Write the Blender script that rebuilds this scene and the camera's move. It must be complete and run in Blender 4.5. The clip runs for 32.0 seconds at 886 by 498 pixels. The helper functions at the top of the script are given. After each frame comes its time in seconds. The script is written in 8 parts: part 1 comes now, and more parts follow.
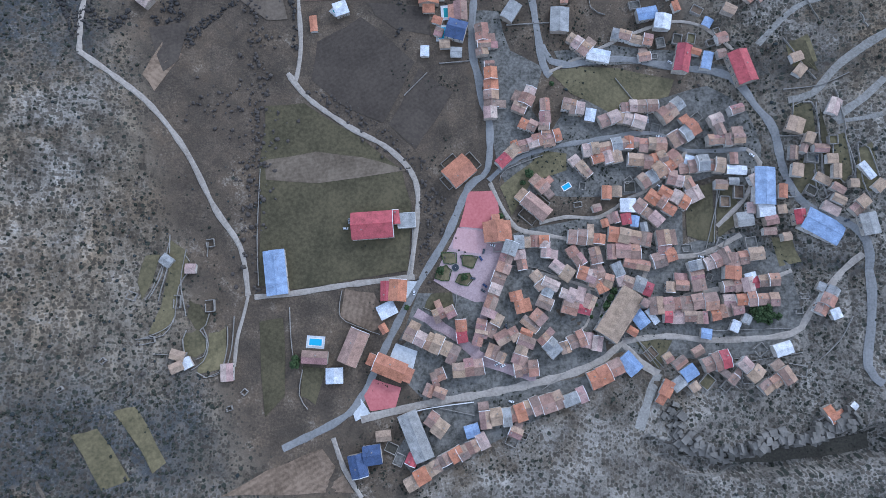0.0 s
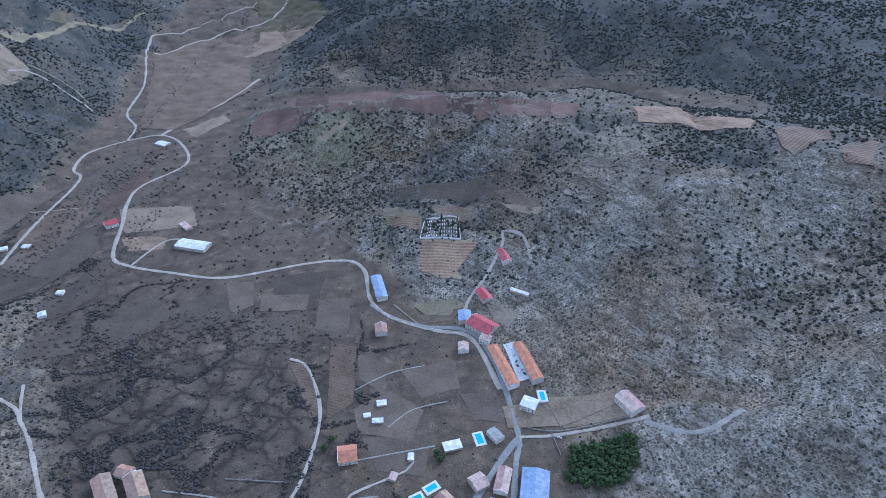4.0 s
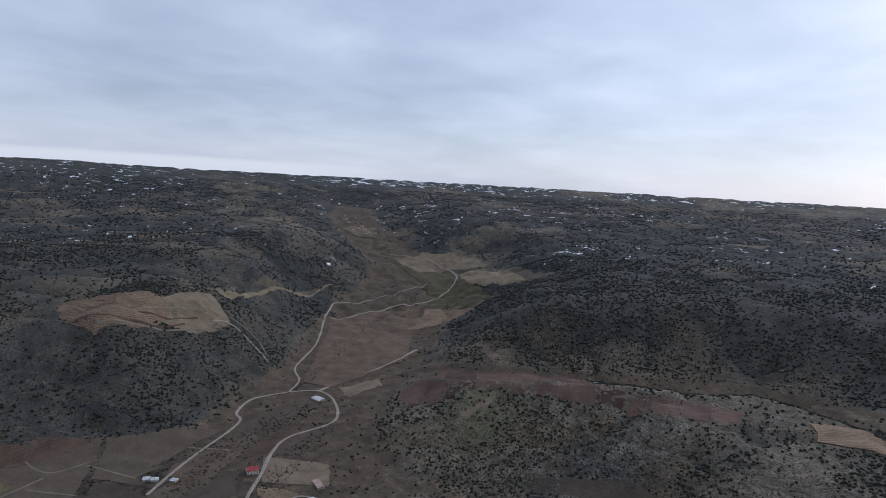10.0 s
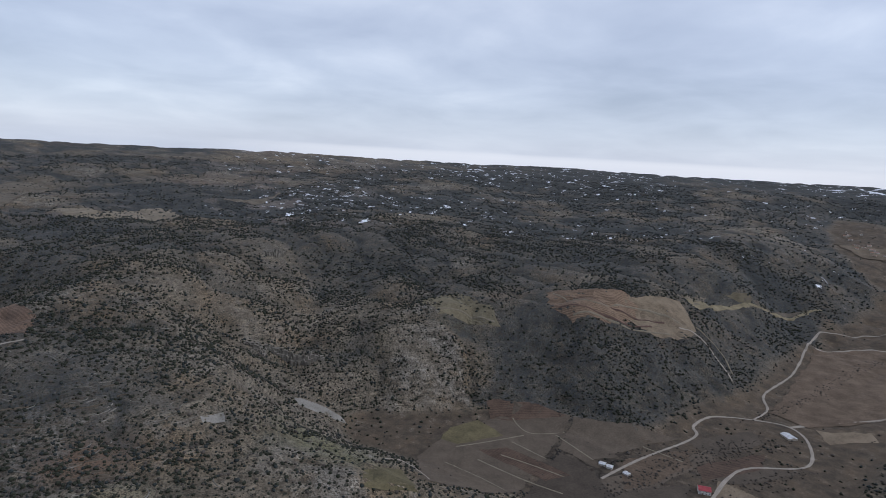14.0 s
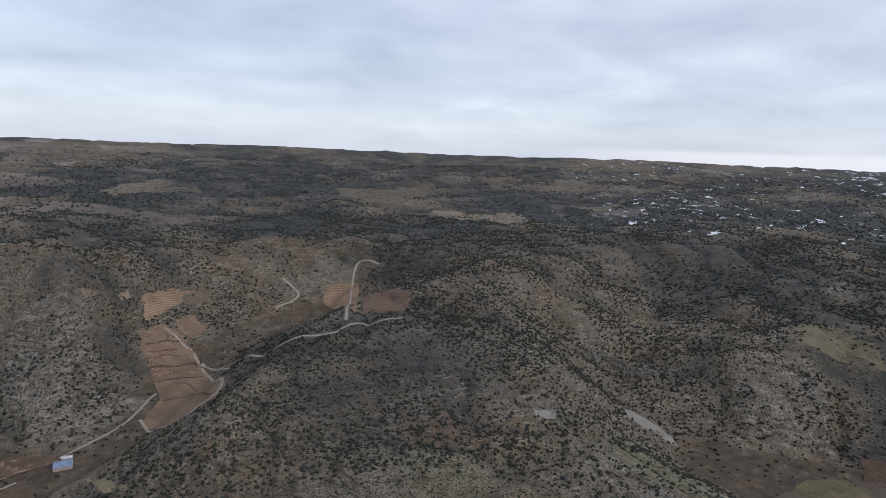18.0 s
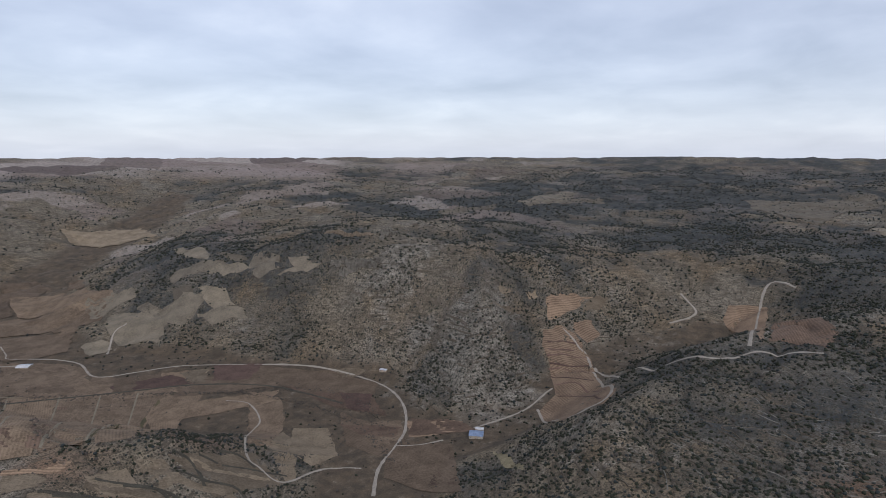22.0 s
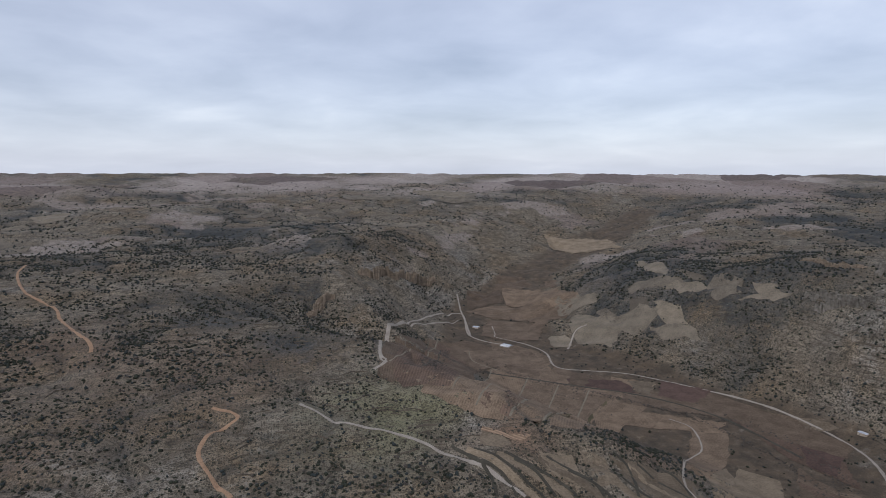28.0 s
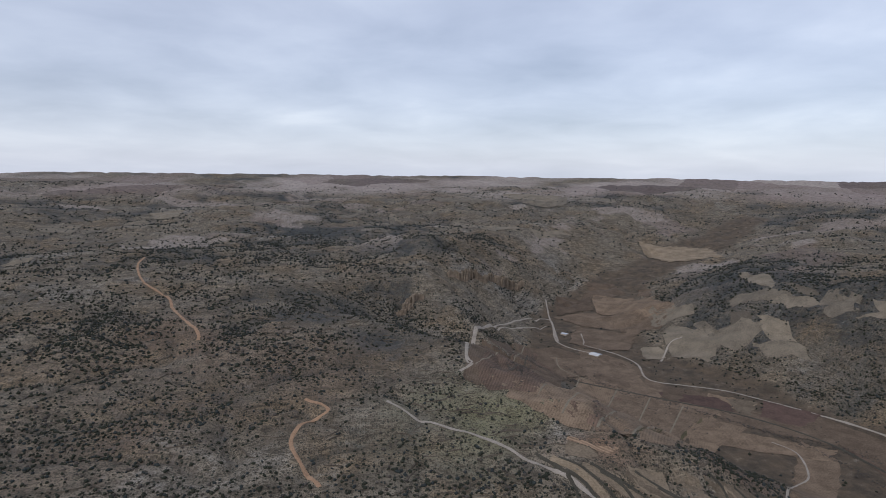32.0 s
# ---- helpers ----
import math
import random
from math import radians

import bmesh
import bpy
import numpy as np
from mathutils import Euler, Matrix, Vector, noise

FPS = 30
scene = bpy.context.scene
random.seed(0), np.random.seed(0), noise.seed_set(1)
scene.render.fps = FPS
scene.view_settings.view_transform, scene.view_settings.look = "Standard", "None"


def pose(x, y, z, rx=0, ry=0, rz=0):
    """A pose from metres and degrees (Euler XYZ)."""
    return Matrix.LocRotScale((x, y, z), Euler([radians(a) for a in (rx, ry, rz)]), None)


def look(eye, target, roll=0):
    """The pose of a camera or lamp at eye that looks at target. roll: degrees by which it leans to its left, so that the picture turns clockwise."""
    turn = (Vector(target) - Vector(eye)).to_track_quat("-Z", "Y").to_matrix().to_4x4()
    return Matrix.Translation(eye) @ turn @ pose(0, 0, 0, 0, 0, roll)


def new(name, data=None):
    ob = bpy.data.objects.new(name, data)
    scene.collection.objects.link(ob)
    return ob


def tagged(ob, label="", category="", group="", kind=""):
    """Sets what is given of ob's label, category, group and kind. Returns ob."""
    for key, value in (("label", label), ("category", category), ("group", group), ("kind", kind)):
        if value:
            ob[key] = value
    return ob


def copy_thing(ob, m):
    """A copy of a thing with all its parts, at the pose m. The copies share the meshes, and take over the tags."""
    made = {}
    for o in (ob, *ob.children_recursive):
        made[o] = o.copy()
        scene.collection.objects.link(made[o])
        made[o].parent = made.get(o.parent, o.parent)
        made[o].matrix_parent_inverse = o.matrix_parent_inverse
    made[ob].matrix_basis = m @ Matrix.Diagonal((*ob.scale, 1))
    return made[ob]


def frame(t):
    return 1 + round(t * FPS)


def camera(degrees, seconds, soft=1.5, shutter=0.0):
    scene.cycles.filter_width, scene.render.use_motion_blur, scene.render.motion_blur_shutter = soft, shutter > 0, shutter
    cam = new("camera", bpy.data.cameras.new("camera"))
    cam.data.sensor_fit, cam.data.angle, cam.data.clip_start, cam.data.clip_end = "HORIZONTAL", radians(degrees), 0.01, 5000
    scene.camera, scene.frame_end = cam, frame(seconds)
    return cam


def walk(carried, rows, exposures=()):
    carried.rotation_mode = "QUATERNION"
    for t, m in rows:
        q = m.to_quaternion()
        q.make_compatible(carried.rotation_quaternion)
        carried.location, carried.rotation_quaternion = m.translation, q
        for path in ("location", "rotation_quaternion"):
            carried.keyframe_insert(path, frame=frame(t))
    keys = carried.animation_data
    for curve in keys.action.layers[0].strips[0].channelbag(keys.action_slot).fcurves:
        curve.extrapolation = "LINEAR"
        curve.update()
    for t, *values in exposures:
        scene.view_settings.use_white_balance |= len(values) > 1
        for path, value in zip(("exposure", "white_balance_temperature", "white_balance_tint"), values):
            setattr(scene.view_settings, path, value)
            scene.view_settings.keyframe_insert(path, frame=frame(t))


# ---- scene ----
cam = camera(71.9, 32.0, soft=0.8)
PATH = [  # seconds, then the turn about x, y and z in degrees; the aircraft hovers on one spot
    (0.0, 8.45, 0.55, 0.08), (0.5, 13.22, 0.56, -0.61), (1.0, 19.35, 0.49, -1.19), (1.5, 25.28, 0.40, -1.36), (2.0, 31.80, 0.33, -1.65),
    (2.5, 38.41, 0.45, -2.01), (3.0, 44.86, 0.21, -1.97), (3.5, 51.54, -0.53, -1.55), (4.0, 58.16, -1.11, -1.24), (4.5, 64.77, -1.61, -1.11),
    (6.5, 83.96, -2.55, -1.09), (7.0, 83.94, -2.59, 1.40), (7.5, 83.91, -2.75, 3.50), (8.0, 83.82, -2.81, 5.62), (8.5, 83.75, -2.90, 7.71),
    (9.0, 83.63, -3.08, 9.91), (9.5, 83.52, -3.07, 11.80), (10.0, 83.52, -3.24, 13.61), (10.5, 83.41, -3.35, 15.65), (11.0, 83.29, -3.38, 18.71),
    (11.5, 83.09, -3.26, 24.63), (12.0, 82.75, -3.21, 31.44), (12.5, 82.38, -3.58, 38.89), (13.0, 82.04, -3.54, 44.99), (13.5, 81.81, -3.42, 51.29),
    (14.0, 81.65, -3.23, 56.38), (14.5, 81.41, -3.09, 60.83), (16.5, 80.96, -2.59, 75.21), (17.0, 80.91, -2.61, 80.00), (17.5, 80.81, -2.42, 83.65),
    (18.0, 80.85, -2.26, 87.77), (18.5, 80.70, -1.53, 92.02), (19.0, 80.59, -1.37, 96.65), (19.5, 80.60, -1.17, 100.47), (20.0, 80.69, -0.89, 105.10),
    (20.5, 80.90, -0.34, 111.66), (21.0, 80.97, -0.10, 116.30), (21.5, 81.11, -0.05, 120.09), (22.0, 81.19, -0.02, 123.96),
    (22.5, 81.23, 0.06, 128.33), (23.0, 81.38, 0.14, 132.76), (23.5, 81.49, 0.37, 136.64), (24.0, 81.57, 0.67, 140.49), (24.5, 81.69, 0.85, 144.41),
    (25.0, 81.89, 0.86, 148.36), (25.5, 82.01, 0.90, 151.18), (27.5, 82.54, 0.11, 163.02), (28.0, 82.66, -0.10, 165.62), (28.5, 82.72, -0.19, 168.16),
    (29.0, 82.80, -0.23, 170.93), (29.5, 82.88, -0.29, 173.28), (30.0, 82.89, -0.40, 172.90), (30.5, 82.88, -0.51, 171.79),
    (31.0, 82.89, -0.55, 172.00), (31.5, 82.90, -0.65, 172.44), (32.0, 82.89, -0.67, 174.11),
]

walk(cam, [(t, pose(0, 0, 480.0, a, b, c)) for t, a, b, c in PATH],
     exposures=[(0.0, 0.54, 5000, 12), (2.0, 0.52, 4900, 11), (3.0, 0.75, 4750, 12), (4.0, 0.75, 4700, 13), (4.5, 0.42, 4800, 12), (6.5, -0.48, 5400, 13), (12.0, -0.38, 5750, 14), (19.0, -0.15, 6100, 14), (25.0, -0.24, 6050, 15), (32.0, -0.26, 6050, 15)])

# ---- world: an overcast sky, with a wide weak sun behind the cloud ----
SUN_UP, SUN_ROUND = radians(32), radians(40)
world = bpy.data.worlds.new("overcast")
scene.world = world
world.use_nodes = True


def link(tree, a, b):
    tree.links.new(a, b)


def add(tree, kind, **values):
    n = tree.nodes.new(kind)
    for k, v in values.items():
        n.inputs[k.replace("_", " ")].default_value = v
    return n


def math_node(tree, op, a, b=None):
    n = tree.nodes.new("ShaderNodeMath")
    n.operation = op
    for i, v in enumerate((a, b)):
        if v is None:
            continue
        if isinstance(v, (int, float)):
            n.inputs[i].default_value = v
        else:
            link(tree, v, n.inputs[i])
    return n.outputs[0]


def ramp(tree, source, stops):
    n = tree.nodes.new("ShaderNodeValToRGB")
    el = n.color_ramp.elements
    while len(el) < len(stops):
        el.new(0.5)
    for e, (p, c) in zip(el, stops):
        e.position = p
        e.color = (*c, 1) if len(c) == 3 else c
    link(tree, source, n.inputs[0])
    return n.outputs[0]


def mix(tree, fac, a, b, kind="MIX"):
    n = tree.nodes.new("ShaderNodeMix")
    n.data_type, n.blend_type = "RGBA", kind
    for sock, v in ((n.inputs[0], fac), (n.inputs[6], a), (n.inputs[7], b)):
        if isinstance(v, (int, float)):
            sock.default_value = v
        elif isinstance(v, tuple):
            sock.default_value = (*v, 1) if len(v) == 3 else v
        else:
            link(tree, v, sock)
    return n.outputs[2]


def build_world():
    tree = world.node_tree
    tree.nodes.clear()
    out = tree.nodes.new("ShaderNodeOutputWorld")
    back = tree.nodes.new("ShaderNodeBackground")
    sky = tree.nodes.new("ShaderNodeTexSky")
    sky.sky_type, sky.sun_disc, sky.sun_elevation, sky.sun_rotation = "NISHITA", False, SUN_UP, SUN_ROUND
    co = tree.nodes.new("ShaderNodeTexCoord")
    sep = tree.nodes.new("ShaderNodeSeparateXYZ")
    link(tree, co.outputs["Generated"], sep.inputs[0])
    z = math_node(tree, "MAXIMUM", sep.outputs[2], 0.0)
    low = math_node(tree, "ADD", z, 0.17)
    comb = tree.nodes.new("ShaderNodeCombineXYZ")
    link(tree, math_node(tree, "DIVIDE", sep.outputs[0], low), comb.inputs[0])
    link(tree, math_node(tree, "DIVIDE", sep.outputs[1], low), comb.inputs[1])
    n1 = add(tree, "ShaderNodeTexNoise", Scale=1.5, Detail=7.0, Roughness=0.5, Distortion=0.25)
    n2 = add(tree, "ShaderNodeTexNoise", Scale=0.5, Detail=3.0, Roughness=0.45)
    link(tree, comb.outputs[0], n1.inputs["Vector"])
    link(tree, comb.outputs[0], n2.inputs["Vector"])
    both = math_node(tree, "ADD", math_node(tree, "MULTIPLY", n1.outputs[0], 0.5), math_node(tree, "MULTIPLY", n2.outputs[0], 0.5))
    cloud = ramp(tree, both, [(0.34, (0.44, 0.48, 0.55)), (0.46, (0.57, 0.61, 0.68)), (0.54, (0.66, 0.70, 0.76)), (0.64, (0.82, 0.85, 0.88))])
    # a paler rim, where the cloud sheet thins out towards the horizon
    rim = ramp(tree, z, [(0.0, (1, 1, 1)), (0.035, (0.85, 0.85, 0.85)), (0.075, (0.25, 0.25, 0.25)), (0.16, (0, 0, 0))])
    cloud = mix(tree, math_node(tree, "MULTIPLY", rim, 0.62), cloud, (0.74, 0.79, 0.87))
    gap = ramp(tree, z, [(0.0, (1, 1, 1)), (0.010, (1, 1, 1)), (0.016, (0, 0, 0))])
    north_west = tree.nodes.new("ShaderNodeVectorMath")
    north_west.operation = "DOT_PRODUCT"
    link(tree, co.outputs["Generated"], north_west.inputs[0])
    north_west.inputs[1].default_value = (-0.72, 0.69, 0.0)
    lit = ramp(tree, north_west.outputs["Value"], [(0.84, (0, 0, 0)), (0.95, (1, 1, 1))])
    cloud = mix(tree, math_node(tree, "MULTIPLY", gap, math_node(tree, "MULTIPLY", lit, 0.75)), cloud, (0.98, 0.99, 1.0))
    # the brighter side of the sky, where the sun stands behind the cloud
    vec = tree.nodes.new("ShaderNodeVectorMath")
    vec.operation = "DOT_PRODUCT"
    link(tree, co.outputs["Generated"], vec.inputs[0])
    vec.inputs[1].default_value = (math.sin(SUN_ROUND) * math.cos(SUN_UP), math.cos(SUN_ROUND) * math.cos(SUN_UP), math.sin(SUN_UP))
    glow = ramp(tree, vec.outputs["Value"], [(0.55, (0, 0, 0)), (1.0, (0.22, 0.22, 0.21))])
    cloud = mix(tree, 1.0, cloud, glow, "ADD")
    total = mix(tree, 0.04, cloud, sky.outputs[0], "ADD")
    link(tree, total, back.inputs[0])
    back.inputs[1].default_value = 0.92
    link(tree, back.outputs[0], out.inputs[0])


build_world()
sun = new("sun", bpy.data.lights.new("sun", "SUN"))
sun.data.energy, sun.data.angle, sun.data.color = 1.35, radians(12), (1.0, 0.97, 0.93)
sun.matrix_world = look((0, 0, 900), Vector((0, 0, 900)) - Vector((math.sin(SUN_ROUND) * math.cos(SUN_UP), math.cos(SUN_ROUND) * math.cos(SUN_UP), math.sin(SUN_UP))))


# ---- materials ----
def material(name, rough=0.9):
    m = bpy.data.materials.new(name)
    m.use_nodes = True
    b = m.node_tree.nodes["Principled BSDF"]
    b.inputs["Roughness"].default_value = rough
    b.inputs["Specular IOR Level"].default_value = 0.25
    return m, m.node_tree, b


def coords(tree):
    return tree.nodes.new("ShaderNodeNewGeometry").outputs["Position"]


def noise_tex(tree, scale, detail=4.0, rough=0.6, vector=None, distortion=0.0):
    n = add(tree, "ShaderNodeTexNoise", Scale=scale, Detail=detail, Roughness=rough, Distortion=distortion)
    link(tree, vector or coords(tree), n.inputs["Vector"])
    return n.outputs[0]


def bump(tree, bsdf, heightsock, strength, dist):
    n = tree.nodes.new("ShaderNodeBump")
    n.inputs["Strength"].default_value, n.inputs["Distance"].default_value = strength, dist
    link(tree, heightsock, n.inputs["Height"])
    link(tree, n.outputs[0], bsdf.inputs["Normal"])


def two_scale(name, dark, light, fine=0.6, coarse=0.04, rough=0.92, relief=0.3, depth=0.5, spread=0.5):
    """A rough natural surface: fine grain and broad stains between a dark and a light tone."""
    m, tree, b = material(name, rough)
    f, c = noise_tex(tree, fine, 4), noise_tex(tree, coarse, 3)
    s = math_node(tree, "ADD", math_node(tree, "MULTIPLY", f, 0.6), math_node(tree, "MULTIPLY", c, 0.4))
    link(tree, ramp(tree, s, [(0.5 - spread / 3, dark), (0.5 + spread / 3, light)]), b.inputs["Base Color"])
    bump(tree, b, f, relief, depth)
    return m


def per_object(name, tones, fine=1.5, rough=0.85, relief=0.2, stripes=0.0):
    """Tone picked by each object's own random number, with weathering; stripes: spacing of tile rows in metres."""
    m, tree, b = material(name, rough)
    info = tree.nodes.new("ShaderNodeObjectInfo")
    n = len(tones)
    base = ramp(tree, info.outputs["Random"], [(i / max(n - 1, 1), t) for i, t in enumerate(tones)])
    co = tree.nodes.new("ShaderNodeTexCoord").outputs["Object"]
    f, c = noise_tex(tree, fine, 5, 0.65, co), noise_tex(tree, 0.22, 3, 0.6)
    s = math_node(tree, "ADD", math_node(tree, "MULTIPLY", f, 0.55), math_node(tree, "MULTIPLY", c, 0.45))
    tone = ramp(tree, s, [(0.32, (0.45, 0.44, 0.43)), (0.5, (0.95, 0.93, 0.9)), (0.68, (1.5, 1.45, 1.4))])
    link(tree, mix(tree, 1.0, base, tone, "MULTIPLY"), b.inputs["Base Color"])
    if stripes:
        w = add(tree, "ShaderNodeTexWave", Scale=1.0 / stripes, Distortion=0.4, Detail=1.0)
        w.bands_direction = "X"
        link(tree, co, w.inputs["Vector"])
        bump(tree, b, w.outputs["Fac"], 0.5, 0.08)
    else:
        bump(tree, b, f, relief, 0.05)
    return m


def attribute(tree, name):
    n = tree.nodes.new("ShaderNodeAttribute")
    n.attribute_name = name
    return n.outputs["Fac"]


def ground_material():
    """Land cover from the sheet's own layers: stony soil dotted with bushes, dark wood, pale bare rock, brown pasture,
    far fields paled for haze, old snow.
    """
    m, tree, b = material("ground_cover", 0.95)
    pos = coords(tree)
    fine, mid, big = noise_tex(tree, 0.55, 6, 0.72), noise_tex(tree, 0.05, 5, 0.65), noise_tex(tree, 0.0065, 4, 0.6)
    patch = noise_tex(tree, 0.026, 6, 0.68)
    stony = math_node(tree, "ADD", math_node(tree, "MULTIPLY", fine, 0.55), math_node(tree, "MULTIPLY", mid, 0.45))
    ragged = math_node(tree, "MULTIPLY", math_node(tree, "SUBTRACT", math_node(tree, "ADD", math_node(tree, "MULTIPLY", fine, 0.4), math_node(tree, "MULTIPLY", mid, 0.6)), 0.5), 2.6)

    def crisp(weight, soft=0.22):
        """Broken, ragged border instead of a smooth blend between two covers."""
        return ramp(tree, math_node(tree, "ADD", weight, ragged), [(0.5 - soft, (0, 0, 0)), (0.5 + soft, (1, 1, 1))])

    def bushes(scale, size, density):
        """Low bushes, one to a cell at most, where the density lets them stand."""
        n = add(tree, "ShaderNodeTexVoronoi", Scale=scale, Randomness=0.95)
        n.voronoi_dimensions = "2D"
        link(tree, pos, n.inputs["Vector"])
        one = tree.nodes.new("ShaderNodeSeparateColor")
        link(tree, n.outputs["Color"], one.inputs[0])
        there = math_node(tree, "LESS_THAN", one.outputs[0], density)
        reach = math_node(tree, "MULTIPLY", math_node(tree, "ADD", one.outputs[1], 0.55), size)
        ragged_edge = math_node(tree, "ADD", n.outputs["Distance"], math_node(tree, "MULTIPLY", math_node(tree, "SUBTRACT", fine, 0.5), 0.22))
        return math_node(tree, "MULTIPLY", there, math_node(tree, "LESS_THAN", ragged_edge, reach))

    wood_w, rock_w, pasture_w = attribute(tree, "wood"), attribute(tree, "rock"), attribute(tree, "pasture")
    # limestone beds and old terrace banks run along the contours
    flat = tree.nodes.new("ShaderNodeVectorMath")
    flat.operation = "MULTIPLY"
    link(tree, pos, flat.inputs[0])
    flat.inputs[1].default_value = (0.22, 0.22, 2.6)
    beds = noise_tex(tree, 0.16, 5, 0.6, flat.outputs[0], 0.5)
    banks = ramp(tree, beds, [(0.36, (0.58, 0.57, 0.56)), (0.46, (0.95, 0.95, 0.95)), (0.55, (1.04, 1.04, 1.03)), (0.64, (1.42, 1.41, 1.39))])

    scrub = ramp(tree, stony, [(0.34, (0.082, 0.067, 0.049)), (0.46, (0.148, 0.125, 0.094)), (0.55, (0.212, 0.183, 0.143)), (0.68, (0.34, 0.305, 0.252))])
    tint = ramp(tree, big, [(0.36, (1.06, 1.06, 1.06)), (0.5, (0.92, 0.89, 0.84)), (0.64, (0.98, 0.86, 0.72))])
    scrub = mix(tree, 1.0, scrub, tint, "MULTIPLY")
    scrub = mix(tree, 1.0, scrub, ramp(tree, patch, [(0.36, (0.62, 0.60, 0.58)), (0.50, (0.95, 0.95, 0.95)), (0.64, (1.22, 1.21, 1.19))]), "MULTIPLY")
    rock = ramp(tree, stony, [(0.34, (0.082, 0.070, 0.055)), (0.48, (0.172, 0.152, 0.124)), (0.66, (0.32, 0.29, 0.245))])
    rock = mix(tree, 1.0, rock, ramp(tree, patch, [(0.36, (0.66, 0.65, 0.64)), (0.55, (1.02, 1.02, 1.02)), (0.66, (1.15, 1.15, 1.15))]), "MULTIPLY")
    # dark foliage tone, with the blue of distance haze mixed into the colour
    wood = ramp(tree, math_node(tree, "ADD", math_node(tree, "MULTIPLY", fine, 0.35), math_node(tree, "MULTIPLY", patch, 0.65)),
                [(0.38, (0.020, 0.024, 0.027)), (0.50, (0.042, 0.047, 0.051)), (0.58, (0.070, 0.072, 0.071)), (0.68, (0.15, 0.142, 0.125))])
    scrub, rock = (mix(tree, 1.0, c, banks, "MULTIPLY") for c in (scrub, rock))
    pasture = ramp(tree, stony, [(0.36, (0.050, 0.038, 0.026)), (0.5, (0.092, 0.069, 0.047)), (0.64, (0.155, 0.119, 0.08))])
    pasture = mix(tree, 1.0, pasture, ramp(tree, patch, [(0.38, (0.72, 0.74, 0.76)), (0.52, (1, 1, 1)), (0.64, (1.22, 1.18, 1.12))]), "MULTIPLY")
    # hedged plots: dark overgrown lines between small fields
    warp = tree.nodes.new("ShaderNodeVectorMath")
    warp.operation = "ADD"
    push = tree.nodes.new("ShaderNodeVectorMath")
    push.operation = "SCALE"
    drift = add(tree, "ShaderNodeTexNoise", Scale=0.025, Detail=3.0)
    link(tree, pos, drift.inputs["Vector"])
    link(tree, drift.outputs["Color"], push.inputs[0])
    push.inputs["Scale"].default_value = 46.0
    link(tree, pos, warp.inputs[0])
    link(tree, push.outputs[0], warp.inputs[1])
    cells = add(tree, "ShaderNodeTexVoronoi", Scale=0.03, Randomness=1.0)
    cells.feature = "DISTANCE_TO_EDGE"
    link(tree, warp.outputs[0], cells.inputs["Vector"])
    hedge = ramp(tree, math_node(tree, "ADD", cells.outputs["Distance"], math_node(tree, "MULTIPLY", math_node(tree, "SUBTRACT", fine, 0.5), 0.14)), [(0.02, (0.42, 0.41, 0.40)), (0.08, (0.80, 0.80, 0.80)), (0.22, (1.08, 1.08, 1.08))])
    overgrown = mix(tree, 1.0, pasture, (0.80, 0.84, 0.90), "MULTIPLY")
    pasture = mix(tree, attribute(tree, "plots"), pasture, mix(tree, 1.0, overgrown, hedge, "MULTIPLY"))
    # far flat land: broad pale and reddish fields; distance haze is put into their colours
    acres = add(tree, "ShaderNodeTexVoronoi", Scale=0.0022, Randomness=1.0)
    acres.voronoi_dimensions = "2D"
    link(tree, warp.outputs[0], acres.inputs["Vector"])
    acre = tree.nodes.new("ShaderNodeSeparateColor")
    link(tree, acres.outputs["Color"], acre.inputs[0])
    hazy_plain = ramp(tree, acre.outputs[0], [(0.0, (0.11, 0.085, 0.075)), (0.35, (0.20, 0.155, 0.135)), (0.6, (0.27, 0.225, 0.195)), (1.0, (0.31, 0.265, 0.23))])
    hazy_plain = mix(tree, 1.0, hazy_plain, ramp(tree, mid, [(0.35, (0.7, 0.7, 0.7)), (0.62, (1.15, 1.15, 1.15))]), "MULTIPLY")
    tone = attribute(tree, "tone")
    grass = ramp(tree, stony, [(0.34, (0.078, 0.074, 0.040)), (0.48, (0.150, 0.138, 0.078)), (0.66, (0.29, 0.265, 0.175))])
    rust = ramp(tree, stony, [(0.34, (0.085, 0.052, 0.032)), (0.48, (0.155, 0.098, 0.062)), (0.66, (0.27, 0.18, 0.12))])
    scrub = mix(tree, crisp(tone, 0.45), scrub, grass)
    scrub = mix(tree, crisp(math_node(tree, "MULTIPLY", tone, -1.0), 0.45), scrub, rust)
    col = mix(tree, crisp(math_node(tree, "MULTIPLY", wood_w, 0.9), 0.30), scrub, wood)
    col = mix(tree, crisp(pasture_w, 0.4), col, pasture)
    col = mix(tree, crisp(rock_w, 0.3), col, rock)
    col = mix(tree, attribute(tree, "hazy_plain"), col, hazy_plain)
    open_land = math_node(tree, "SUBTRACT", 1.0, math_node(tree, "MAXIMUM", pasture_w, attribute(tree, "hazy_plain")))
    much = math_node(tree, "MULTIPLY", open_land, math_node(tree, "ADD", math_node(tree, "MULTIPLY", wood_w, 0.6), math_node(tree, "MULTIPLY", patch, 0.55)))
    leaf = ramp(tree, fine, [(0.35, (0.014, 0.017, 0.012)), (0.65, (0.046, 0.050, 0.036))])
    twigs = ramp(tree, mid, [(0.35, (0.030, 0.025, 0.018)), (0.65, (0.074, 0.058, 0.040))])
    brush = math_node(tree, "MULTIPLY", open_land, math_node(tree, "SUBTRACT", math_node(tree, "MULTIPLY", patch, 2.3), 0.55))
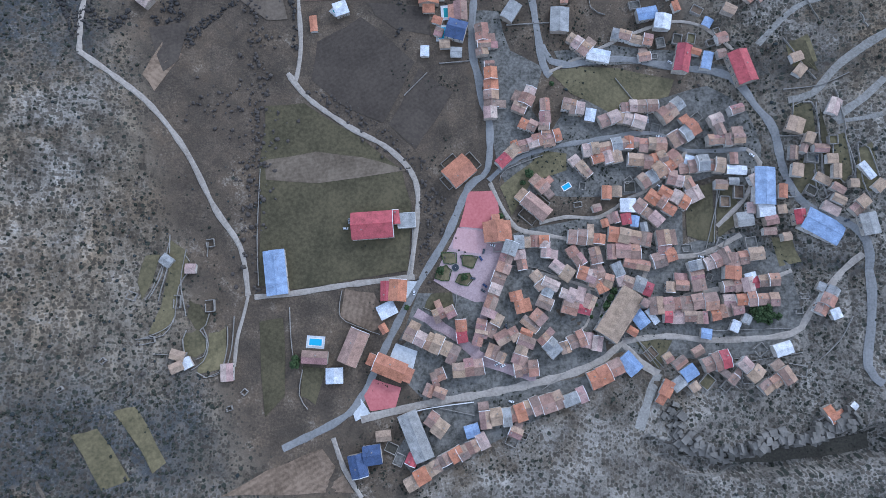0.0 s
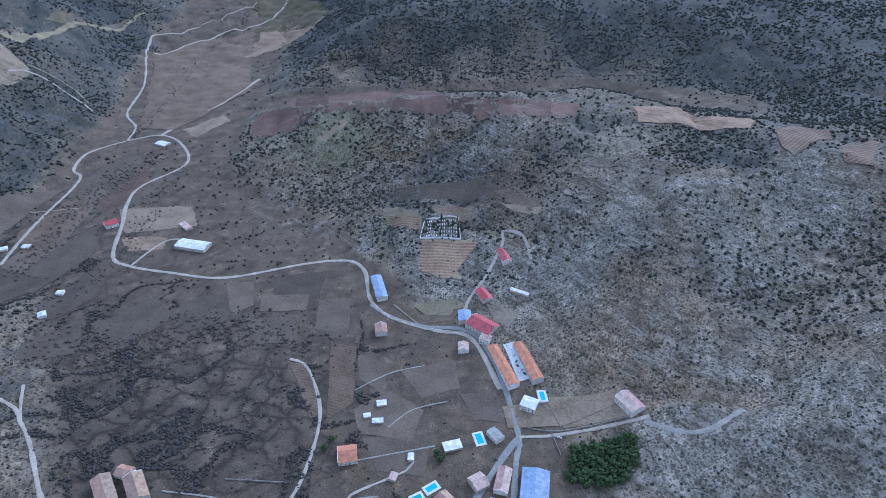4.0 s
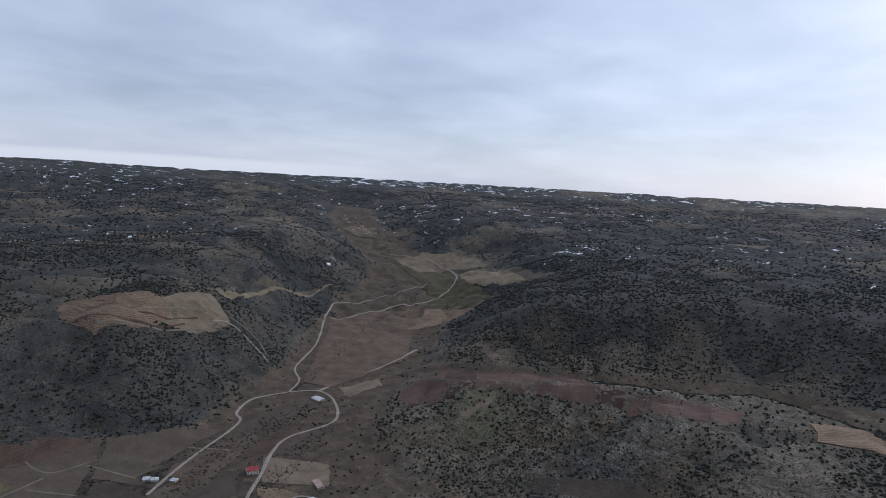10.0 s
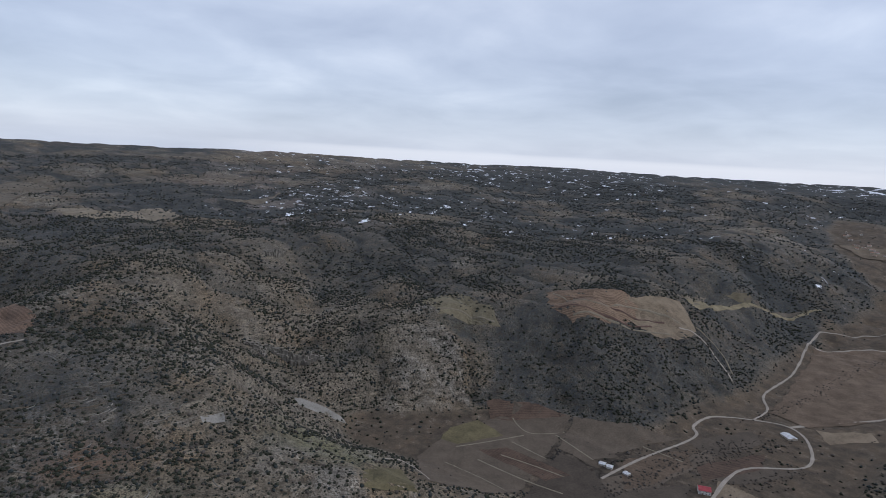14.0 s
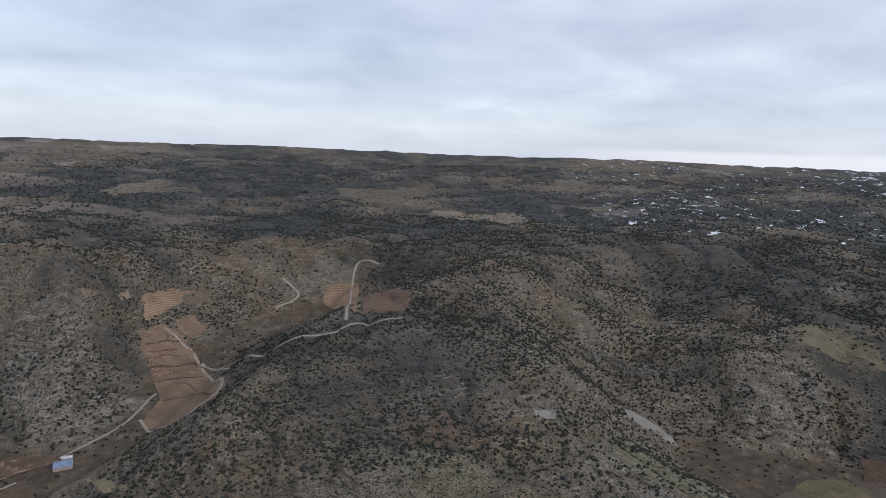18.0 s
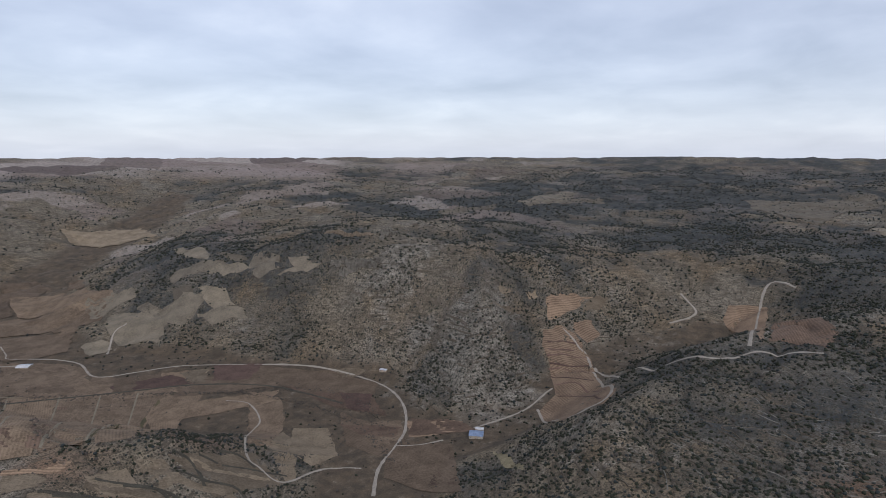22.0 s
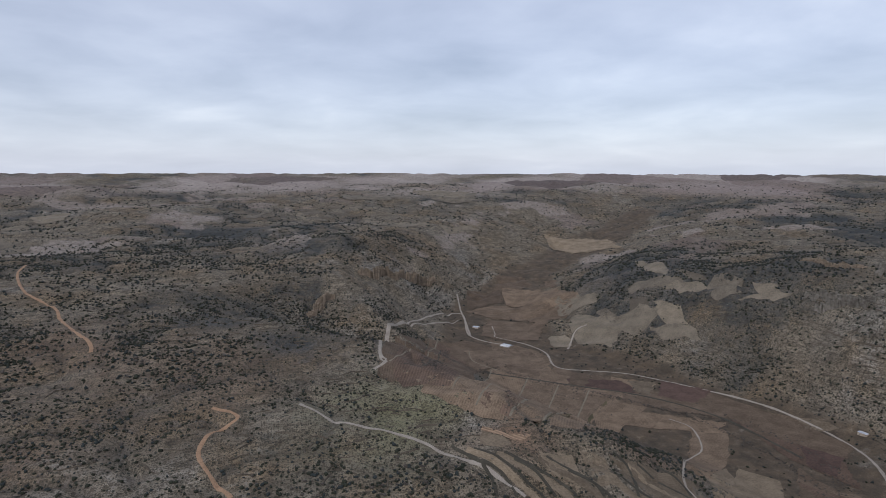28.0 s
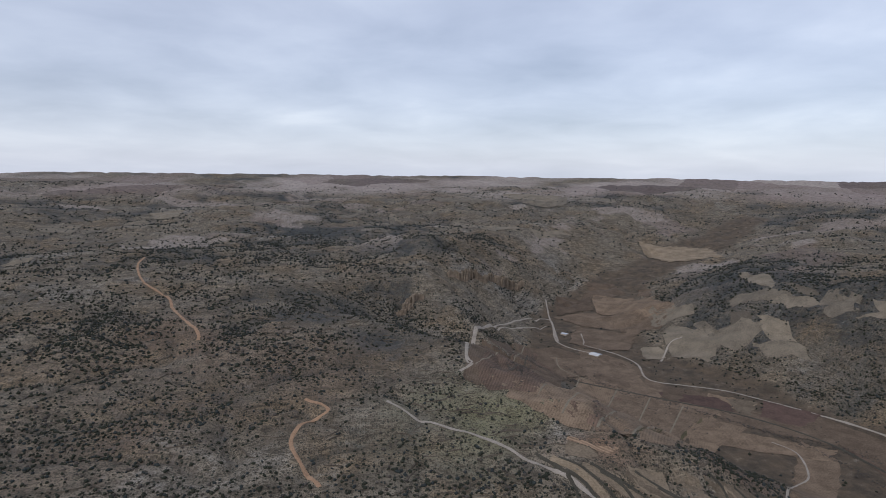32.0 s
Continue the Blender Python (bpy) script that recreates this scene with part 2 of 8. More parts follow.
    col = mix(tree, math_node(tree, "MULTIPLY", bushes(0.33, 0.40, brush), 0.72), col, twigs)
    col = mix(tree, math_node(tree, "MULTIPLY", bushes(0.47, 0.30, much), 0.6), col, leaf)
    col = mix(tree, math_node(tree, "MULTIPLY", bushes(0.16, 0.19, math_node(tree, "MULTIPLY", much, 0.8)), 0.9), col, leaf)
    snow = ramp(tree, math_node(tree, "MULTIPLY", noise_tex(tree, 0.016, 5, 0.72), attribute(tree, "snow")), [(0.605, (0, 0, 0)), (0.617, (1, 1, 1))])
    col = mix(tree, snow, col, (0.75, 0.77, 0.80))
    link(tree, col, b.inputs["Base Color"])
    bump(tree, b, stony, 0.8, 2.0)
    return m


def field_material(name, dark, light, spacing=6.0, furrows=0.06):
    """Worked soil: furrows along the field's own length, damp and dry blotches."""
    m, tree, b = material(name, 0.95)
    co = tree.nodes.new("ShaderNodeTexCoord").outputs["Object"]
    w = add(tree, "ShaderNodeTexWave", Scale=0.31 / spacing * 2, Distortion=1.6, Detail=2.0)
    w.inputs["Detail Scale"].default_value = 0.4
    w.bands_direction = "Y"
    link(tree, co, w.inputs["Vector"])
    f, c = noise_tex(tree, 0.35, 5, 0.65, co), noise_tex(tree, 0.03, 3, 0.6, co)
    s = math_node(tree, "ADD", math_node(tree, "MULTIPLY", f, 0.55), math_node(tree, "MULTIPLY", c, 0.45))
    s = math_node(tree, "ADD", s, math_node(tree, "MULTIPLY", math_node(tree, "SUBTRACT", w.outputs["Fac"], 0.5), furrows))
    base = ramp(tree, s, [(0.38, dark), (0.62, light)])
    info = tree.nodes.new("ShaderNodeObjectInfo")
    tone = ramp(tree, info.outputs["Random"], [(0, (0.66, 0.65, 0.64)), (0.5, (0.98, 0.97, 0.95)), (1, (1.32, 1.29, 1.22))])
    link(tree, mix(tree, 1.0, base, tone, "MULTIPLY"), b.inputs["Base Color"])
    bump(tree, b, s, 0.4, 0.5)
    return m


M_GROUND = ground_material()
M_SOIL = field_material("ploughed_brown_soil", (0.084, 0.060, 0.040), (0.195, 0.143, 0.100), spacing=8.0, furrows=0.06)
M_RED = field_material("red_clay_soil", (0.070, 0.045, 0.036), (0.145, 0.092, 0.073))
M_ORANGE = field_material("orange_clay_soil", (0.12, 0.082, 0.055), (0.265, 0.185, 0.125), spacing=10.0, furrows=0.16)
M_TAN = field_material("pale_stubble", (0.112, 0.086, 0.058), (0.225, 0.178, 0.126), furrows=0.03)
M_GREEN = field_material("winter_pasture", (0.060, 0.053, 0.028), (0.140, 0.117, 0.064), furrows=0.0)
M_DIRT = two_scale("pale_dirt_road", (0.20, 0.17, 0.135), (0.37, 0.325, 0.27), 0.5, 0.05)
M_ORTRACK = two_scale("orange_dirt_track", (0.22, 0.132, 0.076), (0.37, 0.24, 0.148), 0.5, 0.05)
M_ASPHALT = two_scale("worn_grey_asphalt", (0.14, 0.135, 0.126), (0.235, 0.228, 0.213), 0.6, 0.07, relief=0.1)
M_SHRUB = two_scale("juniper_foliage", (0.013, 0.015, 0.010), (0.042, 0.045, 0.029), 0.8, 0.02, relief=0.8)
# oak leaf colour, shifted towards blue to stand in for distance haze
M_WOOD = two_scale("oak_foliage", (0.016, 0.020, 0.019), (0.042, 0.049, 0.045), 0.6, 0.015, relief=0.8)
M_BUSH = two_scale("bare_winter_bushes", (0.045, 0.038, 0.032), (0.10, 0.085, 0.07), 0.8, 0.03, relief=0.8)
M_DARK = field_material("dark_ploughed_soil", (0.062, 0.049, 0.037), (0.112, 0.090, 0.068), furrows=0.03)
M_YEL = field_material("yellowish_stubble", (0.115, 0.097, 0.060), (0.215, 0.184, 0.12), furrows=0.03)
M_REDB = field_material("reddish_brown_soil", (0.072, 0.048, 0.034), (0.165, 0.112, 0.08), spacing=9.0, furrows=0.1)
M_TANG = field_material("greyish_stubble", (0.096, 0.082, 0.062), (0.19, 0.16, 0.122), furrows=0.03)
M_BANK = two_scale("dry_grass_bank", (0.12, 0.10, 0.07), (0.24, 0.205, 0.148), 0.5, 0.06, relief=0.5)
M_VILL = two_scale("trodden_village_ground", (0.050, 0.047, 0.038), (0.175, 0.163, 0.142), 0.4, 0.09, relief=0.3, spread=0.4)
M_SCREE = two_scale("pale_scree", (0.13, 0.12, 0.10), (0.30, 0.28, 0.245), 0.6, 0.06, relief=0.6)
M_BUSHY = two_scale("overgrown_bank", (0.03, 0.027, 0.02), (0.085, 0.075, 0.055), 0.7, 0.05, relief=0.8)
M_COURT = two_scale("red_court_paint", (0.34, 0.10, 0.095), (0.46, 0.16, 0.15), 0.5, 0.07, relief=0.05)
M_PAVE = two_scale("pink_paving", (0.24, 0.17, 0.165), (0.40, 0.30, 0.29), 0.8, 0.08, relief=0.1)
M_PAVE2 = two_scale("pink_tiles", (0.34, 0.20, 0.19), (0.48, 0.31, 0.29), 0.8, 0.08, relief=0.1)
M_CONC = two_scale("pale_concrete", (0.34, 0.34, 0.33), (0.56, 0.56, 0.55), 0.6, 0.08, relief=0.1)
M_PINE = two_scale("pine_foliage", (0.016, 0.030, 0.010), (0.055, 0.080, 0.028), 0.7, 0.08, relief=0.8)


# ---- terrain: one height function for everything ----


def lattice(ix, iy, seed):
    h = (ix.astype(np.int64) * 374761393 + iy.astype(np.int64) * 668265263 + seed * 1442695041) & 0x7FFFFFFF
    h = ((h ^ (h >> 13)) * 1274126177) & 0x7FFFFFFF
    return ((h ^ (h >> 16)) & 0xFFFF) / 32767.5 - 1.0


def vnoise(x, y, scale, seed):
    """Smooth value noise in -1..1 with cells of that many metres."""
    u, v = x / scale, y / scale
    iu, iv = np.floor(u), np.floor(v)
    fu, fv = u - iu, v - iv
    su, sv = fu * fu * (3 - 2 * fu), fv * fv * (3 - 2 * fv)
    a, b = lattice(iu, iv, seed), lattice(iu + 1, iv, seed)
    c, d = lattice(iu, iv + 1, seed), lattice(iu + 1, iv + 1, seed)
    return (a + (b - a) * su) * (1 - sv) + (c + (d - c) * su) * sv


def fbm(x, y, scale, seed, octaves=3):
    return sum(vnoise(x, y, scale / 2 ** k, seed + k) / 2 ** k for k in range(octaves)) / 1.6


def step(a, b, v):
    s = np.clip((v - a) / (b - a), 0, 1)
    return s * s * (3 - 2 * s)


def line_dist(x, y, line):
    """Distance to a polyline of (x, y, floor height, half width, slope width): distance past the floor in slope widths, and the floor height."""
    best = np.full(np.shape(x), 9.0)
    floor = np.zeros(np.shape(x))
    for (x0, y0, z0, w0, s0), (x1, y1, z1, w1, s1) in zip(line, line[1:]):
        dx, dy = x1 - x0, y1 - y0
        k = np.clip(((x - x0) * dx + (y - y0) * dy) / (dx * dx + dy * dy), 0, 1)
        d = np.hypot(x - x0 - k * dx, y - y0 - k * dy)
        e = (d - w0 - k * (w1 - w0)) / (s0 + k * (s1 - s0))
        near = e < best
        best = np.where(near, e, best)
        floor = np.where(near, z0 + k * (z1 - z0), floor)
    return best, floor


# valley floors: x, y, floor height, half width of the floor, width of the slope
VALLEYS = [
    [(150, -330, 8, 40, 200), (60, -150, 2, 100, 260), (10, 60, 0, 190, 300), (-60, 330, 0, 200, 330), (-300, 690, 0, 170, 330), (-500, 950, 0, 130, 330),
     (-530, 1250, 5, 120, 340), (-600, 1900, 20, 170, 420), (-700, 2480, 80, 120, 480), (-1115, 2890, 195, 80, 480), (-1400, 3450, 275, 50, 500)],
    [(-430, 860, 0, 130, 330), (-760, 640, 0, 110, 300), (-880, 500, 3, 60, 240)],
    [(-450, 1350, 10, 40, 260), (-100, 1330, 45, 45, 270), (360, 1360, 58, 45, 270), (600, 1150, 100, 35, 240)],
    [(-40, -280, 0, 30, 200), (-300, -420, 4, 30, 240), (-560, -500, 0, 60, 260), (-760, -600, 0, 90, 280), (-820, -820, 0, 140, 300), (-680, -1150, 0, 190, 320),
     (-560, -1480, 5, 160, 340), (-620, -1850, 18, 90, 380), (-950, -2250, 75, 60, 450), (-1375, -2553, 150, 70, 480), (-1900, -2950, 262, 50, 480)],
    [(-760, -560, 0, 60, 200), (-960, -480, 6, 50, 220), (-1260, -440, 25, 40, 260), (-1520, -250, 60, 25, 300)],
    [(120, 330, 10, 60, 200), (300, 450, 40, 12, 170), (480, 600, 85, 8, 170)],
    [(151, -79, -4, 5, 26), (187, -91, -2, 5, 26), (225, -88, 2, 5, 26), (269, -81, 8, 5, 26), (306, -70, 16, 5, 26)],
    [(-880, 500, 3, 20, 240), (-1000, 440, 38, 6, 250), (-1150, 430, 72, 4, 280), (-1500, 700, 128, 4, 300)],
    [(-480, -1350, 5, 20, 200), (-260, -1350, 40, 8, 240), (-60, -1450, 90, 6, 240)],
]
# single hills: x, y, height added, radius along x, radius along y
HILLS = [(20, 930, 22, 260, 150), (-1010, 90, 40, 300, 220), (-1180, -760, 60, 210, 200), (180, -1150, 30, 420, 330), (520, 700, 40, 260, 260),
         (-1500, 250, 40, 380, 260), (-420, 150, 40, 160, 200), (-900, 1900, 25, 300, 500), (900, 1700, 20, 500, 300), (-350, -950, 20, 110, 160), (-1550, -1150, 55, 400, 350),
         (1180, -3750, 42, 520, 230), (2200, -3500, 30, 350, 260), (-4480, -880, 34, 260, 420), (-4560, -250, 24, 240, 260), (-4300, 1500, 18, 400, 500), (-3200, 3300, 16, 600, 400),
         (650, -1850, 34, 330, 300), (-350, -2080, 42, 330, 170), (-1290, -1170, 26, 260, 200), (-450, -3300, 24, 500, 220), (-2300, -2500, 22, 500, 260)]


def plateau(x, y):
    d = np.hypot(x, y)
    return np.interp(d, [0, 400, 1000, 1500, 2000, 2500, 3000, 3500, 4000, 4500, 4900], [60, 80, 135, 174, 206, 233, 264, 303, 352, 410, 455])


def height(x, y):
    x, y = np.asarray(x, float), np.asarray(y, float)
    d = np.hypot(x, y)
    top = plateau(x, y)
    for hx, hy, hz, rx, ry in HILLS:
        top = top + hz * np.exp(-((x - hx) / rx) ** 2 - ((y - hy) / ry) ** 2)
    az = np.degrees(np.arctan2(x, y))
    calm = 1 - 0.45 * step(-75, -50, az) * (1 - step(60, 90, az)) * step(1500, 2200, d)
    amp = np.interp(d, [0, 600, 1500, 3000, 4200, 4900], [5, 14, 34, 38, 20, 6]) * calm
    top = top + amp * fbm(x, y, 620, 11) + 0.35 * np.minimum(amp, 22) * fbm(x, y, 170, 23)
    z = top
    for line in VALLEYS:
        e, floor = line_dist(x, y, line)
        e = e + 0.16 * fbm(x, y, 210, 5) * step(0.05, 0.5, e)
        s = np.clip(e, 0, 1)
        z = np.minimum(z, floor + (np.maximum(top, floor) - floor) * (0.55 * s + 0.45 * s * s * (3 - 2 * s)))
    rough = step(3, 30, z)
    gully = 1 - np.abs(fbm(x, y, 130, 35, 2)) * 2.2
    spread = np.interp(d, [0, 500, 900, 1500, 4900], [0.3, 0.45, 1.1, 1.4, 1.0])
    return z + rough * spread * (2.6 * fbm(x, y, 46, 41) + 0.9 * vnoise(x, y, 17, 51) - 10.0 * gully ** 3 + 2.6) + 0.4 * vnoise(x, y, 60, 61)


# ---- ground: one sheet to the horizon ----
def land_cover(x, y, z):
    """Weights of wood, pasture, bare rock, haze-paled far fields and snow at places on the ground."""
    d = np.hypot(x, y)
    az = np.degrees(np.arctan2(x, y))
    n1, n2, n3 = fbm(x, y, 420, 71), fbm(x, y, 140, 81), fbm(x, y, 60, 91)
    valley = np.full(x.shape, 9.0)
    for line in VALLEYS[:5]:
        valley = np.minimum(valley, line_dist(x, y, line)[0])
    pasture = 1 - step(0.02, 0.16, valley + 0.06 * n2)
    far = step(900, 1900, d)
    north = step(-85, -55, az) * (1 - step(60, 90, az))
    west = step(-122, -108, az) * (1 - step(-85, -55, az))
    south = 1 - np.maximum(north, west)
    wood = np.clip(0.06 + far * (0.92 * north + 0.62 * west + 0.18 * south) + 0.95 * n1 + 0.6 * n2 + 0.35 * n3, 0, 1)
    gully = np.clip(1 - np.abs(fbm(x, y, 130, 35, 2)) * 2.2, 0, 1) ** 2
    wood = np.clip(wood + 0.45 * gully - 0.16 - far * 0.45 * fbm(x, y, 620, 11), 0, 1)
    for wx, wy, rx, ry, k in WOODS:
        wood = np.clip(wood + k * np.exp(-((x - wx) / rx) ** 2 - ((y - wy) / ry) ** 2), 0, 1)
    wood = wood * (1 - pasture)
    rock = np.clip(-0.12 + 1.5 * fbm(x, y, 240, 101) + 0.6 * n3, 0, 1) * (1 - pasture) * (1 - 0.75 * wood)
    for wx, wy, rx, ry, k in ROCKS:
        rock = np.clip(rock + k * np.exp(-((x - wx) / rx) ** 2 - ((y - wy) / ry) ** 2) * (0.75 + 0.5 * n3), 0, 1)
    rock = np.clip(rock - 0.6 * gully * (d > 230), 0, 1)
    pasture = pasture * (1 - rock)
    # grows with distance to the south, so the land pales there as in haze
    hazy_plain = step(3000, 4000, d + 500 * n1) * south * np.clip(0.55 + 1.5 * fbm(x, y, 500, 141), 0, 1) * step(315, 365, z)
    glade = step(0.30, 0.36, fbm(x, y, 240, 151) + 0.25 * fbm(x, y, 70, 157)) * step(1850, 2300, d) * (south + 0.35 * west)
    hazy_plain = np.maximum(hazy_plain, 0.6 * glade * (1 - pasture))
    wood = wood * (1 - 0.8 * hazy_plain)
    snow = step(1700, 2300, d) * step(-110, -70, az) * (1 - step(60, 90, az)) * (1.0 - 0.045 * step(-60, -25, az)) * np.clip(0.98 + 0.1 * n1, 0.8, 1.02) * (1 - pasture) * (1 + 0.11 * step(4250, 4600, d) * step(-32, -20, az) * (1 - step(12, 24, az)))
    plots = 0.15 + 0.85 * np.clip(np.exp(-((x + 250) / 190) ** 2 - ((y - 450) / 130) ** 2) * 1.3 + np.exp(-((x + 640) / 260) ** 2 - ((y - 720) / 200) ** 2), 0, 1) * (1 - hazy_plain)
    tone = np.zeros(x.shape)
    for wx, wy, rx, ry, k in TONES:
        tone = tone + k * np.exp(-((x - wx) / rx) ** 2 - ((y - wy) / ry) ** 2) * (0.8 + 0.7 * n3 + 0.5 * n2)
    return wood, pasture * (1 - hazy_plain), rock, hazy_plain, snow, plots, np.clip(tone, -1, 1)


# darker and barer stretches of the slopes: x, y, radii, weight
# those near (165, -80) and (275, -95) put the ravine's shade into the cover
WOODS = [(-279, -79, 90, 60, 0.5), (-207, -78, 60, 45, 0.4), (-334, 243, 70, 60, 0.4), (-865, -44, 200, 170, 0.4), (-751, -122, 120, 100, 0.3), (-1163, -1197, 170, 150, 0.9), (-1132, -1624, 150, 150, 0.5), (-1296, -689, 220, 200, 0.35), (-2233, -1368, 420, 350, 0.8), (-1078, -824, 130, 130, 0.25), (-769, 1012, 190, 170, 0.7), (-857, 1039, 200, 200, 0.2), (-860, 20, 150, 120, 0.35), (-1010, 60, 150, 100, 0.15), (-770, 960, 120, 100, 0.4), (-334, 248, 70, 50, 0.75), (-265, -85, 90, 55, 0.6), (-330, -20, 60, 60, 0.3), (165, -80, 25, 45, 0.8), (275, -95, 60, 28, 0.7), (-1150, 200, 260, 300, 0.15), (-1130, 600, 220, 200, 0.1), (-620, 1100, 160, 260, 0.3), (-1100, 900, 300, 250, 0.2), (-1018, -1703, 150, 150, 0.7), (-1195, -1334, 260, 260, 0.2), (-1027, -1428, 90, 90, 0.6), (-1071, -939, 160, 160, -0.3), (-2248, -1384, 500, 500, 0.6), (-3172, -1126, 700, 700, 0.5), (900, 1250, 350, 250, 0.8), (620, 900, 250, 200, 0.4), (250, 560, 200, 150, -0.6), (190, 700, 150, 120, -0.8), (-850, 950, 220, 220, 0.25), (-900, 100, 250, 200, 0.22), (320, -900, 350, 250, 0.25), (60, -780, 320, 200, 0.12), (350, 1800, 1000, 420, 0.6), (-350, -1750, 500, 350, -0.15), (-1150, -1050, 200, 200, -0.3)]
ROCKS = [(244, 386, 48, 32, 1.1), (-1025, -609, 150, 130, 0.9), (-992, -623, 130, 110, 0.6), (-334, 248, 70, 50, -0.8), (-265, -85, 90, 55, -0.7), (165, -80, 22, 45, -1.6), (275, -95, 60, 26, -1.2), (-300, 140, 60, 90, 0.35), (300, 330, 140, 130, 0.6), (400, 330, 200, 280, 0.55), (380, 110, 110, 180, 0.5), (340, -40, 110, 130, 1.3), (200, -120, 170, 75, 1.5), (90, -190, 130, 70, 1.4), (-400, 60, 150, 160, 0.7), (-380, 300, 120, 120, -0.4), (-1130, 600, 220, 200, 0.1), (20, 930, 280, 170, 0.75), (-800, 10, 90, 70, 0.3), (-1080, -720, 110, 150, 0.5),
         (420, 560, 170, 150, 0.4), (240, 560, 170, 150, 0.4), (190, 700, 140, 110, 0.3), (120, -950, 300, 200, -0.7), (450, -1150, 300, 300, -0.6), (-1010, 150, 250, 200, 0.05), (350, 1800, 1000, 420, -0.8), (-900, 1400, 300, 500, -0.2), (-1300, 300, 350, 500, 0.35), (-1250, -250, 260, 260, 0.3), (-150, -1450, 160, 160, 0.45), (-1000, -1500, 160, 260, 0.35), (-1041, -580, 90, 90, 0.6)]

# grassy (+) and rust-red (-) stretches of open slope
TONES = [(276, 360, 22, 18, -1.0), (-650, 41, 60, 60, 0.9), (-723, 318, 70, 70, 0.9), (-117, -823, 120, 120, 0.7), (-189, -819, 120, 120, 0.7), (-142, 1018, 80, 80, 0.7), (-351, 928, 70, 70, 0.7), (-735, 45, 50, 50, -0.7), (-506, -774, 70, 70, -1), (-292, -733, 60, 60, -0.9), (-239, -727, 60, 60, -0.9), (-718, 33, 60, 60, -0.6), (357, -1133, 200, 200, -0.55), (348, -767, 130, 130, -0.4), (71, -992, 150, 150, -0.4), (-722, 336, 70, 70, 0.7), (-1094, 792, 60, 60, 0.5), (-1725, -794, 200, 200, -0.35), (-201, 1073, 60, 60, 0.5), (-166, 1037, 90, 90, 0.6), (-1100, -702, 200, 200, -0.3)]

TURNS = 1200
RINGS = np.concatenate([np.arange(0.5, 520, 3.4), 520 * np.exp(np.arange(0, 223) * 0.0101)])
ANGLES = np.arange(TURNS) * 2 * math.pi / TURNS
GX, GY = np.outer(RINGS, np.sin(ANGLES)), np.outer(RINGS, np.cos(ANGLES))
GZ = height(GX, GY)


def level(x, y):
    """Height of the ground sheet itself at (x, y)."""
    x, y = np.asarray(x, float), np.asarray(y, float)
    r, a = np.clip(np.hypot(x, y), 0.6, RINGS[-1] - 1), (np.arctan2(x, y) % (2 * math.pi)) * TURNS / (2 * math.pi)
    i = np.clip(np.searchsorted(RINGS, r) - 1, 0, len(RINGS) - 2)
    u = (r - RINGS[i]) / (RINGS[i + 1] - RINGS[i])
    j = np.floor(a).astype(int) % TURNS
    v, k = a - np.floor(a), (np.floor(a).astype(int) + 1) % TURNS
    return (GZ[i, j] * (1 - v) + GZ[i, k] * v) * (1 - u) + (GZ[i + 1, j] * (1 - v) + GZ[i + 1, k] * v) * u


def mesh_from(name, verts, faces, mat):
    me = bpy.data.meshes.new(name)
    me.from_pydata(verts, [], faces)
    me.materials.append(mat)
    me.update()
    return me


def build_ground():
    n = len(RINGS)
    verts = np.stack([GX, GY, GZ], -1).reshape(-1, 3)
    i, j = np.meshgrid(np.arange(n - 1), np.arange(TURNS), indexing="ij")
    k = (j + 1) % TURNS
    faces = np.stack([i * TURNS + j, i * TURNS + k, (i + 1) * TURNS + k, (i + 1) * TURNS + j], -1).reshape(-1, 4)[:, ::-1]
    me = bpy.data.meshes.new("ground")
    me.vertices.add(len(verts))
    me.vertices.foreach_set("co", verts.astype(np.float32).ravel())
    me.loops.add(faces.size)
    me.loops.foreach_set("vertex_index", faces.astype(np.int32).ravel())
    me.polygons.add(len(faces))
    me.polygons.foreach_set("loop_start", np.arange(0, faces.size, 4, dtype=np.int32))
    me.update(calc_edges=True)
    me.polygons.foreach_set("use_smooth", np.ones(len(faces), dtype=bool))
    for key, w in zip(("wood", "pasture", "rock", "hazy_plain", "snow", "plots", "tone"), land_cover(verts[:, 0], verts[:, 1], verts[:, 2])):
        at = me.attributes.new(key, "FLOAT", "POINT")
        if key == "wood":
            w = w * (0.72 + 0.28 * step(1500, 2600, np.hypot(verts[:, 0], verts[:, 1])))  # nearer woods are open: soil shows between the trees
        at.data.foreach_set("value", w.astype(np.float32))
    me.materials.append(M_GROUND)
    tagged(new("ground", me), "stony scrub slopes, woods and valley floors", "ground", kind="structure")


build_ground()


CELL, HALF = 5.0, 3000
TAKEN = np.zeros((int(2 * HALF / CELL),) * 2, bool)
FIELD_EDGES, LANES, FIELD_COUNT, ROADWAY = [], [], [], set()


def take(x, y, reach):
    """Keep plants off a round spot."""
    k = int(reach / CELL + 0.5)
    i, j = int((x + HALF) / CELL), int((y + HALF) / CELL)
    if 0 <= i < len(TAKEN) and 0 <= j < len(TAKEN):
        TAKEN[max(i - k, 0):i + k + 1, max(j - k, 0):j + k + 1] = True


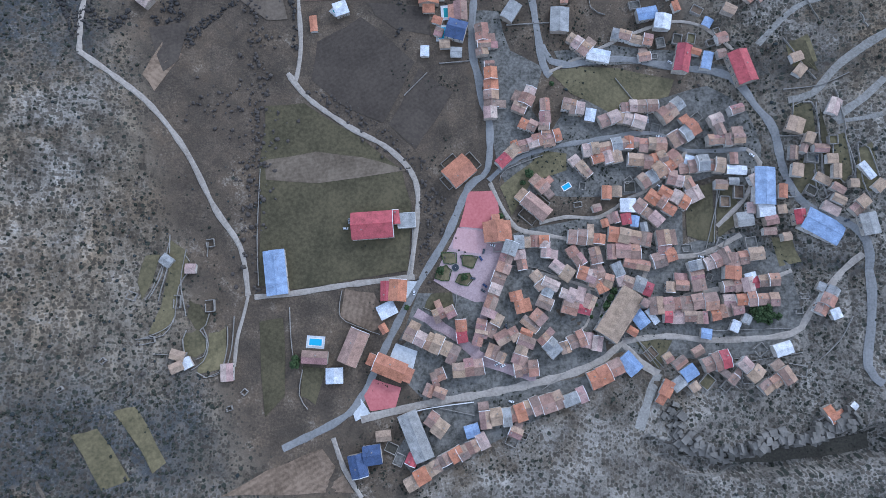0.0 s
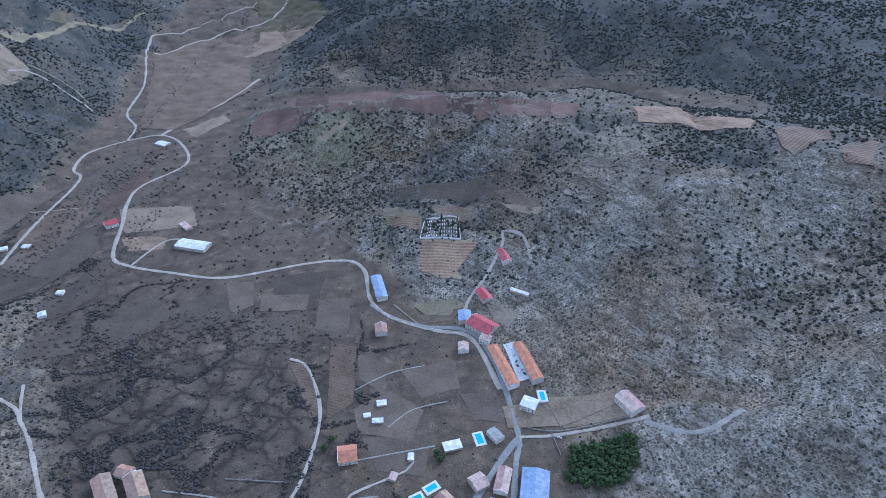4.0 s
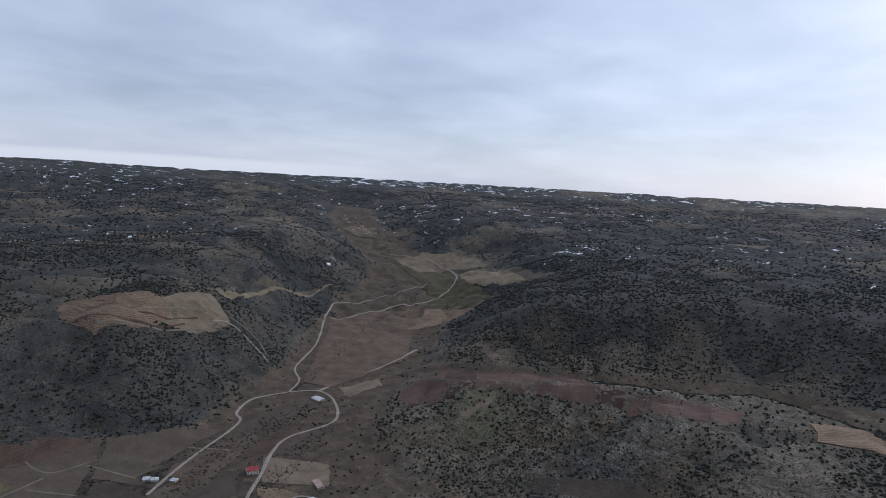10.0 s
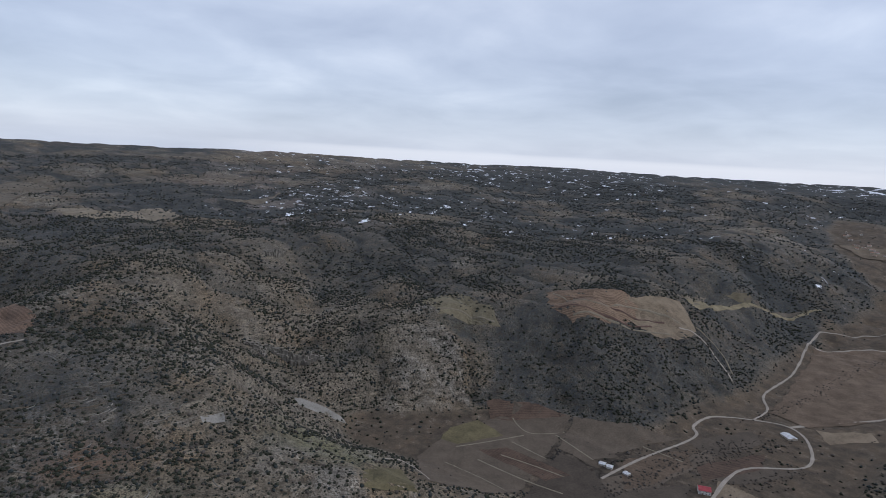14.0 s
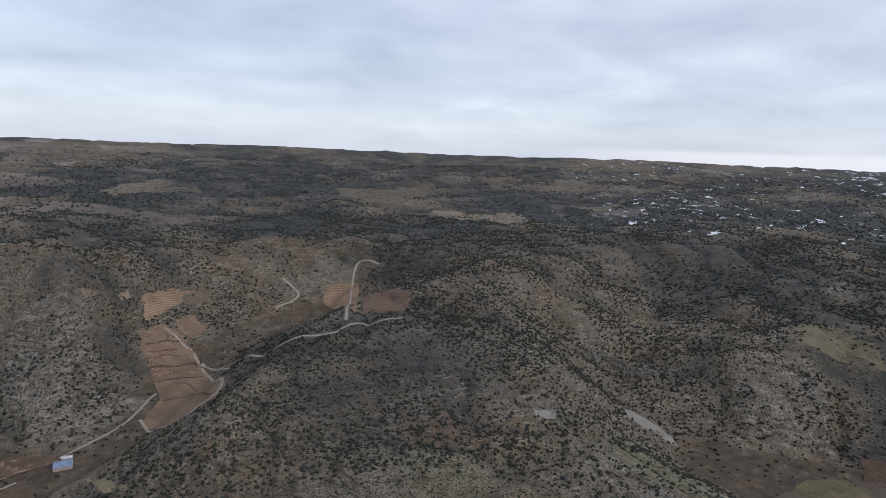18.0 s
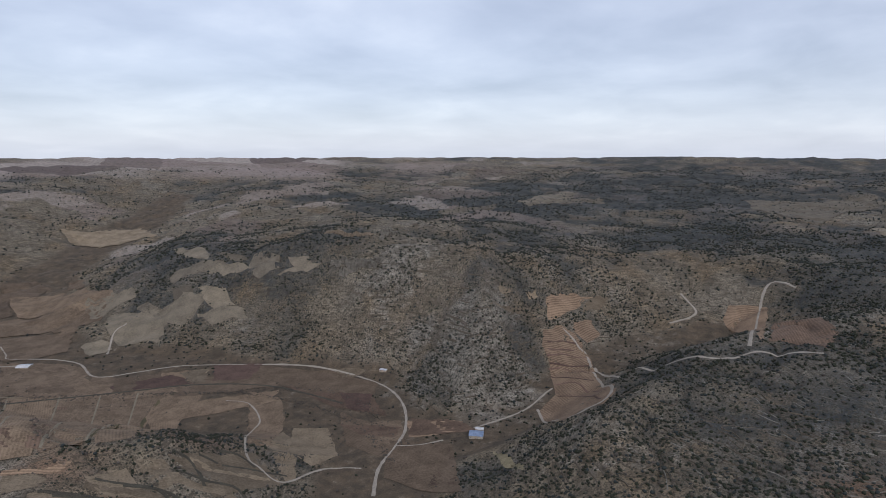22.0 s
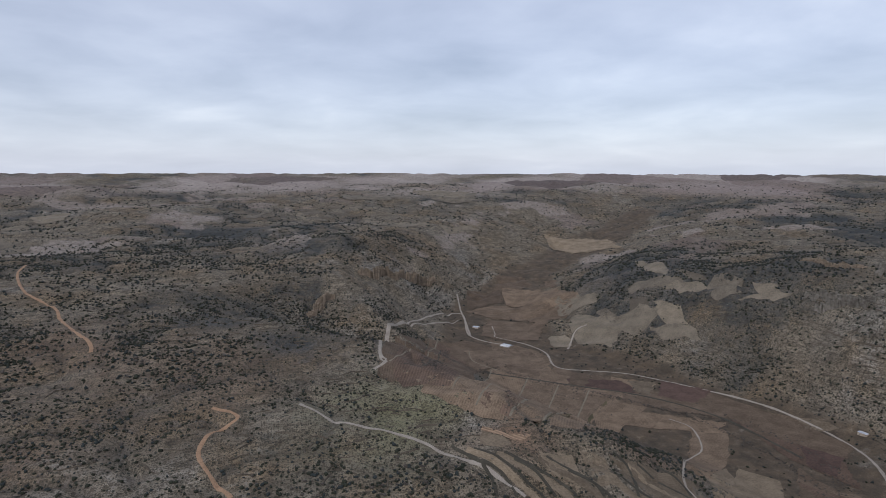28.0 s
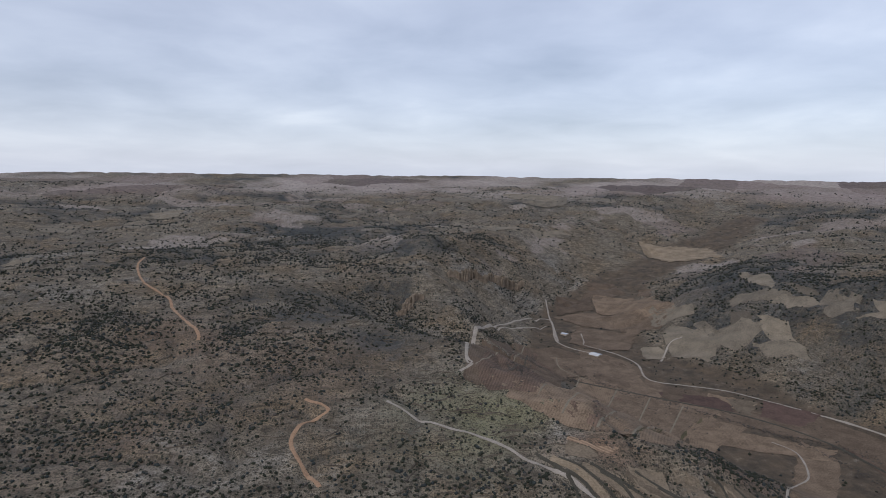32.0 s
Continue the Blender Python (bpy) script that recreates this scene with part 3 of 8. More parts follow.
def take_polygon(c):
    xs, ys = [p.x for p in c], [p.y for p in c]
    gx, gy = np.meshgrid(np.arange(min(xs), max(xs), CELL), np.arange(min(ys), max(ys), CELL), indexing="ij")
    inside = np.zeros(gx.shape, bool)
    for a, b in zip(c, c[1:] + c[:1]):
        if abs(b.y - a.y) > 1e-6:
            inside ^= ((a.y > gy) != (b.y > gy)) & (gx < (b.x - a.x) * (gy - a.y) / (b.y - a.y) + a.x)
    i, j = ((gx[inside] + HALF) / CELL).astype(int), ((gy[inside] + HALF) / CELL).astype(int)
    ok = (i >= 0) & (j >= 0) & (i < len(TAKEN)) & (j < len(TAKEN))
    TAKEN[i[ok], j[ok]] = True


def smooth_line(pts, spacing):
    """Points at even steps along a soft curve through pts."""
    out = []
    p = [Vector((*q, 0)) for q in pts]
    for k in range(len(p) - 1):
        a, b, c, d = p[max(k - 1, 0)], p[k], p[k + 1], p[min(k + 2, len(p) - 1)]
        m = max(1, int((c - b).length / spacing))
        for s in range(m):
            t = s / m
            out.append(0.5 * ((2 * b) + (c - a) * t + (2 * a - 5 * b + 4 * c - d) * t * t + (3 * b - a - 3 * c + d) * t ** 3))
    return out + [p[-1]]


def road(pts, width, mat, name="dirt_road", label="pale dirt road with worn wheel tracks", lift=0.8, spacing=6.0):
    """A strip laid over the ground along a soft line, with ragged edges."""
    line = smooth_line(pts, spacing)
    width *= 0.88
    verts, faces = [], []
    for i, q in enumerate(line):
        t = (line[min(i + 1, len(line) - 1)] - line[max(i - 1, 0)]).normalized()
        w = width * (0.5 + 0.07 * math.sin(i * 1.7 + q.x) + 0.05 * math.sin(i * 0.6 + q.y))
        take(q.x, q.y, width * 0.5)
        ROADWAY.add((int(q.x // 6), int(q.y // 6)))
        if abs(q.x) < 500 and -200 < q.y < 600:
            LANES.append((q.x, q.y, width * 0.45))
        for s in (-1.0, -0.5, 0.5, 1.0):
            x, y = q.x - t.y * w * s, q.y + t.x * w * s
            verts.append((x, y, float(level(x, y)) + (lift + max(0.0, q.length - 1200) * 0.0012) * (1.0 if abs(s) < 0.9 else 0.6)))
        if i:
            b = (i - 1) * 4
            faces += [(b + k, b + k + 1, b + k + 5, b + k + 4)[::-1] for k in range(3)]
    return tagged(new(name, mesh_from(name, verts, faces, mat)), label, "road", kind="structure")


def field(corners, mat, label="ploughed brown field on the valley floor", name="field", lift=0.25, cell=14.0):
    """A field between its corners, draped on the ground; its furrows follow its first side."""
    c = [Vector((*p, 0)) for p in corners]
    mid = sum(c, Vector()) / len(c)
    ring = []
    for a, b in zip(c, c[1:] + c[:1]):
        m = max(2, int((b - a).length / cell))
        ring += [a.lerp(b, k / m) for k in range(m)]
    reach = max((p - mid).length for p in c)
    rings = max(2, int(reach / cell))
    ang = math.atan2(c[1].y - c[0].y, c[1].x - c[0].x)
    ob = new(name)
    rot = Matrix.Translation((mid.x, mid.y, 0)) @ Matrix.Rotation(ang, 4, "Z")
    inv = rot.inverted()
    pts = [mid]
    for r in range(1, rings + 1):
        for i, p in enumerate(ring):
            q = mid.lerp(p, r / rings)
            if r == rings:
                q += Vector((math.sin(p.x * 0.31 + i) + 0.7 * math.sin(i * 0.61 + p.y * 0.05), math.cos(p.y * 0.27 + i * 1.3) + 0.7 * math.cos(i * 0.53 + p.x * 0.05), 0)) * max(0.7, (mid.length - 500) * 0.0035)
            pts.append(q)
    xs, ys = np.array([p.x for p in pts]), np.array([p.y for p in pts])
    zs = level(xs, ys) + lift + 0.03 * (len(FIELD_COUNT) % 9) + max(0.0, mid.length - 1200) * 0.0011
    FIELD_COUNT.append(name)
    verts = [tuple(inv @ Vector((x, y, z))) for x, y, z in zip(xs, ys, zs)]
    n = len(ring)
    faces = [(0, 1 + i, 1 + (i + 1) % n) for i in range(n)]
    for r in range(rings - 1):
        o = 1 + r * n
        faces += [(o + i, o + n + i, o + n + (i + 1) % n, o + (i + 1) % n) for i in range(n)]
    if "clearing" not in label:
        take_polygon(c)
    if mid.length > 600:
        FIELD_EDGES.extend((p.x, p.y) for p in ring)
    area = sum(a.x * b.y - b.x * a.y for a, b in zip(c, c[1:] + c[:1]))
    if area < 0:
        faces = [f[::-1] for f in faces]
    bpy.data.objects.remove(ob)
    ob = new(name, mesh_from(name, verts, faces, mat))
    ob.matrix_world = rot
    return tagged(ob, label, "field", "fields", kind="structure")



# ---- roads, lanes, squares and fields ----
road([(-126, -82), (-84, -61), (-67, -44), (-46, 1), (-26, 40), (-2, 81), (16, 122), (31, 136), (33, 175), (26, 199), (19, 248), (21, 284)], 6.5, M_ASPHALT, "road", "worn grey asphalt road through the village")
road([(-67, -60), (-15, -48), (37, -39), (89, -27), (120, -14), (134, -3), (146, -16), (161, -26)], 6.5, M_DIRT, "road", "pale gravel street at the foot of the village")
road([(-153, 33), (-122, 36), (-78, 43), (-27, 49)], 5, M_DIRT)
road([(-301, 232), (-272, 212), (-244, 189), (-214, 151), (-188, 104), (-166, 72), (-158, 34)], 5, M_DIRT)
road([(-134, 219), (-116, 197), (-81, 172), (-48, 153), (-27, 127), (-26, 90), (-31, 49)], 5, M_DIRT)
road([(-158, 34), (-161, 18), (-165, 0), (-166, -21)], 3, M_DIRT)
road([(77, 243), (85, 229), (96, 226), (143, 231), (188, 222), (226, 211), (245, 183), (256, 164), (262, 127), (276, 102), (304, 85), (314, 64), (312, 18), (305, -19), (312, -31)], 6.5, M_ASPHALT, "road", "worn grey asphalt road through the village")
road([(32, 127), (48, 141), (76, 153), (113, 160), (150, 166), (168, 166), (182, 159), (192, 151), (236, 150)], 4.5, M_ASPHALT, "road", "worn grey asphalt road through the village")
road([(192, 151), (180, 136), (161, 120), (143, 112)], 3.5, M_DIRT, "street", "narrow paved village lane")
road([(33, 125), (43, 104), (54, 88), (74, 83), (114, 76), (137, 75)], 4, M_DIRT, "street", "narrow paved village lane")
road([(143, 112), (120, 97), (93, 97), (72, 92)], 3.5, M_DIRT, "street", "narrow dirt lane between gardens")
road([(65, 53), (91, 47), (122, 36)], 3, M_DIRT, "street", "narrow paved village lane")
road([(116, -3), (119, 18), (129, 38), (149, 43), (163, 63), (199, 67), (229, 82)], 4.5, M_DIRT, "street", "narrow paved village lane")
road([(148, 32), (161, 28), (192, 36), (214, 40), (234, 42), (263, 53)], 4, M_DIRT, "street", "narrow paved village lane")
road([(134, -1), (169, 3), (207, 0), (258, 5), (273, 22), (297, 52), (310, 64)], 5, M_DIRT)
road([(-88, -74), (-79, -96), (-65, -117)], 4, M_DIRT)
road([(236, 150), (245, 138), (238, 120), (230, 107), (212, 89)], 4, M_DIRT)
road([(105, 72), (110, 18), (90, 1)], 2.5, M_DIRT, "street", "narrow paved village lane")
road([(29, 207), (19, 240), (25, 310), (43, 342), (74, 390), (94, 417)], 6.5, M_ASPHALT, "road", "worn grey asphalt road through the village")
road([(84, 216), (78, 227), (71, 278), (69, 296), (78, 334), (88, 389), (94, 417), (86, 490), (68, 552), (44, 578), (5, 587), (-42, 609), (-70, 636)], 6.5, M_ASPHALT, "road", "worn grey asphalt road through the village")
road([(94, 417), (157, 419), (223, 423)], 4.5, M_DIRT)
road([(-127, 212), (-124, 244), (-128, 315), (-112, 375), (-108, 449), (-132, 517), (-155, 532)], 4, M_DIRT)
road([(82, 219), (164, 257), (202, 258), (230, 233)], 3, M_DIRT)
road([(32, 336), (-6, 330), (-38, 328), (-66, 339), (-66, 352), (-17, 378), (-11, 392)], 3, M_DIRT)
road([(82, 482), (55, 560), (12, 581), (-45, 611), (-72, 647), (-85, 710), (-116, 738), (-171, 730), (-272, 695), (-353, 707), (-413, 722), (-447, 747), (-472, 836), (-494, 911), (-496, 974), (-449, 1068), (-490, 1161), (-545, 1203), (-600, 1171), (-646, 1112), (-641, 1036), (-612, 994), (-605, 834), (-592, 724)], 6, M_DIRT)
road([(-600, 1171), (-614, 1247), (-664, 1328), (-700, 1520), (-812, 1855), (-787, 1954), (-646, 2214), (-602, 2316)], 6, M_DIRT)
road([(-545, 1203), (-519, 1283), (-469, 1409), (-429, 1580)], 9, M_DIRT)
road([(47, 600), (56, 626), (83, 666), (105, 710), (108, 738), (129, 722), (137, 690), (138, 670)], 5, M_DIRT)
road([(-413, 722), (-384, 794), (-325, 779)], 4, M_DIRT)
road([(-767, 1768), (-645, 1979), (-525, 2136), (-515, 2468), (-690, 2664), (-878, 2670)], 8, M_DIRT)
road([(-708, 1270), (-755, 1299), (-817, 1303), (-843, 1254)], 5, M_DIRT)
road([(-658, 445), (-725, 448), (-719, 406)], 4, M_DIRT)
road([(-996, -458), (-919, -389), (-950, -346), (-1021, -327), (-1258, -457), (-1291, -495), (-1316, -545)], 6, M_DIRT)
road([(-1239, -437), (-1091, -296), (-1036, -178), (-1086, -102), (-1077, -19)], 7, M_DIRT)
road([(-1104, -125), (-1681, -170), (-1694, -100)], 7, M_DIRT)
road([(-1631, -354), (-1592, -306), (-1514, -350)], 6, M_DIRT)
road([(-564, -2002), (-536, -1827), (-502, -1637)], 6, M_DIRT)
road([(-592, -1709), (-574, -1629), (-566, -1594), (-624, -1522), (-649, -1443), (-628, -1350), (-644, -1311), (-694, -1288), (-785, -1237), (-879, -1116), (-929, -1003), (-948, -916), (-953, -839), (-936, -762), (-884, -686), (-808, -624), (-748, -599), (-675, -574), (-610, -530)], 6, M_DIRT)
road([(-709, -992), (-725, -944), (-687, -865), (-630, -825), (-536, -710), (-529, -671), (-538, -635), (-606, -638), (-641, -625), (-660, -596)], 4, M_DIRT)
road([(-749, -597), (-775, -566), (-809, -545)], 5, M_DIRT)
road([(-872, -522), (-983, -478), (-1102, -475)], 5, M_DIRT)
road([(-505, -1781), (-322, -1604), (-223, -1423), (-152, -1038), (-158, -999), (-132, -970)], 6, M_DIRT)
road([(-719, -1457), (-773, -1526), (-814, -1534)], 6, M_DIRT)
road([(68, -669), (96, -718), (114, -768), (100, -820), (73, -841), (86, -862), (109, -877)], 6, M_ORTRACK, "dirt_road", "orange clay track winding over the scrub hill")
road([(325, -1110), (342, -1158), (428, -1305), (486, -1441), (571, -1535), (661, -1735), (687, -1862)], 7, M_ORTRACK, "dirt_road", "orange clay track winding over the scrub hill")
road([(-271, -650), (-227, -695), (-160, -754), (-91, -798), (-10, -861)], 6, M_DIRT)
road([(-218, -726), (-261, -681), (-291, -640)], 13, M_TAN, "terrace", "curved tan terrace strip on the slope", 0.5)
road([(-228, -725), (-272, -683), (-303, -644)], 5, M_BUSHY, "hedge_bank", "dark overgrown bank between two terraces", 0.7)
road([(-253, -707), (-292, -683), (-326, -655), (-329, -631)], 13, M_TAN, "terrace", "curved tan terrace strip on the slope", 0.5)
road([(-264, -708), (-304, -686), (-337, -656), (-340, -631)], 5, M_BUSHY, "hedge_bank", "dark overgrown bank between two terraces", 0.7)
road([(-309, -702), (-356, -665), (-373, -644), (-379, -618)], 13, M_TAN, "terrace", "curved tan terrace strip on the slope", 0.5)
road([(-323, -707), (-370, -669), (-387, -647), (-392, -621)], 5, M_BUSHY, "hedge_bank", "dark overgrown bank between two terraces", 0.7)
road([(-386, -704), (-413, -658), (-444, -637), (-452, -621)], 13, M_TAN, "terrace", "curved tan terrace strip on the slope", 0.5)
road([(-400, -706), (-429, -663), (-462, -643), (-467, -624)], 5, M_BUSHY, "hedge_bank", "dark overgrown bank between two terraces", 0.7)
road([(-441, -702), (-478, -670), (-535, -639)], 13, M_TAN, "terrace", "curved tan terrace strip on the slope", 0.5)
road([(-458, -707), (-499, -680), (-555, -645)], 5, M_BUSHY, "hedge_bank", "dark overgrown bank between two terraces", 0.7)
road([(-133, -972), (-157, -1000), (-157, -1066), (-233, -1439), (-354, -1669), (-536, -1868), (-499, -1626), (-575, -1520)], 6, M_DIRT)
road([(267, 187), (284, 191), (303, 212), (325, 228), (338, 235)], 7, M_SCREE, "scree_gully", "pale eroded scree gully on the slope", 0.3)
road([(296, 168), (306, 176), (316, 183), (332, 198)], 6, M_SCREE, "scree_gully", "pale eroded scree gully on the slope", 0.3)
road([(298, 166), (314, 167), (327, 169)], 4, M_SCREE, "scree_gully", "pale eroded scree gully on the slope", 0.3)
road([(144, -67), (153, -42), (161, -25)], 8, M_SCREE, "scree_gully", "pale eroded scree gully on the slope", 0.3)
road([(217, 419), (258, 395), (308, 413)], 6, M_SCREE, "scree_gully", "pale eroded scree gully on the slope", 0.3)
road([(248, 235), (276, 262), (306, 270)], 5, M_SCREE, "scree_gully", "pale eroded scree gully on the slope", 0.3)
road([(-456, 467), (-414, 448), (-400, 432), (-377, 406), (-338, 350), (-316, 325), (-306, 296), (-305, 265), (-301, 232)], 4.5, M_DIRT)
road([(-424, 482), (-414, 460), (-402, 436)], 3.5, M_DIRT)
field([(39, 136), (76, 153), (98, 194), (137, 201), (179, 198), (209, 205), (237, 184), (248, 151), (244, 119), (227, 134), (184, 122), (138, 115), (93, 113), (48, 118)], M_VILL, "pale trodden ground between the houses", lift=0.18)
field([(47, 83), (74, 90), (120, 97), (152, 117), (188, 113), (186, 76), (229, 84), (263, 57), (267, 18), (257, -3), (209, -16), (133, -8), (89, -25), (33, -38), (-19, -48), (-46, -17), (-24, 36), (16, 27), (33, 40)], M_VILL, "pale trodden ground between the houses", lift=0.18)
field([(-19, -53), (24, -44), (89, -31), (137, -16), (137, -25), (88, -50), (28, -79), (-23, -108), (-40, -84)], M_VILL, "pale trodden ground between the houses", lift=0.18)
field([(17, 274), (41, 274), (50, 238), (78, 223), (67, 184), (90, 155), (39, 141), (33, 184)], M_VILL, "pale trodden ground between the houses", lift=0.18)
field([(87, 238), (134, 243), (189, 236), (227, 218), (234, 208), (188, 219), (143, 229), (96, 224)], M_VILL, "pale trodden ground between the houses", lift=0.18)
field([(-110, 247), (-74, 269), (-28, 229), (-54, 176), (-91, 193), (-114, 214)], M_DARK, "winter-brown ploughed field beside the village")
field([(-24, 223), (3, 201), (-26, 153), (-49, 174)], M_DARK, "winter-brown ploughed field beside the village")
field([(-151, 190), (-119, 193), (-76, 165), (-38, 137), (-30, 108), (-32, 53), (-122, 40), (-150, 42), (-153, 137)], M_GREEN, "wide olive-brown meadow beside the stream")
field([(-149, 144), (-108, 151), (-71, 146), (-34, 135), (-71, 129), (-107, 125), (-148, 127)], M_TAN, "pale dry strip across the meadow", lift=0.5)
field([(-168, -115), (-137, -98), (-96, -81), (-70, -114)], M_SOIL, "winter-brown ploughed field beside the village")
field([(-240, 249), (-224, 237), (-243, 204), (-255, 218)], M_SOIL, "small dark field on the valley side")
field([(-246, -53), (-232, -49), (-207, -90), (-216, -97)], M_GREEN, "greyish green field strip at the foot of the slope")
field([(-271, -69), (-254, -64), (-230, -100), (-247, -107)], M_GREEN, "greyish green field strip at the foot of the slope")
field([(-148, 14), (-130, 16), (-126, -42), (-142, -59)], M_GREEN, "long garden strip beside the lane")
field([(-82, 40), (-86, 18), (-59, 5), (-46, 18), (-60, 36)], M_SOIL, "walled vegetable garden with dark soil")
field([(-15, 36), (2, 36), (6, 23), (-4, 18), (-20, 25)], M_GREEN, "walled green yard beside the square")
field([(41, 122), (76, 151), (96, 150), (96, 136), (57, 122), (50, 99)], M_GREEN, "green garden slope inside the village")
field([(191, 122), (210, 124), (210, 76), (188, 81)], M_GREEN, "empty walled field at the village edge")
field([(214, 123), (230, 120), (225, 89), (212, 80)], M_GREEN, "empty walled field at the village edge")
field([(142, 1), (173, 1), (161, -23)], M_GREEN, "dark green plot under the village")
field([(-113, -21), (-94, -21), (-102, -49), (-115, -42)], M_GREEN, "lawn behind the pool house")
field([(82, 221), (138, 224), (184, 212), (179, 198), (132, 184), (100, 201)], M_GREEN, "dark grassy slope under the road")
field([(268, 183), (281, 183), (283, 157), (271, 160)], M_GREEN, "walled grassy plot on the eastern slope")
field([(287, 179), (293, 151), (298, 116), (288, 117)], M_GREEN, "walled grassy plot on the eastern slope")
field([(296, 155), (303, 154), (305, 123), (298, 124)], M_GREEN, "walled grassy plot on the eastern slope")
field([(266, 131), (282, 148), (284, 117), (269, 111)], M_GREEN, "walled grassy plot on the eastern slope")
field([(309, 144), (318, 148), (320, 117), (311, 118)], M_GREEN, "walled grassy plot on the eastern slope")
field([(250, 79), (264, 79), (271, 61), (255, 57)], M_GREEN, "walled grassy plot on the eastern slope")
field([(284, 240), (268, 233), (272, 214), (289, 218)], M_GREEN, "walled grassy plot on the eastern slope")
field([(16, 117), (36, 120), (41, 97), (33, 86), (9, 90)], M_COURT, "red sports court on the village square", "court", 0.5)
field([(7, 88), (33, 84), (29, 72), (25, 67), (2, 72)], M_PAVE2, "pink tiled end of the village square", "paving", 0.45)
field([(-13, 45), (2, 76), (9, 90), (41, 95), (47, 85), (38, 58), (30, 29), (20, 29)], M_PAVE, "pale pink paved village square", "paving", 0.3)
field([(-59, -29), (-36, -37), (-40, -51), (-60, -55), (-66, -42)], M_COURT, "red floor of the pelota court", "court", 0.5)
field([(-67, -44), (-60, -56), (-71, -62), (-74, -57)], M_CONC, "white concrete corner beside the court", "paving", 0.5)
field([(-41, -3), (-25, -10), (-29, -24), (-46, -16)], M_CONC, "pale concrete yard with round marks", "paving", 0.4)
field([(-35, 45), (-23, 45), (-29, 31), (-37, 34)], M_CONC, "pale concrete forecourt", "paving", 0.4)
road([(-26, 21), (2, 5), (29, -16), (67, -28)], 9, M_PAVE, "street", "wide pink paved street")
road([(30, 29), (24, 5), (19, -16)], 7, M_PAVE, "street", "wide pink paved street")
field([(-79, 542), (-41, 523), (-46, 480), (-71, 498)], M_DARK, "small dim winter plot between hedges")
field([(-28, 513), (35, 529), (39, 485), (-4, 470)], M_DARK, "small dim winter plot between hedges")
field([(39, 477), (76, 480), (81, 435), (49, 440)], M_DARK, "small dim winter plot between hedges")
field([(-63, 417), (7, 422), (0, 371), (-45, 379)], M_DARK, "small dim winter plot between hedges")
field([(-94, 360), (-72, 359), (-71, 339), (-98, 340)], M_DARK, "small dim winter plot between hedges")
field([(-253, 259), (-219, 267), (-227, 231), (-239, 221)], M_DARK, "small dim winter plot between hedges")
field([(-173, 336), (-136, 338), (-133, 315), (-165, 316)], M_DARK, "small dim winter plot between hedges")
field([(-113, 563), (-80, 552), (-76, 464), (-99, 441)], M_SOIL, "small dim winter plot between hedges")
field([(-155, 527), (-135, 522), (-105, 449), (-117, 442)], M_SOIL, "small dim winter plot between hedges")
field([(90, 546), (104, 546), (118, 494), (103, 491)], M_CONC, "pale patio strip between the terraced rows", "paving", 0.35)
field([(131, 464), (202, 460), (219, 429), (141, 425)], M_TAN, "pale gravel yard beside the barn")
field([(-69, 282), (-17, 278), (-15, 252), (-43, 258), (-63, 271)], M_DARK, "winter-brown ploughed field beside the village")
field([(-464, 547), (-424, 612), (-399, 545), (-447, 518)], M_DARK, "dim ploughed plot on the valley floor")
field([(-405, 592), (-353, 652), (-310, 608), (-360, 543)], M_DARK, "dim ploughed plot on the valley floor")
field([(-316, 640), (-239, 669), (-229, 606), (-297, 578)], M_DARK, "dim ploughed plot on the valley floor")
field([(-223, 606), (-163, 613), (-152, 564), (-203, 556)], M_DARK, "dim ploughed plot on the valley floor")
field([(-216, 657), (-153, 655), (-151, 623), (-211, 620)], M_DARK, "dim ploughed plot on the valley floor")
field([(-139, 644), (-97, 642), (-94, 581), (-134, 583)], M_DARK, "dim ploughed plot on the valley floor")
field([(-48, 877), (94, 837), (117, 801), (64, 808), (-48, 856)], M_DARK, "dark scrubby plot above the cemetery")
field([(-12, 609), (48, 614), (35, 595), (5, 595)], M_TAN, "yellowish bank beside the road")
field([(-500, 891), (-385, 903), (-356, 838), (-457, 810)], M_TAN, "grey stubble field at the farm")
field([(-458, 802), (-387, 803), (-384, 770), (-433, 762)], M_SOIL, "dim ploughed plot on the valley floor")
field([(-523, 862), (-524, 996), (-437, 1032), (-471, 911)], M_DARK, "brown field strip along the stream")
field([(-592, 724), (-571, 871), (-573, 973), (-545, 952), (-537, 801), (-546, 683)], M_DARK, "brown field strip along the stream")
field([(-560, 670), (-538, 769), (-511, 835), (-473, 769), (-509, 656)], M_DARK, "brown field strip along the stream")
field([(-490, 625), (-461, 725), (-423, 658), (-461, 594)], M_DARK, "brown field strip along the stream")
field([(-270, 685), (-232, 685), (-220, 634), (-242, 611)], M_DARK, "brown field strip along the stream")
field([(-212, 698), (-137, 713), (-142, 646), (-191, 634)], M_DARK, "brown field strip along the stream")
field([(-135, 600), (-94, 611), (-96, 568), (-130, 568)], M_DARK, "brown field strip along the stream")
field([(-611, 972), (-573, 1116), (-531, 1091), (-545, 952)], M_DARK, "brown field strip along the stream")
field([(-365, 1214), (-298, 1377), (-246, 1141), (-336, 1155)], M_RED, "red clay field behind the stony hill")
field([(-298, 1377), (-228, 1384), (-182, 1110), (-246, 1141)], M_RED, "red clay field behind the stony hill")
field([(-228, 1384), (-155, 1372), (-121, 1081), (-182, 1110)], M_RED, "red clay field behind the stony hill")
field([(-155, 1372), (-84, 1383), (-62, 1043), (-121, 1081)], M_RED, "red clay field behind the stony hill")
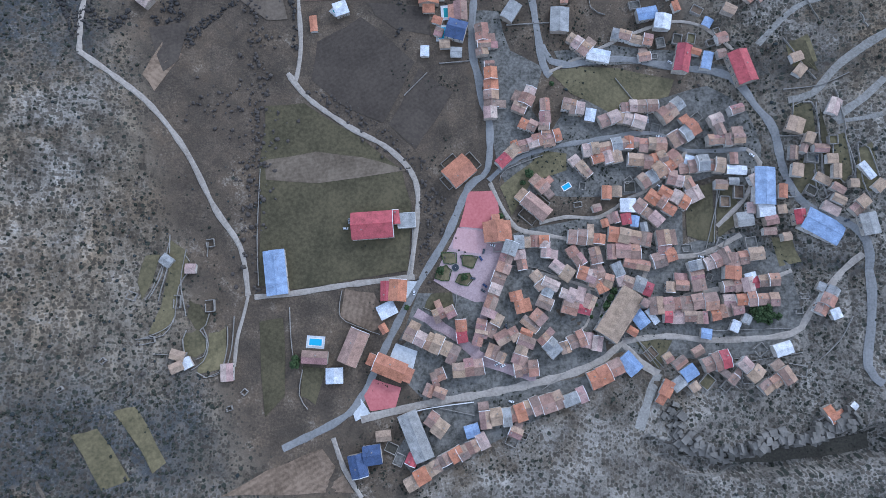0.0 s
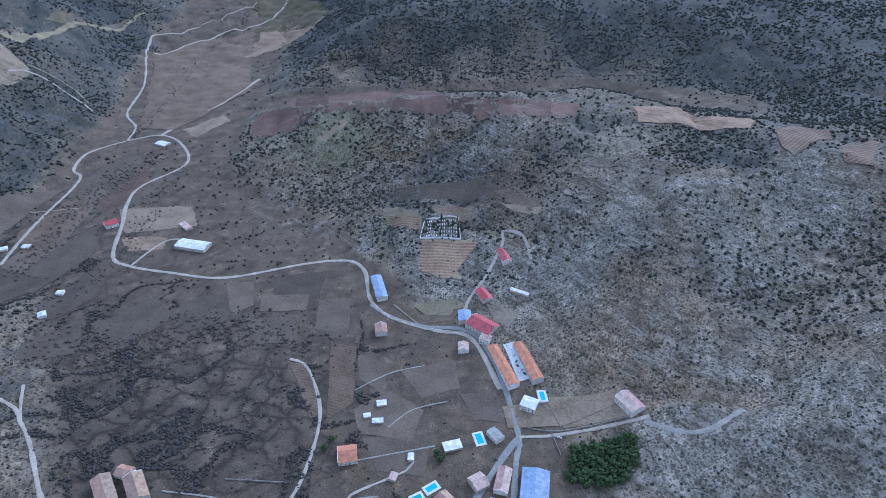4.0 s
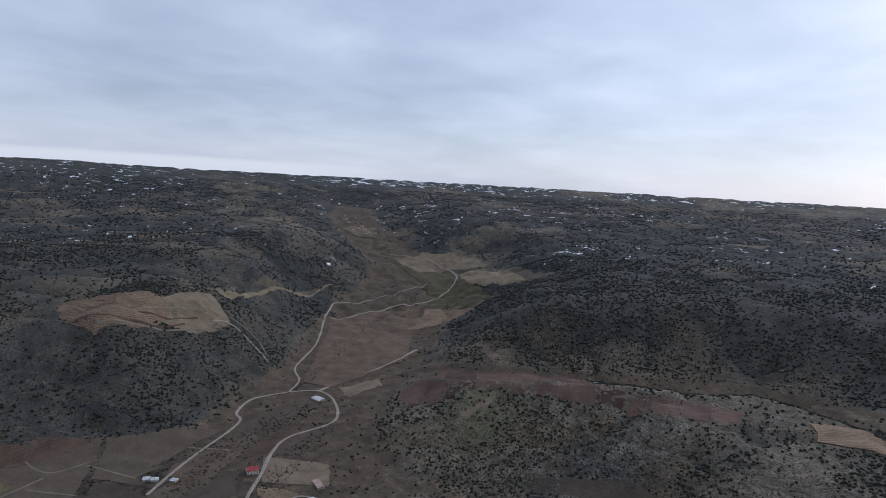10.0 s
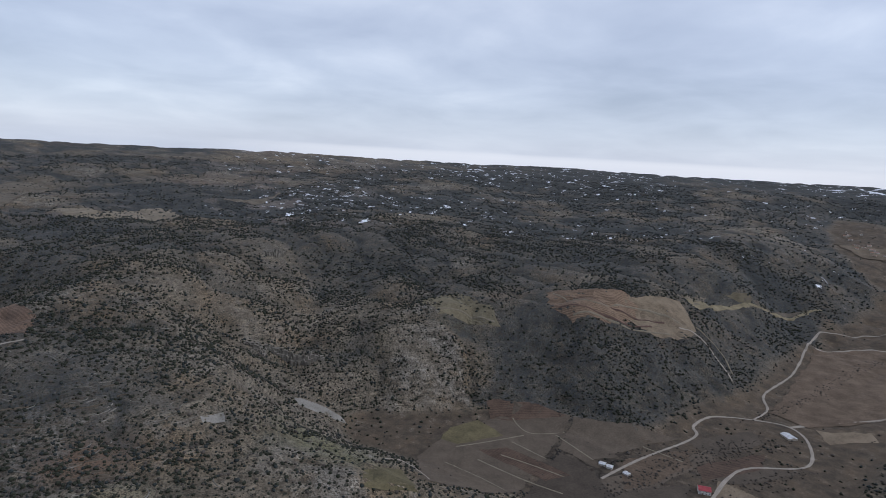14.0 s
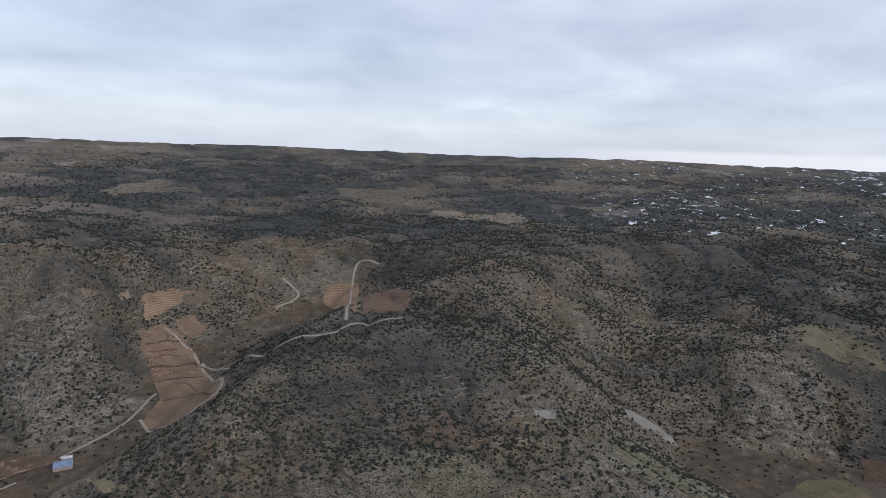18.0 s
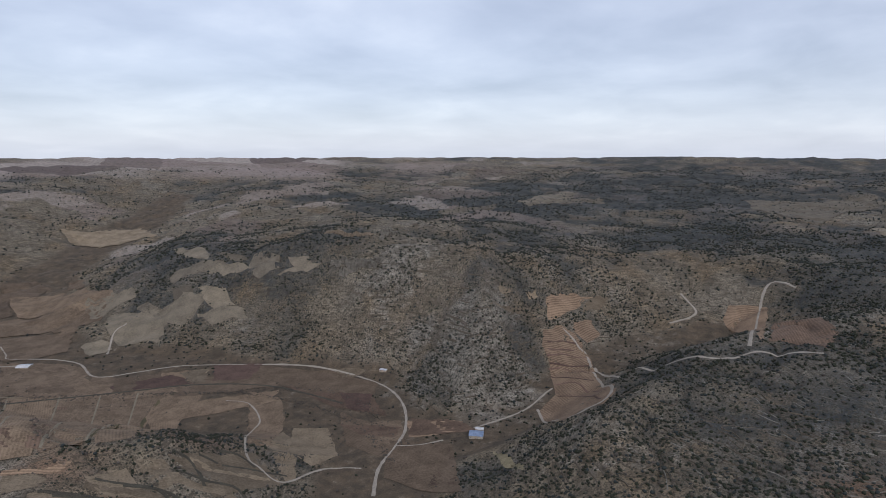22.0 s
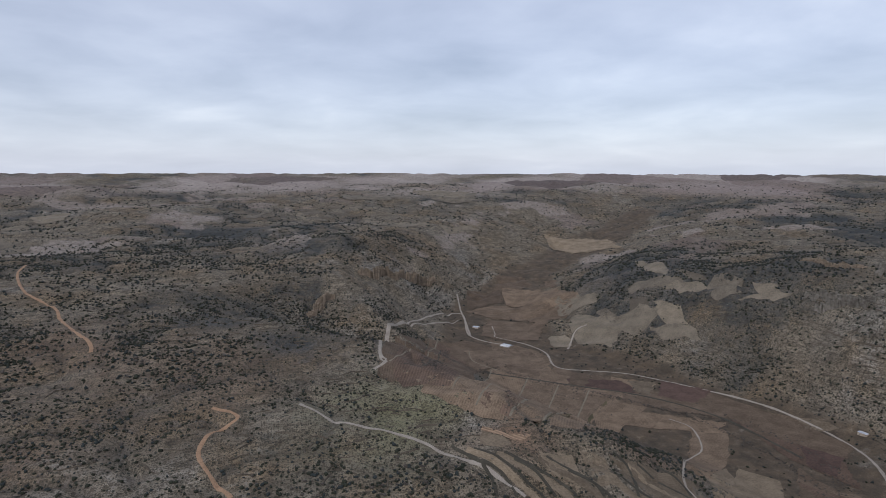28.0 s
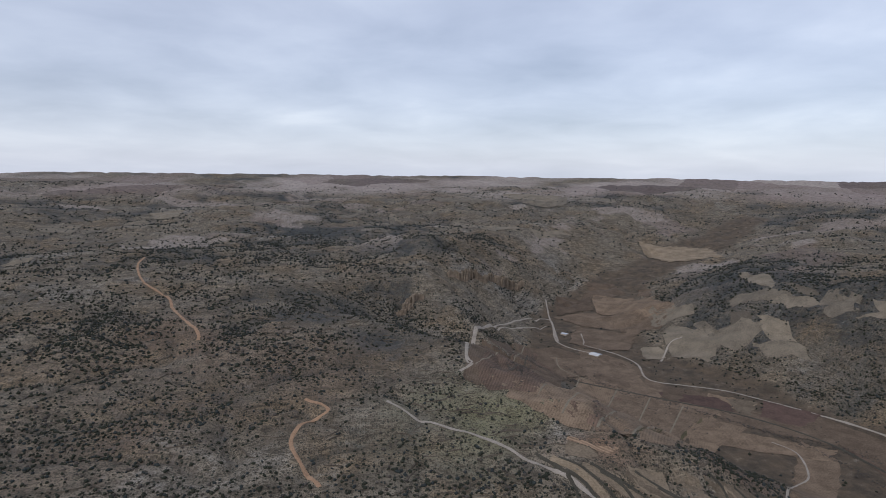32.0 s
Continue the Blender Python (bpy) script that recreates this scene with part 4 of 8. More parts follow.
field([(-84, 1383), (-12, 1377), (-8, 1024), (-62, 1043)], M_RED, "red clay field behind the stony hill")
field([(-12, 1377), (35, 1038), (35, 994), (-8, 1024)], M_RED, "red clay field behind the stony hill")
field([(35, 1038), (78, 1008), (77, 976), (35, 994)], M_RED, "red clay field behind the stony hill")
field([(78, 1008), (120, 1001), (116, 952), (77, 976)], M_RED, "red clay field behind the stony hill")
field([(120, 1001), (165, 1008), (154, 932), (116, 952)], M_RED, "red clay field behind the stony hill")
field([(165, 1008), (209, 988), (198, 930), (154, 932)], M_RED, "red clay field behind the stony hill")
field([(209, 988), (253, 966), (232, 927), (198, 930)], M_RED, "red clay field behind the stony hill")
field([(340, 966), (402, 971), (437, 920), (517, 911), (484, 859), (417, 875), (333, 909)], M_ORANGE, "orange clay field among dark oaks", lift=1.0)
field([(511, 839), (556, 879), (610, 868), (598, 837), (502, 763), (491, 783)], M_ORANGE, "orange clay field among dark oaks", lift=1.0)
field([(580, 788), (661, 827), (590, 732), (560, 746)], M_ORANGE, "orange clay field among dark oaks", lift=1.0)
field([(-526, 2071), (-332, 2154), (-328, 2010), (-503, 1749)], M_SOIL, "long brown field on the valley floor")
field([(-862, 2606), (-641, 2687), (-418, 2291), (-333, 2161), (-529, 2084), (-599, 2297)], M_GREEN, "pale grey field higher up the valley")
field([(-365, 2504), (-92, 2081), (-128, 2052), (-306, 2245)], M_TANG, "pale grey field higher up the valley")
field([(-510, 1233), (-453, 1321), (-430, 1290), (-472, 1196)], M_TAN, "pale gravel bank beside the stream")
field([(-202, 1053), (-151, 1075), (-139, 1067), (-183, 1034)], M_TAN, "dull olive clearing on the stony hill")
field([(-940, 1416), (-883, 2040), (-915, 1819), (-906, 1409)], M_YEL, "yellowish terrace plot edged with trees")
field([(-956, 1604), (-930, 1727), (-910, 1662)], M_YEL, "yellowish terrace plot edged with trees")
field([(-617, 807), (-588, 937), (-548, 896), (-543, 774), (-554, 730)], M_SOIL, "wide brown ploughed strip on the valley floor")
field([(-545, 900), (-512, 1051), (-482, 986), (-509, 862)], M_REDB, "reddish ploughed strip beside the stream")
field([(-646, 337), (-678, 411), (-573, 374), (-592, 306)], M_GREEN, "dull grassy hollow between the slopes")
field([(-996, 367), (-950, 447), (-935, 446), (-957, 371)], M_SCREE, "pale scree sheet below the cliff")
field([(-783, 168), (-797, 200), (-771, 197), (-768, 170)], M_SCREE, "small pale rubble heap")
field([(-1220, -669), (-1277, -658), (-1251, -653), (-1222, -657)], M_TAN, "pale clearing in the side valley")
field([(-1145, -653), (-1264, -627), (-1237, -621)], M_TAN, "pale clearing in the side valley")
field([(-1318, -645), (-1346, -625), (-1339, -621), (-1311, -636)], M_TAN, "pale clearing in the side valley")
field([(-797, -771), (-782, -600), (-710, -573), (-702, -668)], M_SOIL, "brown field beside the fork in the track")
field([(-832, -1950), (-891, -1936), (-853, -1700), (-832, -1721), (-777, -1797)], M_SOIL, "small brown plot at the head of the valley")
field([(-776, -1794), (-812, -1743), (-736, -1651), (-712, -1720)], M_SOIL, "small brown plot at the head of the valley")
field([(-784, -2207), (-882, -2216), (-884, -2106), (-806, -2034), (-725, -2060)], M_SOIL, "small brown plot at the head of the valley")
field([(-945, -2124), (-959, -2040), (-899, -1935), (-886, -1998)], M_SOIL, "small brown plot at the head of the valley")
field([(-878, -1601), (-902, -1533), (-885, -1512), (-871, -1441), (-858, -1475)], M_TANG, "pale greyish field among dark oaks")
field([(-948, -1536), (-960, -1499), (-963, -1453), (-923, -1422), (-932, -1500)], M_TANG, "pale greyish field among dark oaks")
field([(-977, -1592), (-996, -1593), (-1049, -1432), (-1033, -1423), (-990, -1503), (-960, -1560)], M_TANG, "pale greyish field among dark oaks")
field([(-1122, -1803), (-1096, -1575), (-1038, -1492), (-1054, -1623)], M_TANG, "pale greyish field among dark oaks")
field([(-1076, -1369), (-1110, -1387), (-1125, -1299), (-1089, -1272), (-1060, -1283), (-1048, -1324)], M_TANG, "pale greyish field among dark oaks")
field([(-715, -1564), (-756, -1522), (-741, -1480), (-697, -1476), (-690, -1500)], M_TANG, "pale greyish field among dark oaks")
field([(-543, -1578), (-627, -1473), (-642, -1383), (-581, -1300), (-486, -1428)], M_SOIL, "broad brown field in the southern valley")
field([(-628, -1338), (-672, -1249), (-642, -1195), (-584, -1284)], M_SOIL, "broad brown field in the southern valley")
field([(-683, -1257), (-738, -1228), (-685, -1144), (-645, -1191)], M_SOIL, "broad brown field in the southern valley")
field([(-741, -1223), (-770, -1203), (-705, -1116), (-687, -1141)], M_SOIL, "broad brown field in the southern valley")
field([(-773, -1198), (-798, -1175), (-724, -1089), (-708, -1111)], M_TAN, "tan terrace on the valley side")
field([(-596, -740), (-679, -795), (-647, -719), (-559, -635), (-542, -633)], M_TAN, "tan terrace on the valley side")
field([(-419, -711), (-551, -704), (-530, -631), (-429, -634), (-423, -669)], M_TAN, "tan terrace on the valley side")
field([(-378, -717), (-410, -709), (-411, -664), (-373, -662)], M_TAN, "tan terrace on the valley side")
field([(-250, -761), (-275, -741), (-283, -707), (-238, -730)], M_TAN, "tan terrace on the valley side")
field([(-315, -712), (-361, -712), (-357, -659), (-317, -681)], M_TAN, "tan terrace on the valley side")
field([(-756, -734), (-810, -637), (-772, -618), (-748, -674)], M_REDB, "reddish field beside the track")
field([(-254, -771), (-290, -736), (-327, -736), (-301, -720), (-250, -761)], M_ORANGE, "bare orange cut in the slope")
field([(-160, -928), (-183, -951), (-233, -940), (-201, -901)], M_SOIL, "broad brown field in the southern valley", lift=0.42)
field([(-239, -944), (-397, -1411), (-446, -1400), (-272, -920)], M_SOIL, "broad brown field in the southern valley", lift=0.42)
field([(-479, -1160), (-545, -1253), (-599, -1193), (-528, -1104)], M_SOIL, "broad brown field in the southern valley", lift=0.42)
field([(-350, -762), (-526, -1094), (-578, -1046), (-402, -759)], M_SOIL, "broad brown field in the southern valley", lift=0.42)
field([(-531, -1100), (-602, -1190), (-652, -1123), (-583, -1051)], M_SOIL, "broad brown field in the southern valley", lift=0.42)
field([(-405, -758), (-581, -1043), (-647, -1014), (-604, -984)], M_SOIL, "broad brown field in the southern valley", lift=0.42)
field([(-586, -1049), (-654, -1120), (-703, -1054), (-651, -1017)], M_SOIL, "broad brown field in the southern valley", lift=0.42)
field([(-648, -1287), (-682, -1263), (-629, -1180), (-602, -1213)], M_SOIL, "broad brown field in the southern valley", lift=0.42)
field([(-685, -1260), (-725, -1236), (-658, -1145), (-632, -1178)], M_SOIL, "broad brown field in the southern valley", lift=0.42)
field([(-727, -1233), (-774, -1202), (-689, -1103), (-661, -1142)], M_SOIL, "broad brown field in the southern valley", lift=0.42)
field([(-776, -708), (-833, -653), (-779, -605), (-733, -596), (-728, -638)], M_SOIL, "broad brown field in the southern valley", lift=0.42)
field([(-558, -1512), (-618, -1443), (-594, -1332), (-557, -1278), (-502, -1345)], M_SOIL, "broad brown field in the southern valley", lift=0.42)
field([(-824, -2013), (-892, -1727), (-853, -1689), (-770, -1905)], M_SOIL, "broad brown field in the southern valley", lift=0.42)
field([(-762, -1885), (-848, -1687), (-792, -1642), (-707, -1770)], M_SOIL, "broad brown field in the southern valley", lift=0.42)
field([(-2461, -1255), (-2885, -1323), (-2962, -1180), (-2676, -1120), (-2416, -1159)], M_TANG, "pale clearing on the wooded plateau")
field([(-3146, -432), (-3234, -26), (-3405, 80), (-3092, 61), (-2548, -111), (-2827, -335)], M_TANG, "pale clearing on the wooded plateau")
field([(-2517, 53), (-2588, 448), (-2361, 452), (-2301, 112)], M_TANG, "pale clearing on the wooded plateau")
field([(-2071, -1414), (-2324, -1414), (-2139, -1315), (-1995, -1342)], M_TANG, "pale clearing on the wooded plateau")
field([(-2226, -1403), (-2452, -1356), (-2287, -1270), (-2193, -1368)], M_TANG, "pale clearing on the wooded plateau")
field([(-2691, -1203), (-2963, -1048), (-2846, -992), (-2602, -1110)], M_TANG, "pale clearing on the wooded plateau")
field([(-23, -3124), (-105, -3125), (-191, -2956), (-132, -2847)], M_TANG, "pale clearing on the wooded plateau")
field([(-655, -2593), (-814, -2646), (-845, -2617), (-667, -2538)], M_TANG, "pale clearing on the wooded plateau")
field([(-340, -2854), (-620, -2657), (-587, -2574), (-345, -2514)], M_TANG, "pale clearing on the wooded plateau")
field([(-301, -3611), (-593, -3377), (-548, -3303), (-307, -3322)], M_TANG, "pale clearing on the wooded plateau")
field([(-769, -3766), (-1097, -3629), (-999, -3360), (-739, -3457)], M_TANG, "pale clearing on the wooded plateau")
field([(1107, -2789), (1016, -2788), (916, -2583), (960, -2458)], M_TANG, "pale clearing on the wooded plateau")
field([(1087, -3018), (956, -3095), (902, -2844), (1010, -2855)], M_TANG, "pale clearing on the wooded plateau")
field([(859, -3076), (701, -2948), (701, -2857)], M_TANG, "pale clearing on the wooded plateau")
field([(526, -2019), (457, -2061), (440, -1910)], M_TANG, "pale clearing on the wooded plateau")
field([(939, -2357), (802, -2301), (794, -2181), (839, -2117)], M_TANG, "pale clearing on the wooded plateau")
field([(223, -3012), (99, -3155), (145, -2959)], M_TANG, "pale clearing on the wooded plateau")
field([(-55, -3239), (-222, -3061), (-182, -2878), (-104, -2963)], M_TANG, "pale clearing on the wooded plateau")
field([(-800, -3451), (-1103, -3512), (-999, -3226), (-797, -3296)], M_TANG, "pale clearing on the wooded plateau")
field([(-747, -2606), (-841, -2619), (-803, -2577)], M_TANG, "pale clearing on the wooded plateau")
field([(1072, -1836), (1042, -1893), (1027, -1923), (975, -1743)], M_TANG, "pale clearing on the wooded plateau")
field([(1374, -2591), (1221, -2679), (1181, -2494), (1300, -2486)], M_TANG, "pale clearing on the wooded plateau")
field([(1090, -2384), (875, -2294), (875, -2104), (1007, -2200)], M_TANG, "pale clearing on the wooded plateau")
field([(-3523, 862), (-3457, 1024), (-3393, 992), (-3377, 838)], M_TANG, "pale clearing on the wooded plateau")
field([(-2729, 675), (-2719, 847), (-2885, 993), (-2654, 827)], M_TANG, "pale clearing on the wooded plateau")
field([(-942, 1360), (-964, 1541), (-925, 1454)], M_TANG, "pale clearing on the wooded plateau")
field([(-927, 1659), (-897, 1987), (-912, 1931)], M_TANG, "pale clearing on the wooded plateau")
field([(509, 3190), (627, 3256), (579, 3129)], M_TANG, "pale clearing on the wooded plateau")
field([(590, 3044), (806, 2999), (739, 2920)], M_TANG, "pale clearing on the wooded plateau")


field([(-222, 80), (-208, 71), (-205, 58), (-211, 40), (-211, 18), (-219, 5), (-230, 4), (-223, 26), (-219, 53)], M_GREEN, "grassy terrace between old stone walls", lift=0.35)
field([(-196, 27), (-187, 18), (-190, 7), (-197, 8), (-204, 18), (-203, 31)], M_GREEN, "grassy terrace between old stone walls", lift=0.35)
field([(-204, 5), (-195, 8), (-188, 0), (-187, -10), (-194, -15), (-204, -9)], M_GREEN, "round grassy plot inside a stone wall", lift=0.35)
field([(-186, 5), (-174, 9), (-173, -10), (-176, -23), (-192, -26), (-192, -17), (-186, -9)], M_GREEN, "grassy terrace between old stone walls", lift=0.35)
field([(-238, 64), (-227, 66), (-231, 44), (-237, 31), (-242, 44)], M_GREEN, "grassy terrace between old stone walls", lift=0.35)
field([(270, 181), (282, 183), (285, 160), (275, 159)], M_GREEN, "walled grassy plot on the eastern slope", lift=0.35)
field([(270, 235), (281, 236), (290, 208), (281, 216)], M_GREEN, "walled grassy plot on the eastern slope", lift=0.35)
field([(295, 155), (302, 157), (306, 128), (301, 119), (294, 129)], M_GREEN, "walled grassy plot on the eastern slope", lift=0.35)
field([(309, 144), (316, 142), (319, 122), (316, 109), (308, 114)], M_GREEN, "walled grassy plot on the eastern slope", lift=0.35)
# dark sheet that paints the crag's shade onto the ravine floor
field([(172, -85), (206, -81), (249, -76), (277, -75), (304, -66), (305, -77), (276, -85), (239, -90), (202, -90)], M_BUSHY, "dark patch painted as shade on the ravine floor")
field([(-1271, -571), (-1321, -552), (-1325, -518), (-1277, -464), (-1232, -435), (-1010, -315), (-960, -318), (-948, -355), (-902, -378), (-985, -452), (-1070, -456), (-1177, -512), (-1214, -548)], M_ORANGE, "striped orange clay field in the side valley", lift=0.5)
field([(-1356, -608), (-1415, -568), (-1456, -529), (-1404, -538), (-1345, -554), (-1304, -581)], M_ORANGE, "striped orange clay field in the side valley", lift=0.5)
field([(-1458, -527), (-1489, -491), (-1448, -500), (-1393, -528)], M_TAN, "pale stubble plot in the side valley", lift=0.5)
field([(-1342, -531), (-1399, -509), (-1364, -474), (-1321, -480), (-1325, -513)], M_ORANGE, "striped orange clay field in the side valley", lift=0.5)
field([(-1643, -241), (-1659, -154), (-1135, -108), (-1524, -193), (-1588, -240)], M_ORANGE, "striped orange clay field in the side valley", lift=0.5)
field([(-1571, -131), (-1191, -3), (-1099, -17), (-1153, -65), (-1137, -97)], M_REDB, "reddish plot beside the track", lift=0.5)
field([(-849, -640), (-883, -549), (-864, -511), (-789, -605)], M_REDB, "reddish field beside the fork in the track", lift=0.5)
field([(-757, -620), (-805, -523), (-666, -418), (-658, -552)], M_SOIL, "brown field beside the fork in the track", lift=0.5)
field([(-870, -1124), (-943, -925), (-947, -802), (-899, -777), (-836, -886), (-825, -1069)], M_SOIL, "broad brown field in the southern valley", lift=0.5)
field([(-769, -1000), (-783, -917), (-707, -822), (-606, -739), (-565, -746)], M_SOIL, "broad brown field in the southern valley", lift=0.5)
field([(-698, -791), (-733, -739), (-669, -653), (-612, -651), (-604, -693)], M_TAN, "tan terrace on the valley side", lift=0.5)
field([(-765, 1770), (-671, 1950), (-547, 2005), (-478, 1699), (-430, 1492), (-484, 1340), (-523, 1240), (-601, 1232), (-678, 1500)], M_SOIL, "wide ploughed field on the northern valley floor", lift=0.5)
field([(-537, 1996), (-535, 2212), (-492, 2358), (-312, 2107), (-352, 1980), (-460, 2036)], M_GREEN, "narrow meadow on the northern valley floor", lift=0.5)
field([(-840, 2612), (-736, 2742), (-490, 2702), (-395, 2518), (-586, 2564), (-682, 2463)], M_TAN, "pale fields where the valley narrows", lift=0.5)
field([(-524, 2506), (-317, 2385), (-181, 2127), (-289, 2187), (-436, 2301)], M_TAN, "pale fields where the valley narrows", lift=0.5)
field([(-1272, 2914), (-1074, 3007), (-1021, 2823), (-1114, 2810)], M_TAN, "pale fields round the far village", lift=0.5)
field([(-986, 1111), (-956, 1179), (-914, 1190), (-889, 1140), (-887, 1076), (-916, 1031)], M_ORANGE, "orange clay field on a wooded shelf", lift=0.5)
field([(-905, 1180), (-863, 1283), (-825, 1297), (-819, 1236), (-870, 1146)], M_TAN, "stepped pale fields on a wooded shelf", lift=0.5)
field([(-1201, 749), (-1213, 861), (-1071, 874), (-1013, 851), (-1072, 806), (-1110, 746)], M_YEL, "yellowish clearing on a wooded shelf", lift=0.5)
field([(-1069, 1036), (-974, 1137), (-924, 1135), (-886, 1062), (-911, 975), (-981, 971)], M_ORANGE, "orange clay field on a wooded shelf", lift=0.5)
field([(-940, 1164), (-921, 1361), (-834, 1306), (-838, 1177), (-889, 1127)], M_TAN, "stepped pale fields on a wooded shelf", lift=0.5)
field([(-785, 503), (-834, 610), (-861, 773), (-766, 832), (-709, 731), (-617, 572), (-652, 427)], M_DARK, "wide ploughed fan of the side valley", lift=0.5)
field([(-758, 832), (-619, 967), (-640, 803), (-639, 742), (-700, 733)], M_DARK, "wide ploughed fan of the side valley", lift=0.5)
field([(-688, 727), (-630, 733), (-496, 684), (-596, 561)], M_DARK, "wide ploughed fan of the side valley", lift=0.5)
field([(-835, -1777), (-904, -1669), (-902, -1630), (-819, -1663), (-794, -1684)], M_TANG, "pale greyish field among dark oaks", lift=0.5)
field([(-811, -1627), (-876, -1550), (-871, -1444), (-824, -1412), (-760, -1476), (-764, -1535)], M_TANG, "pale greyish field among dark oaks", lift=0.5)
field([(-883, -1545), (-956, -1457), (-952, -1393), (-883, -1404), (-871, -1444)], M_TANG, "pale greyish field among dark oaks", lift=0.5)
field([(-969, -1447), (-992, -1368), (-987, -1322), (-949, -1348), (-956, -1400)], M_TANG, "pale greyish field among dark oaks", lift=0.5)
field([(-917, -1398), (-987, -1310), (-979, -1261), (-921, -1321)], M_TANG, "pale greyish field among dark oaks", lift=0.5)
field([(-1000, -1494), (-1060, -1407), (-1071, -1343), (-1015, -1401)], M_TANG, "pale greyish field among dark oaks", lift=0.5)
field([(-1075, -1573), (-1071, -1449), (-1091, -1381), (-1063, -1411)], M_TANG, "pale greyish field among dark oaks", lift=0.5)
field([(-1128, -1267), (-1133, -1207), (-1130, -1142), (-1103, -1175), (-1076, -1264), (-1106, -1221)], M_TANG, "pale greyish field among dark oaks", lift=0.5)
field([(-620, -2063), (-754, -2088), (-704, -1926), (-569, -1904)], M_SOIL, "broad brown field in the southern valley", lift=0.5)
field([(-763, -2081), (-870, -1993), (-803, -1775), (-709, -1911)], M_SOIL, "broad brown field in the southern valley", lift=0.5)
field([(-564, -1887), (-701, -1903), (-790, -1769), (-743, -1708), (-612, -1807)], M_SOIL, "broad brown field in the southern valley", lift=0.5)
field([(-604, -1786), (-746, -1673), (-669, -1541), (-589, -1556), (-530, -1620)], M_SOIL, "broad brown field in the southern valley", lift=0.5)
field([(-151, -1028), (-250, -1428), (-359, -1565), (-227, -1042), (-157, -922), (-133, -947)], M_SOIL, "broad brown field in the southern valley", lift=0.5)
field([(-362, -1565), (-472, -1594), (-560, -1481), (-465, -1388), (-232, -1039)], M_SOIL, "broad brown field in the southern valley", lift=0.5)
field([(-452, -1349), (-609, -1371), (-615, -1256), (-716, -1164), (-662, -1101), (-551, -1183), (-485, -1253)], M_SOIL, "broad brown field in the southern valley", lift=0.5)
field([(-718, -1163), (-861, -1036), (-820, -968), (-664, -1092)], M_SOIL, "broad brown field in the southern valley", lift=0.5)
field([(-216, -920), (-419, -1255), (-479, -1240), (-290, -778), (-261, -789), (-189, -879)], M_SOIL, "broad brown field in the southern valley", lift=0.5)
field([(-485, -1236), (-614, -1091), (-549, -1023), (-341, -774), (-294, -775)], M_SOIL, "broad brown field in the southern valley", lift=0.5)
field([(-611, -1086), (-805, -950), (-760, -914), (-665, -954), (-562, -1022)], M_SOIL, "broad brown field in the southern valley", lift=0.5)
field([(-826, -957), (-926, -895), (-907, -802), (-830, -682), (-806, -791)], M_REDB, "reddish field beside the track", lift=0.5)
field([(-1186, -2697), (-1461, -2574), (-1390, -2347), (-1191, -2405), (-1152, -2559)], M_TAN, "pale meadow round the far village", lift=0.5)
field([(-5, 745), (68, 728), (32, 698), (49, 662), (18, 670), (-6, 692)], M_YEL, "dry ochre field below the cemetery wall", lift=0.45)
field([(-73, 829), (-44, 845), (-3, 798), (-7, 762), (-43, 798)], M_YEL, "dry ochre field beside the cemetery", lift=0.45)
field([(0, 821), (72, 802), (70, 768), (30, 782)], M_TAN, "pale plot behind the cemetery", lift=0.45)
field([(99, 814), (122, 804), (164, 753), (157, 735), (136, 760)], M_TAN, "pale terrace on the hillside", lift=0.45)
field([(-1, 624), (40, 622), (30, 603), (2, 609)], M_YEL, "yellowish bank beside the road", lift=0.45)
field([(77, 616), (116, 591), (100, 569), (84, 583)], M_TANG, "trodden yard behind the red shed", lift=0.45)
field([(-225, 333), (-207, 338), (-186, 324), (-170, 294), (-187, 293)], M_DARK, "hedged winter plot on the valley floor", lift=0.45)
field([(-164, 305), (-145, 310), (-136, 268), (-152, 266), (-181, 288)], M_DARK, "hedged winter plot on the valley floor", lift=0.45)
field([(-128, 334), (-77, 332), (-73, 315), (-122, 314)], M_DARK, "ploughed garden strip beside the lane", lift=0.45)
field([(-125, 312), (-73, 312), (-70, 287), (-123, 283)], M_REDB, "ploughed garden strip beside the lane", lift=0.45)
field([(-74, 456), (-38, 480), (-1, 453), (-13, 413), (-66, 423)], M_DARK, "hedged winter plot on the valley floor", lift=0.45)
field([(-449, 454), (-420, 432), (-406, 396), (-408, 375), (-413, 382)], M_YEL, "yellowish clearing on the stony slope", lift=0.45)

# plots, banks and hedge lines inside the fields
field([(-746, 767), (-640, 759), (-629, 807), (-734, 800)], M_DARK, "narrow bare plot in the striped valley field", lift=0.55)
field([(-757, 607), (-628, 640), (-622, 685), (-744, 658)], M_REDB, "narrow bare plot in the striped valley field", lift=0.55)
field([(-738, 505), (-617, 508), (-617, 561), (-726, 528)], M_DARK, "narrow bare plot in the striped valley field", lift=0.55)
field([(-848, 703), (-813, 750), (-769, 827), (-844, 799), (-889, 728)], M_REDB, "narrow bare plot in the striped valley field", lift=0.55)
field([(-790, 587), (-781, 682), (-853, 680), (-852, 616), (-821, 571)], M_GREEN, "olive grassy corner of the valley field", lift=0.55)
road([(-748, 533), (-688, 554), (-627, 559)], 3.8, M_BANK, "field_bank", "pale grassy bank between two plots", 0.9)
road([(-727, 631), (-676, 654), (-624, 674)], 3.8, M_BANK, "field_bank", "pale grassy bank between two plots", 0.9)
road([(-755, 679), (-680, 690)], 3.8, M_BANK, "field_bank", "pale grassy bank between two plots", 0.9)
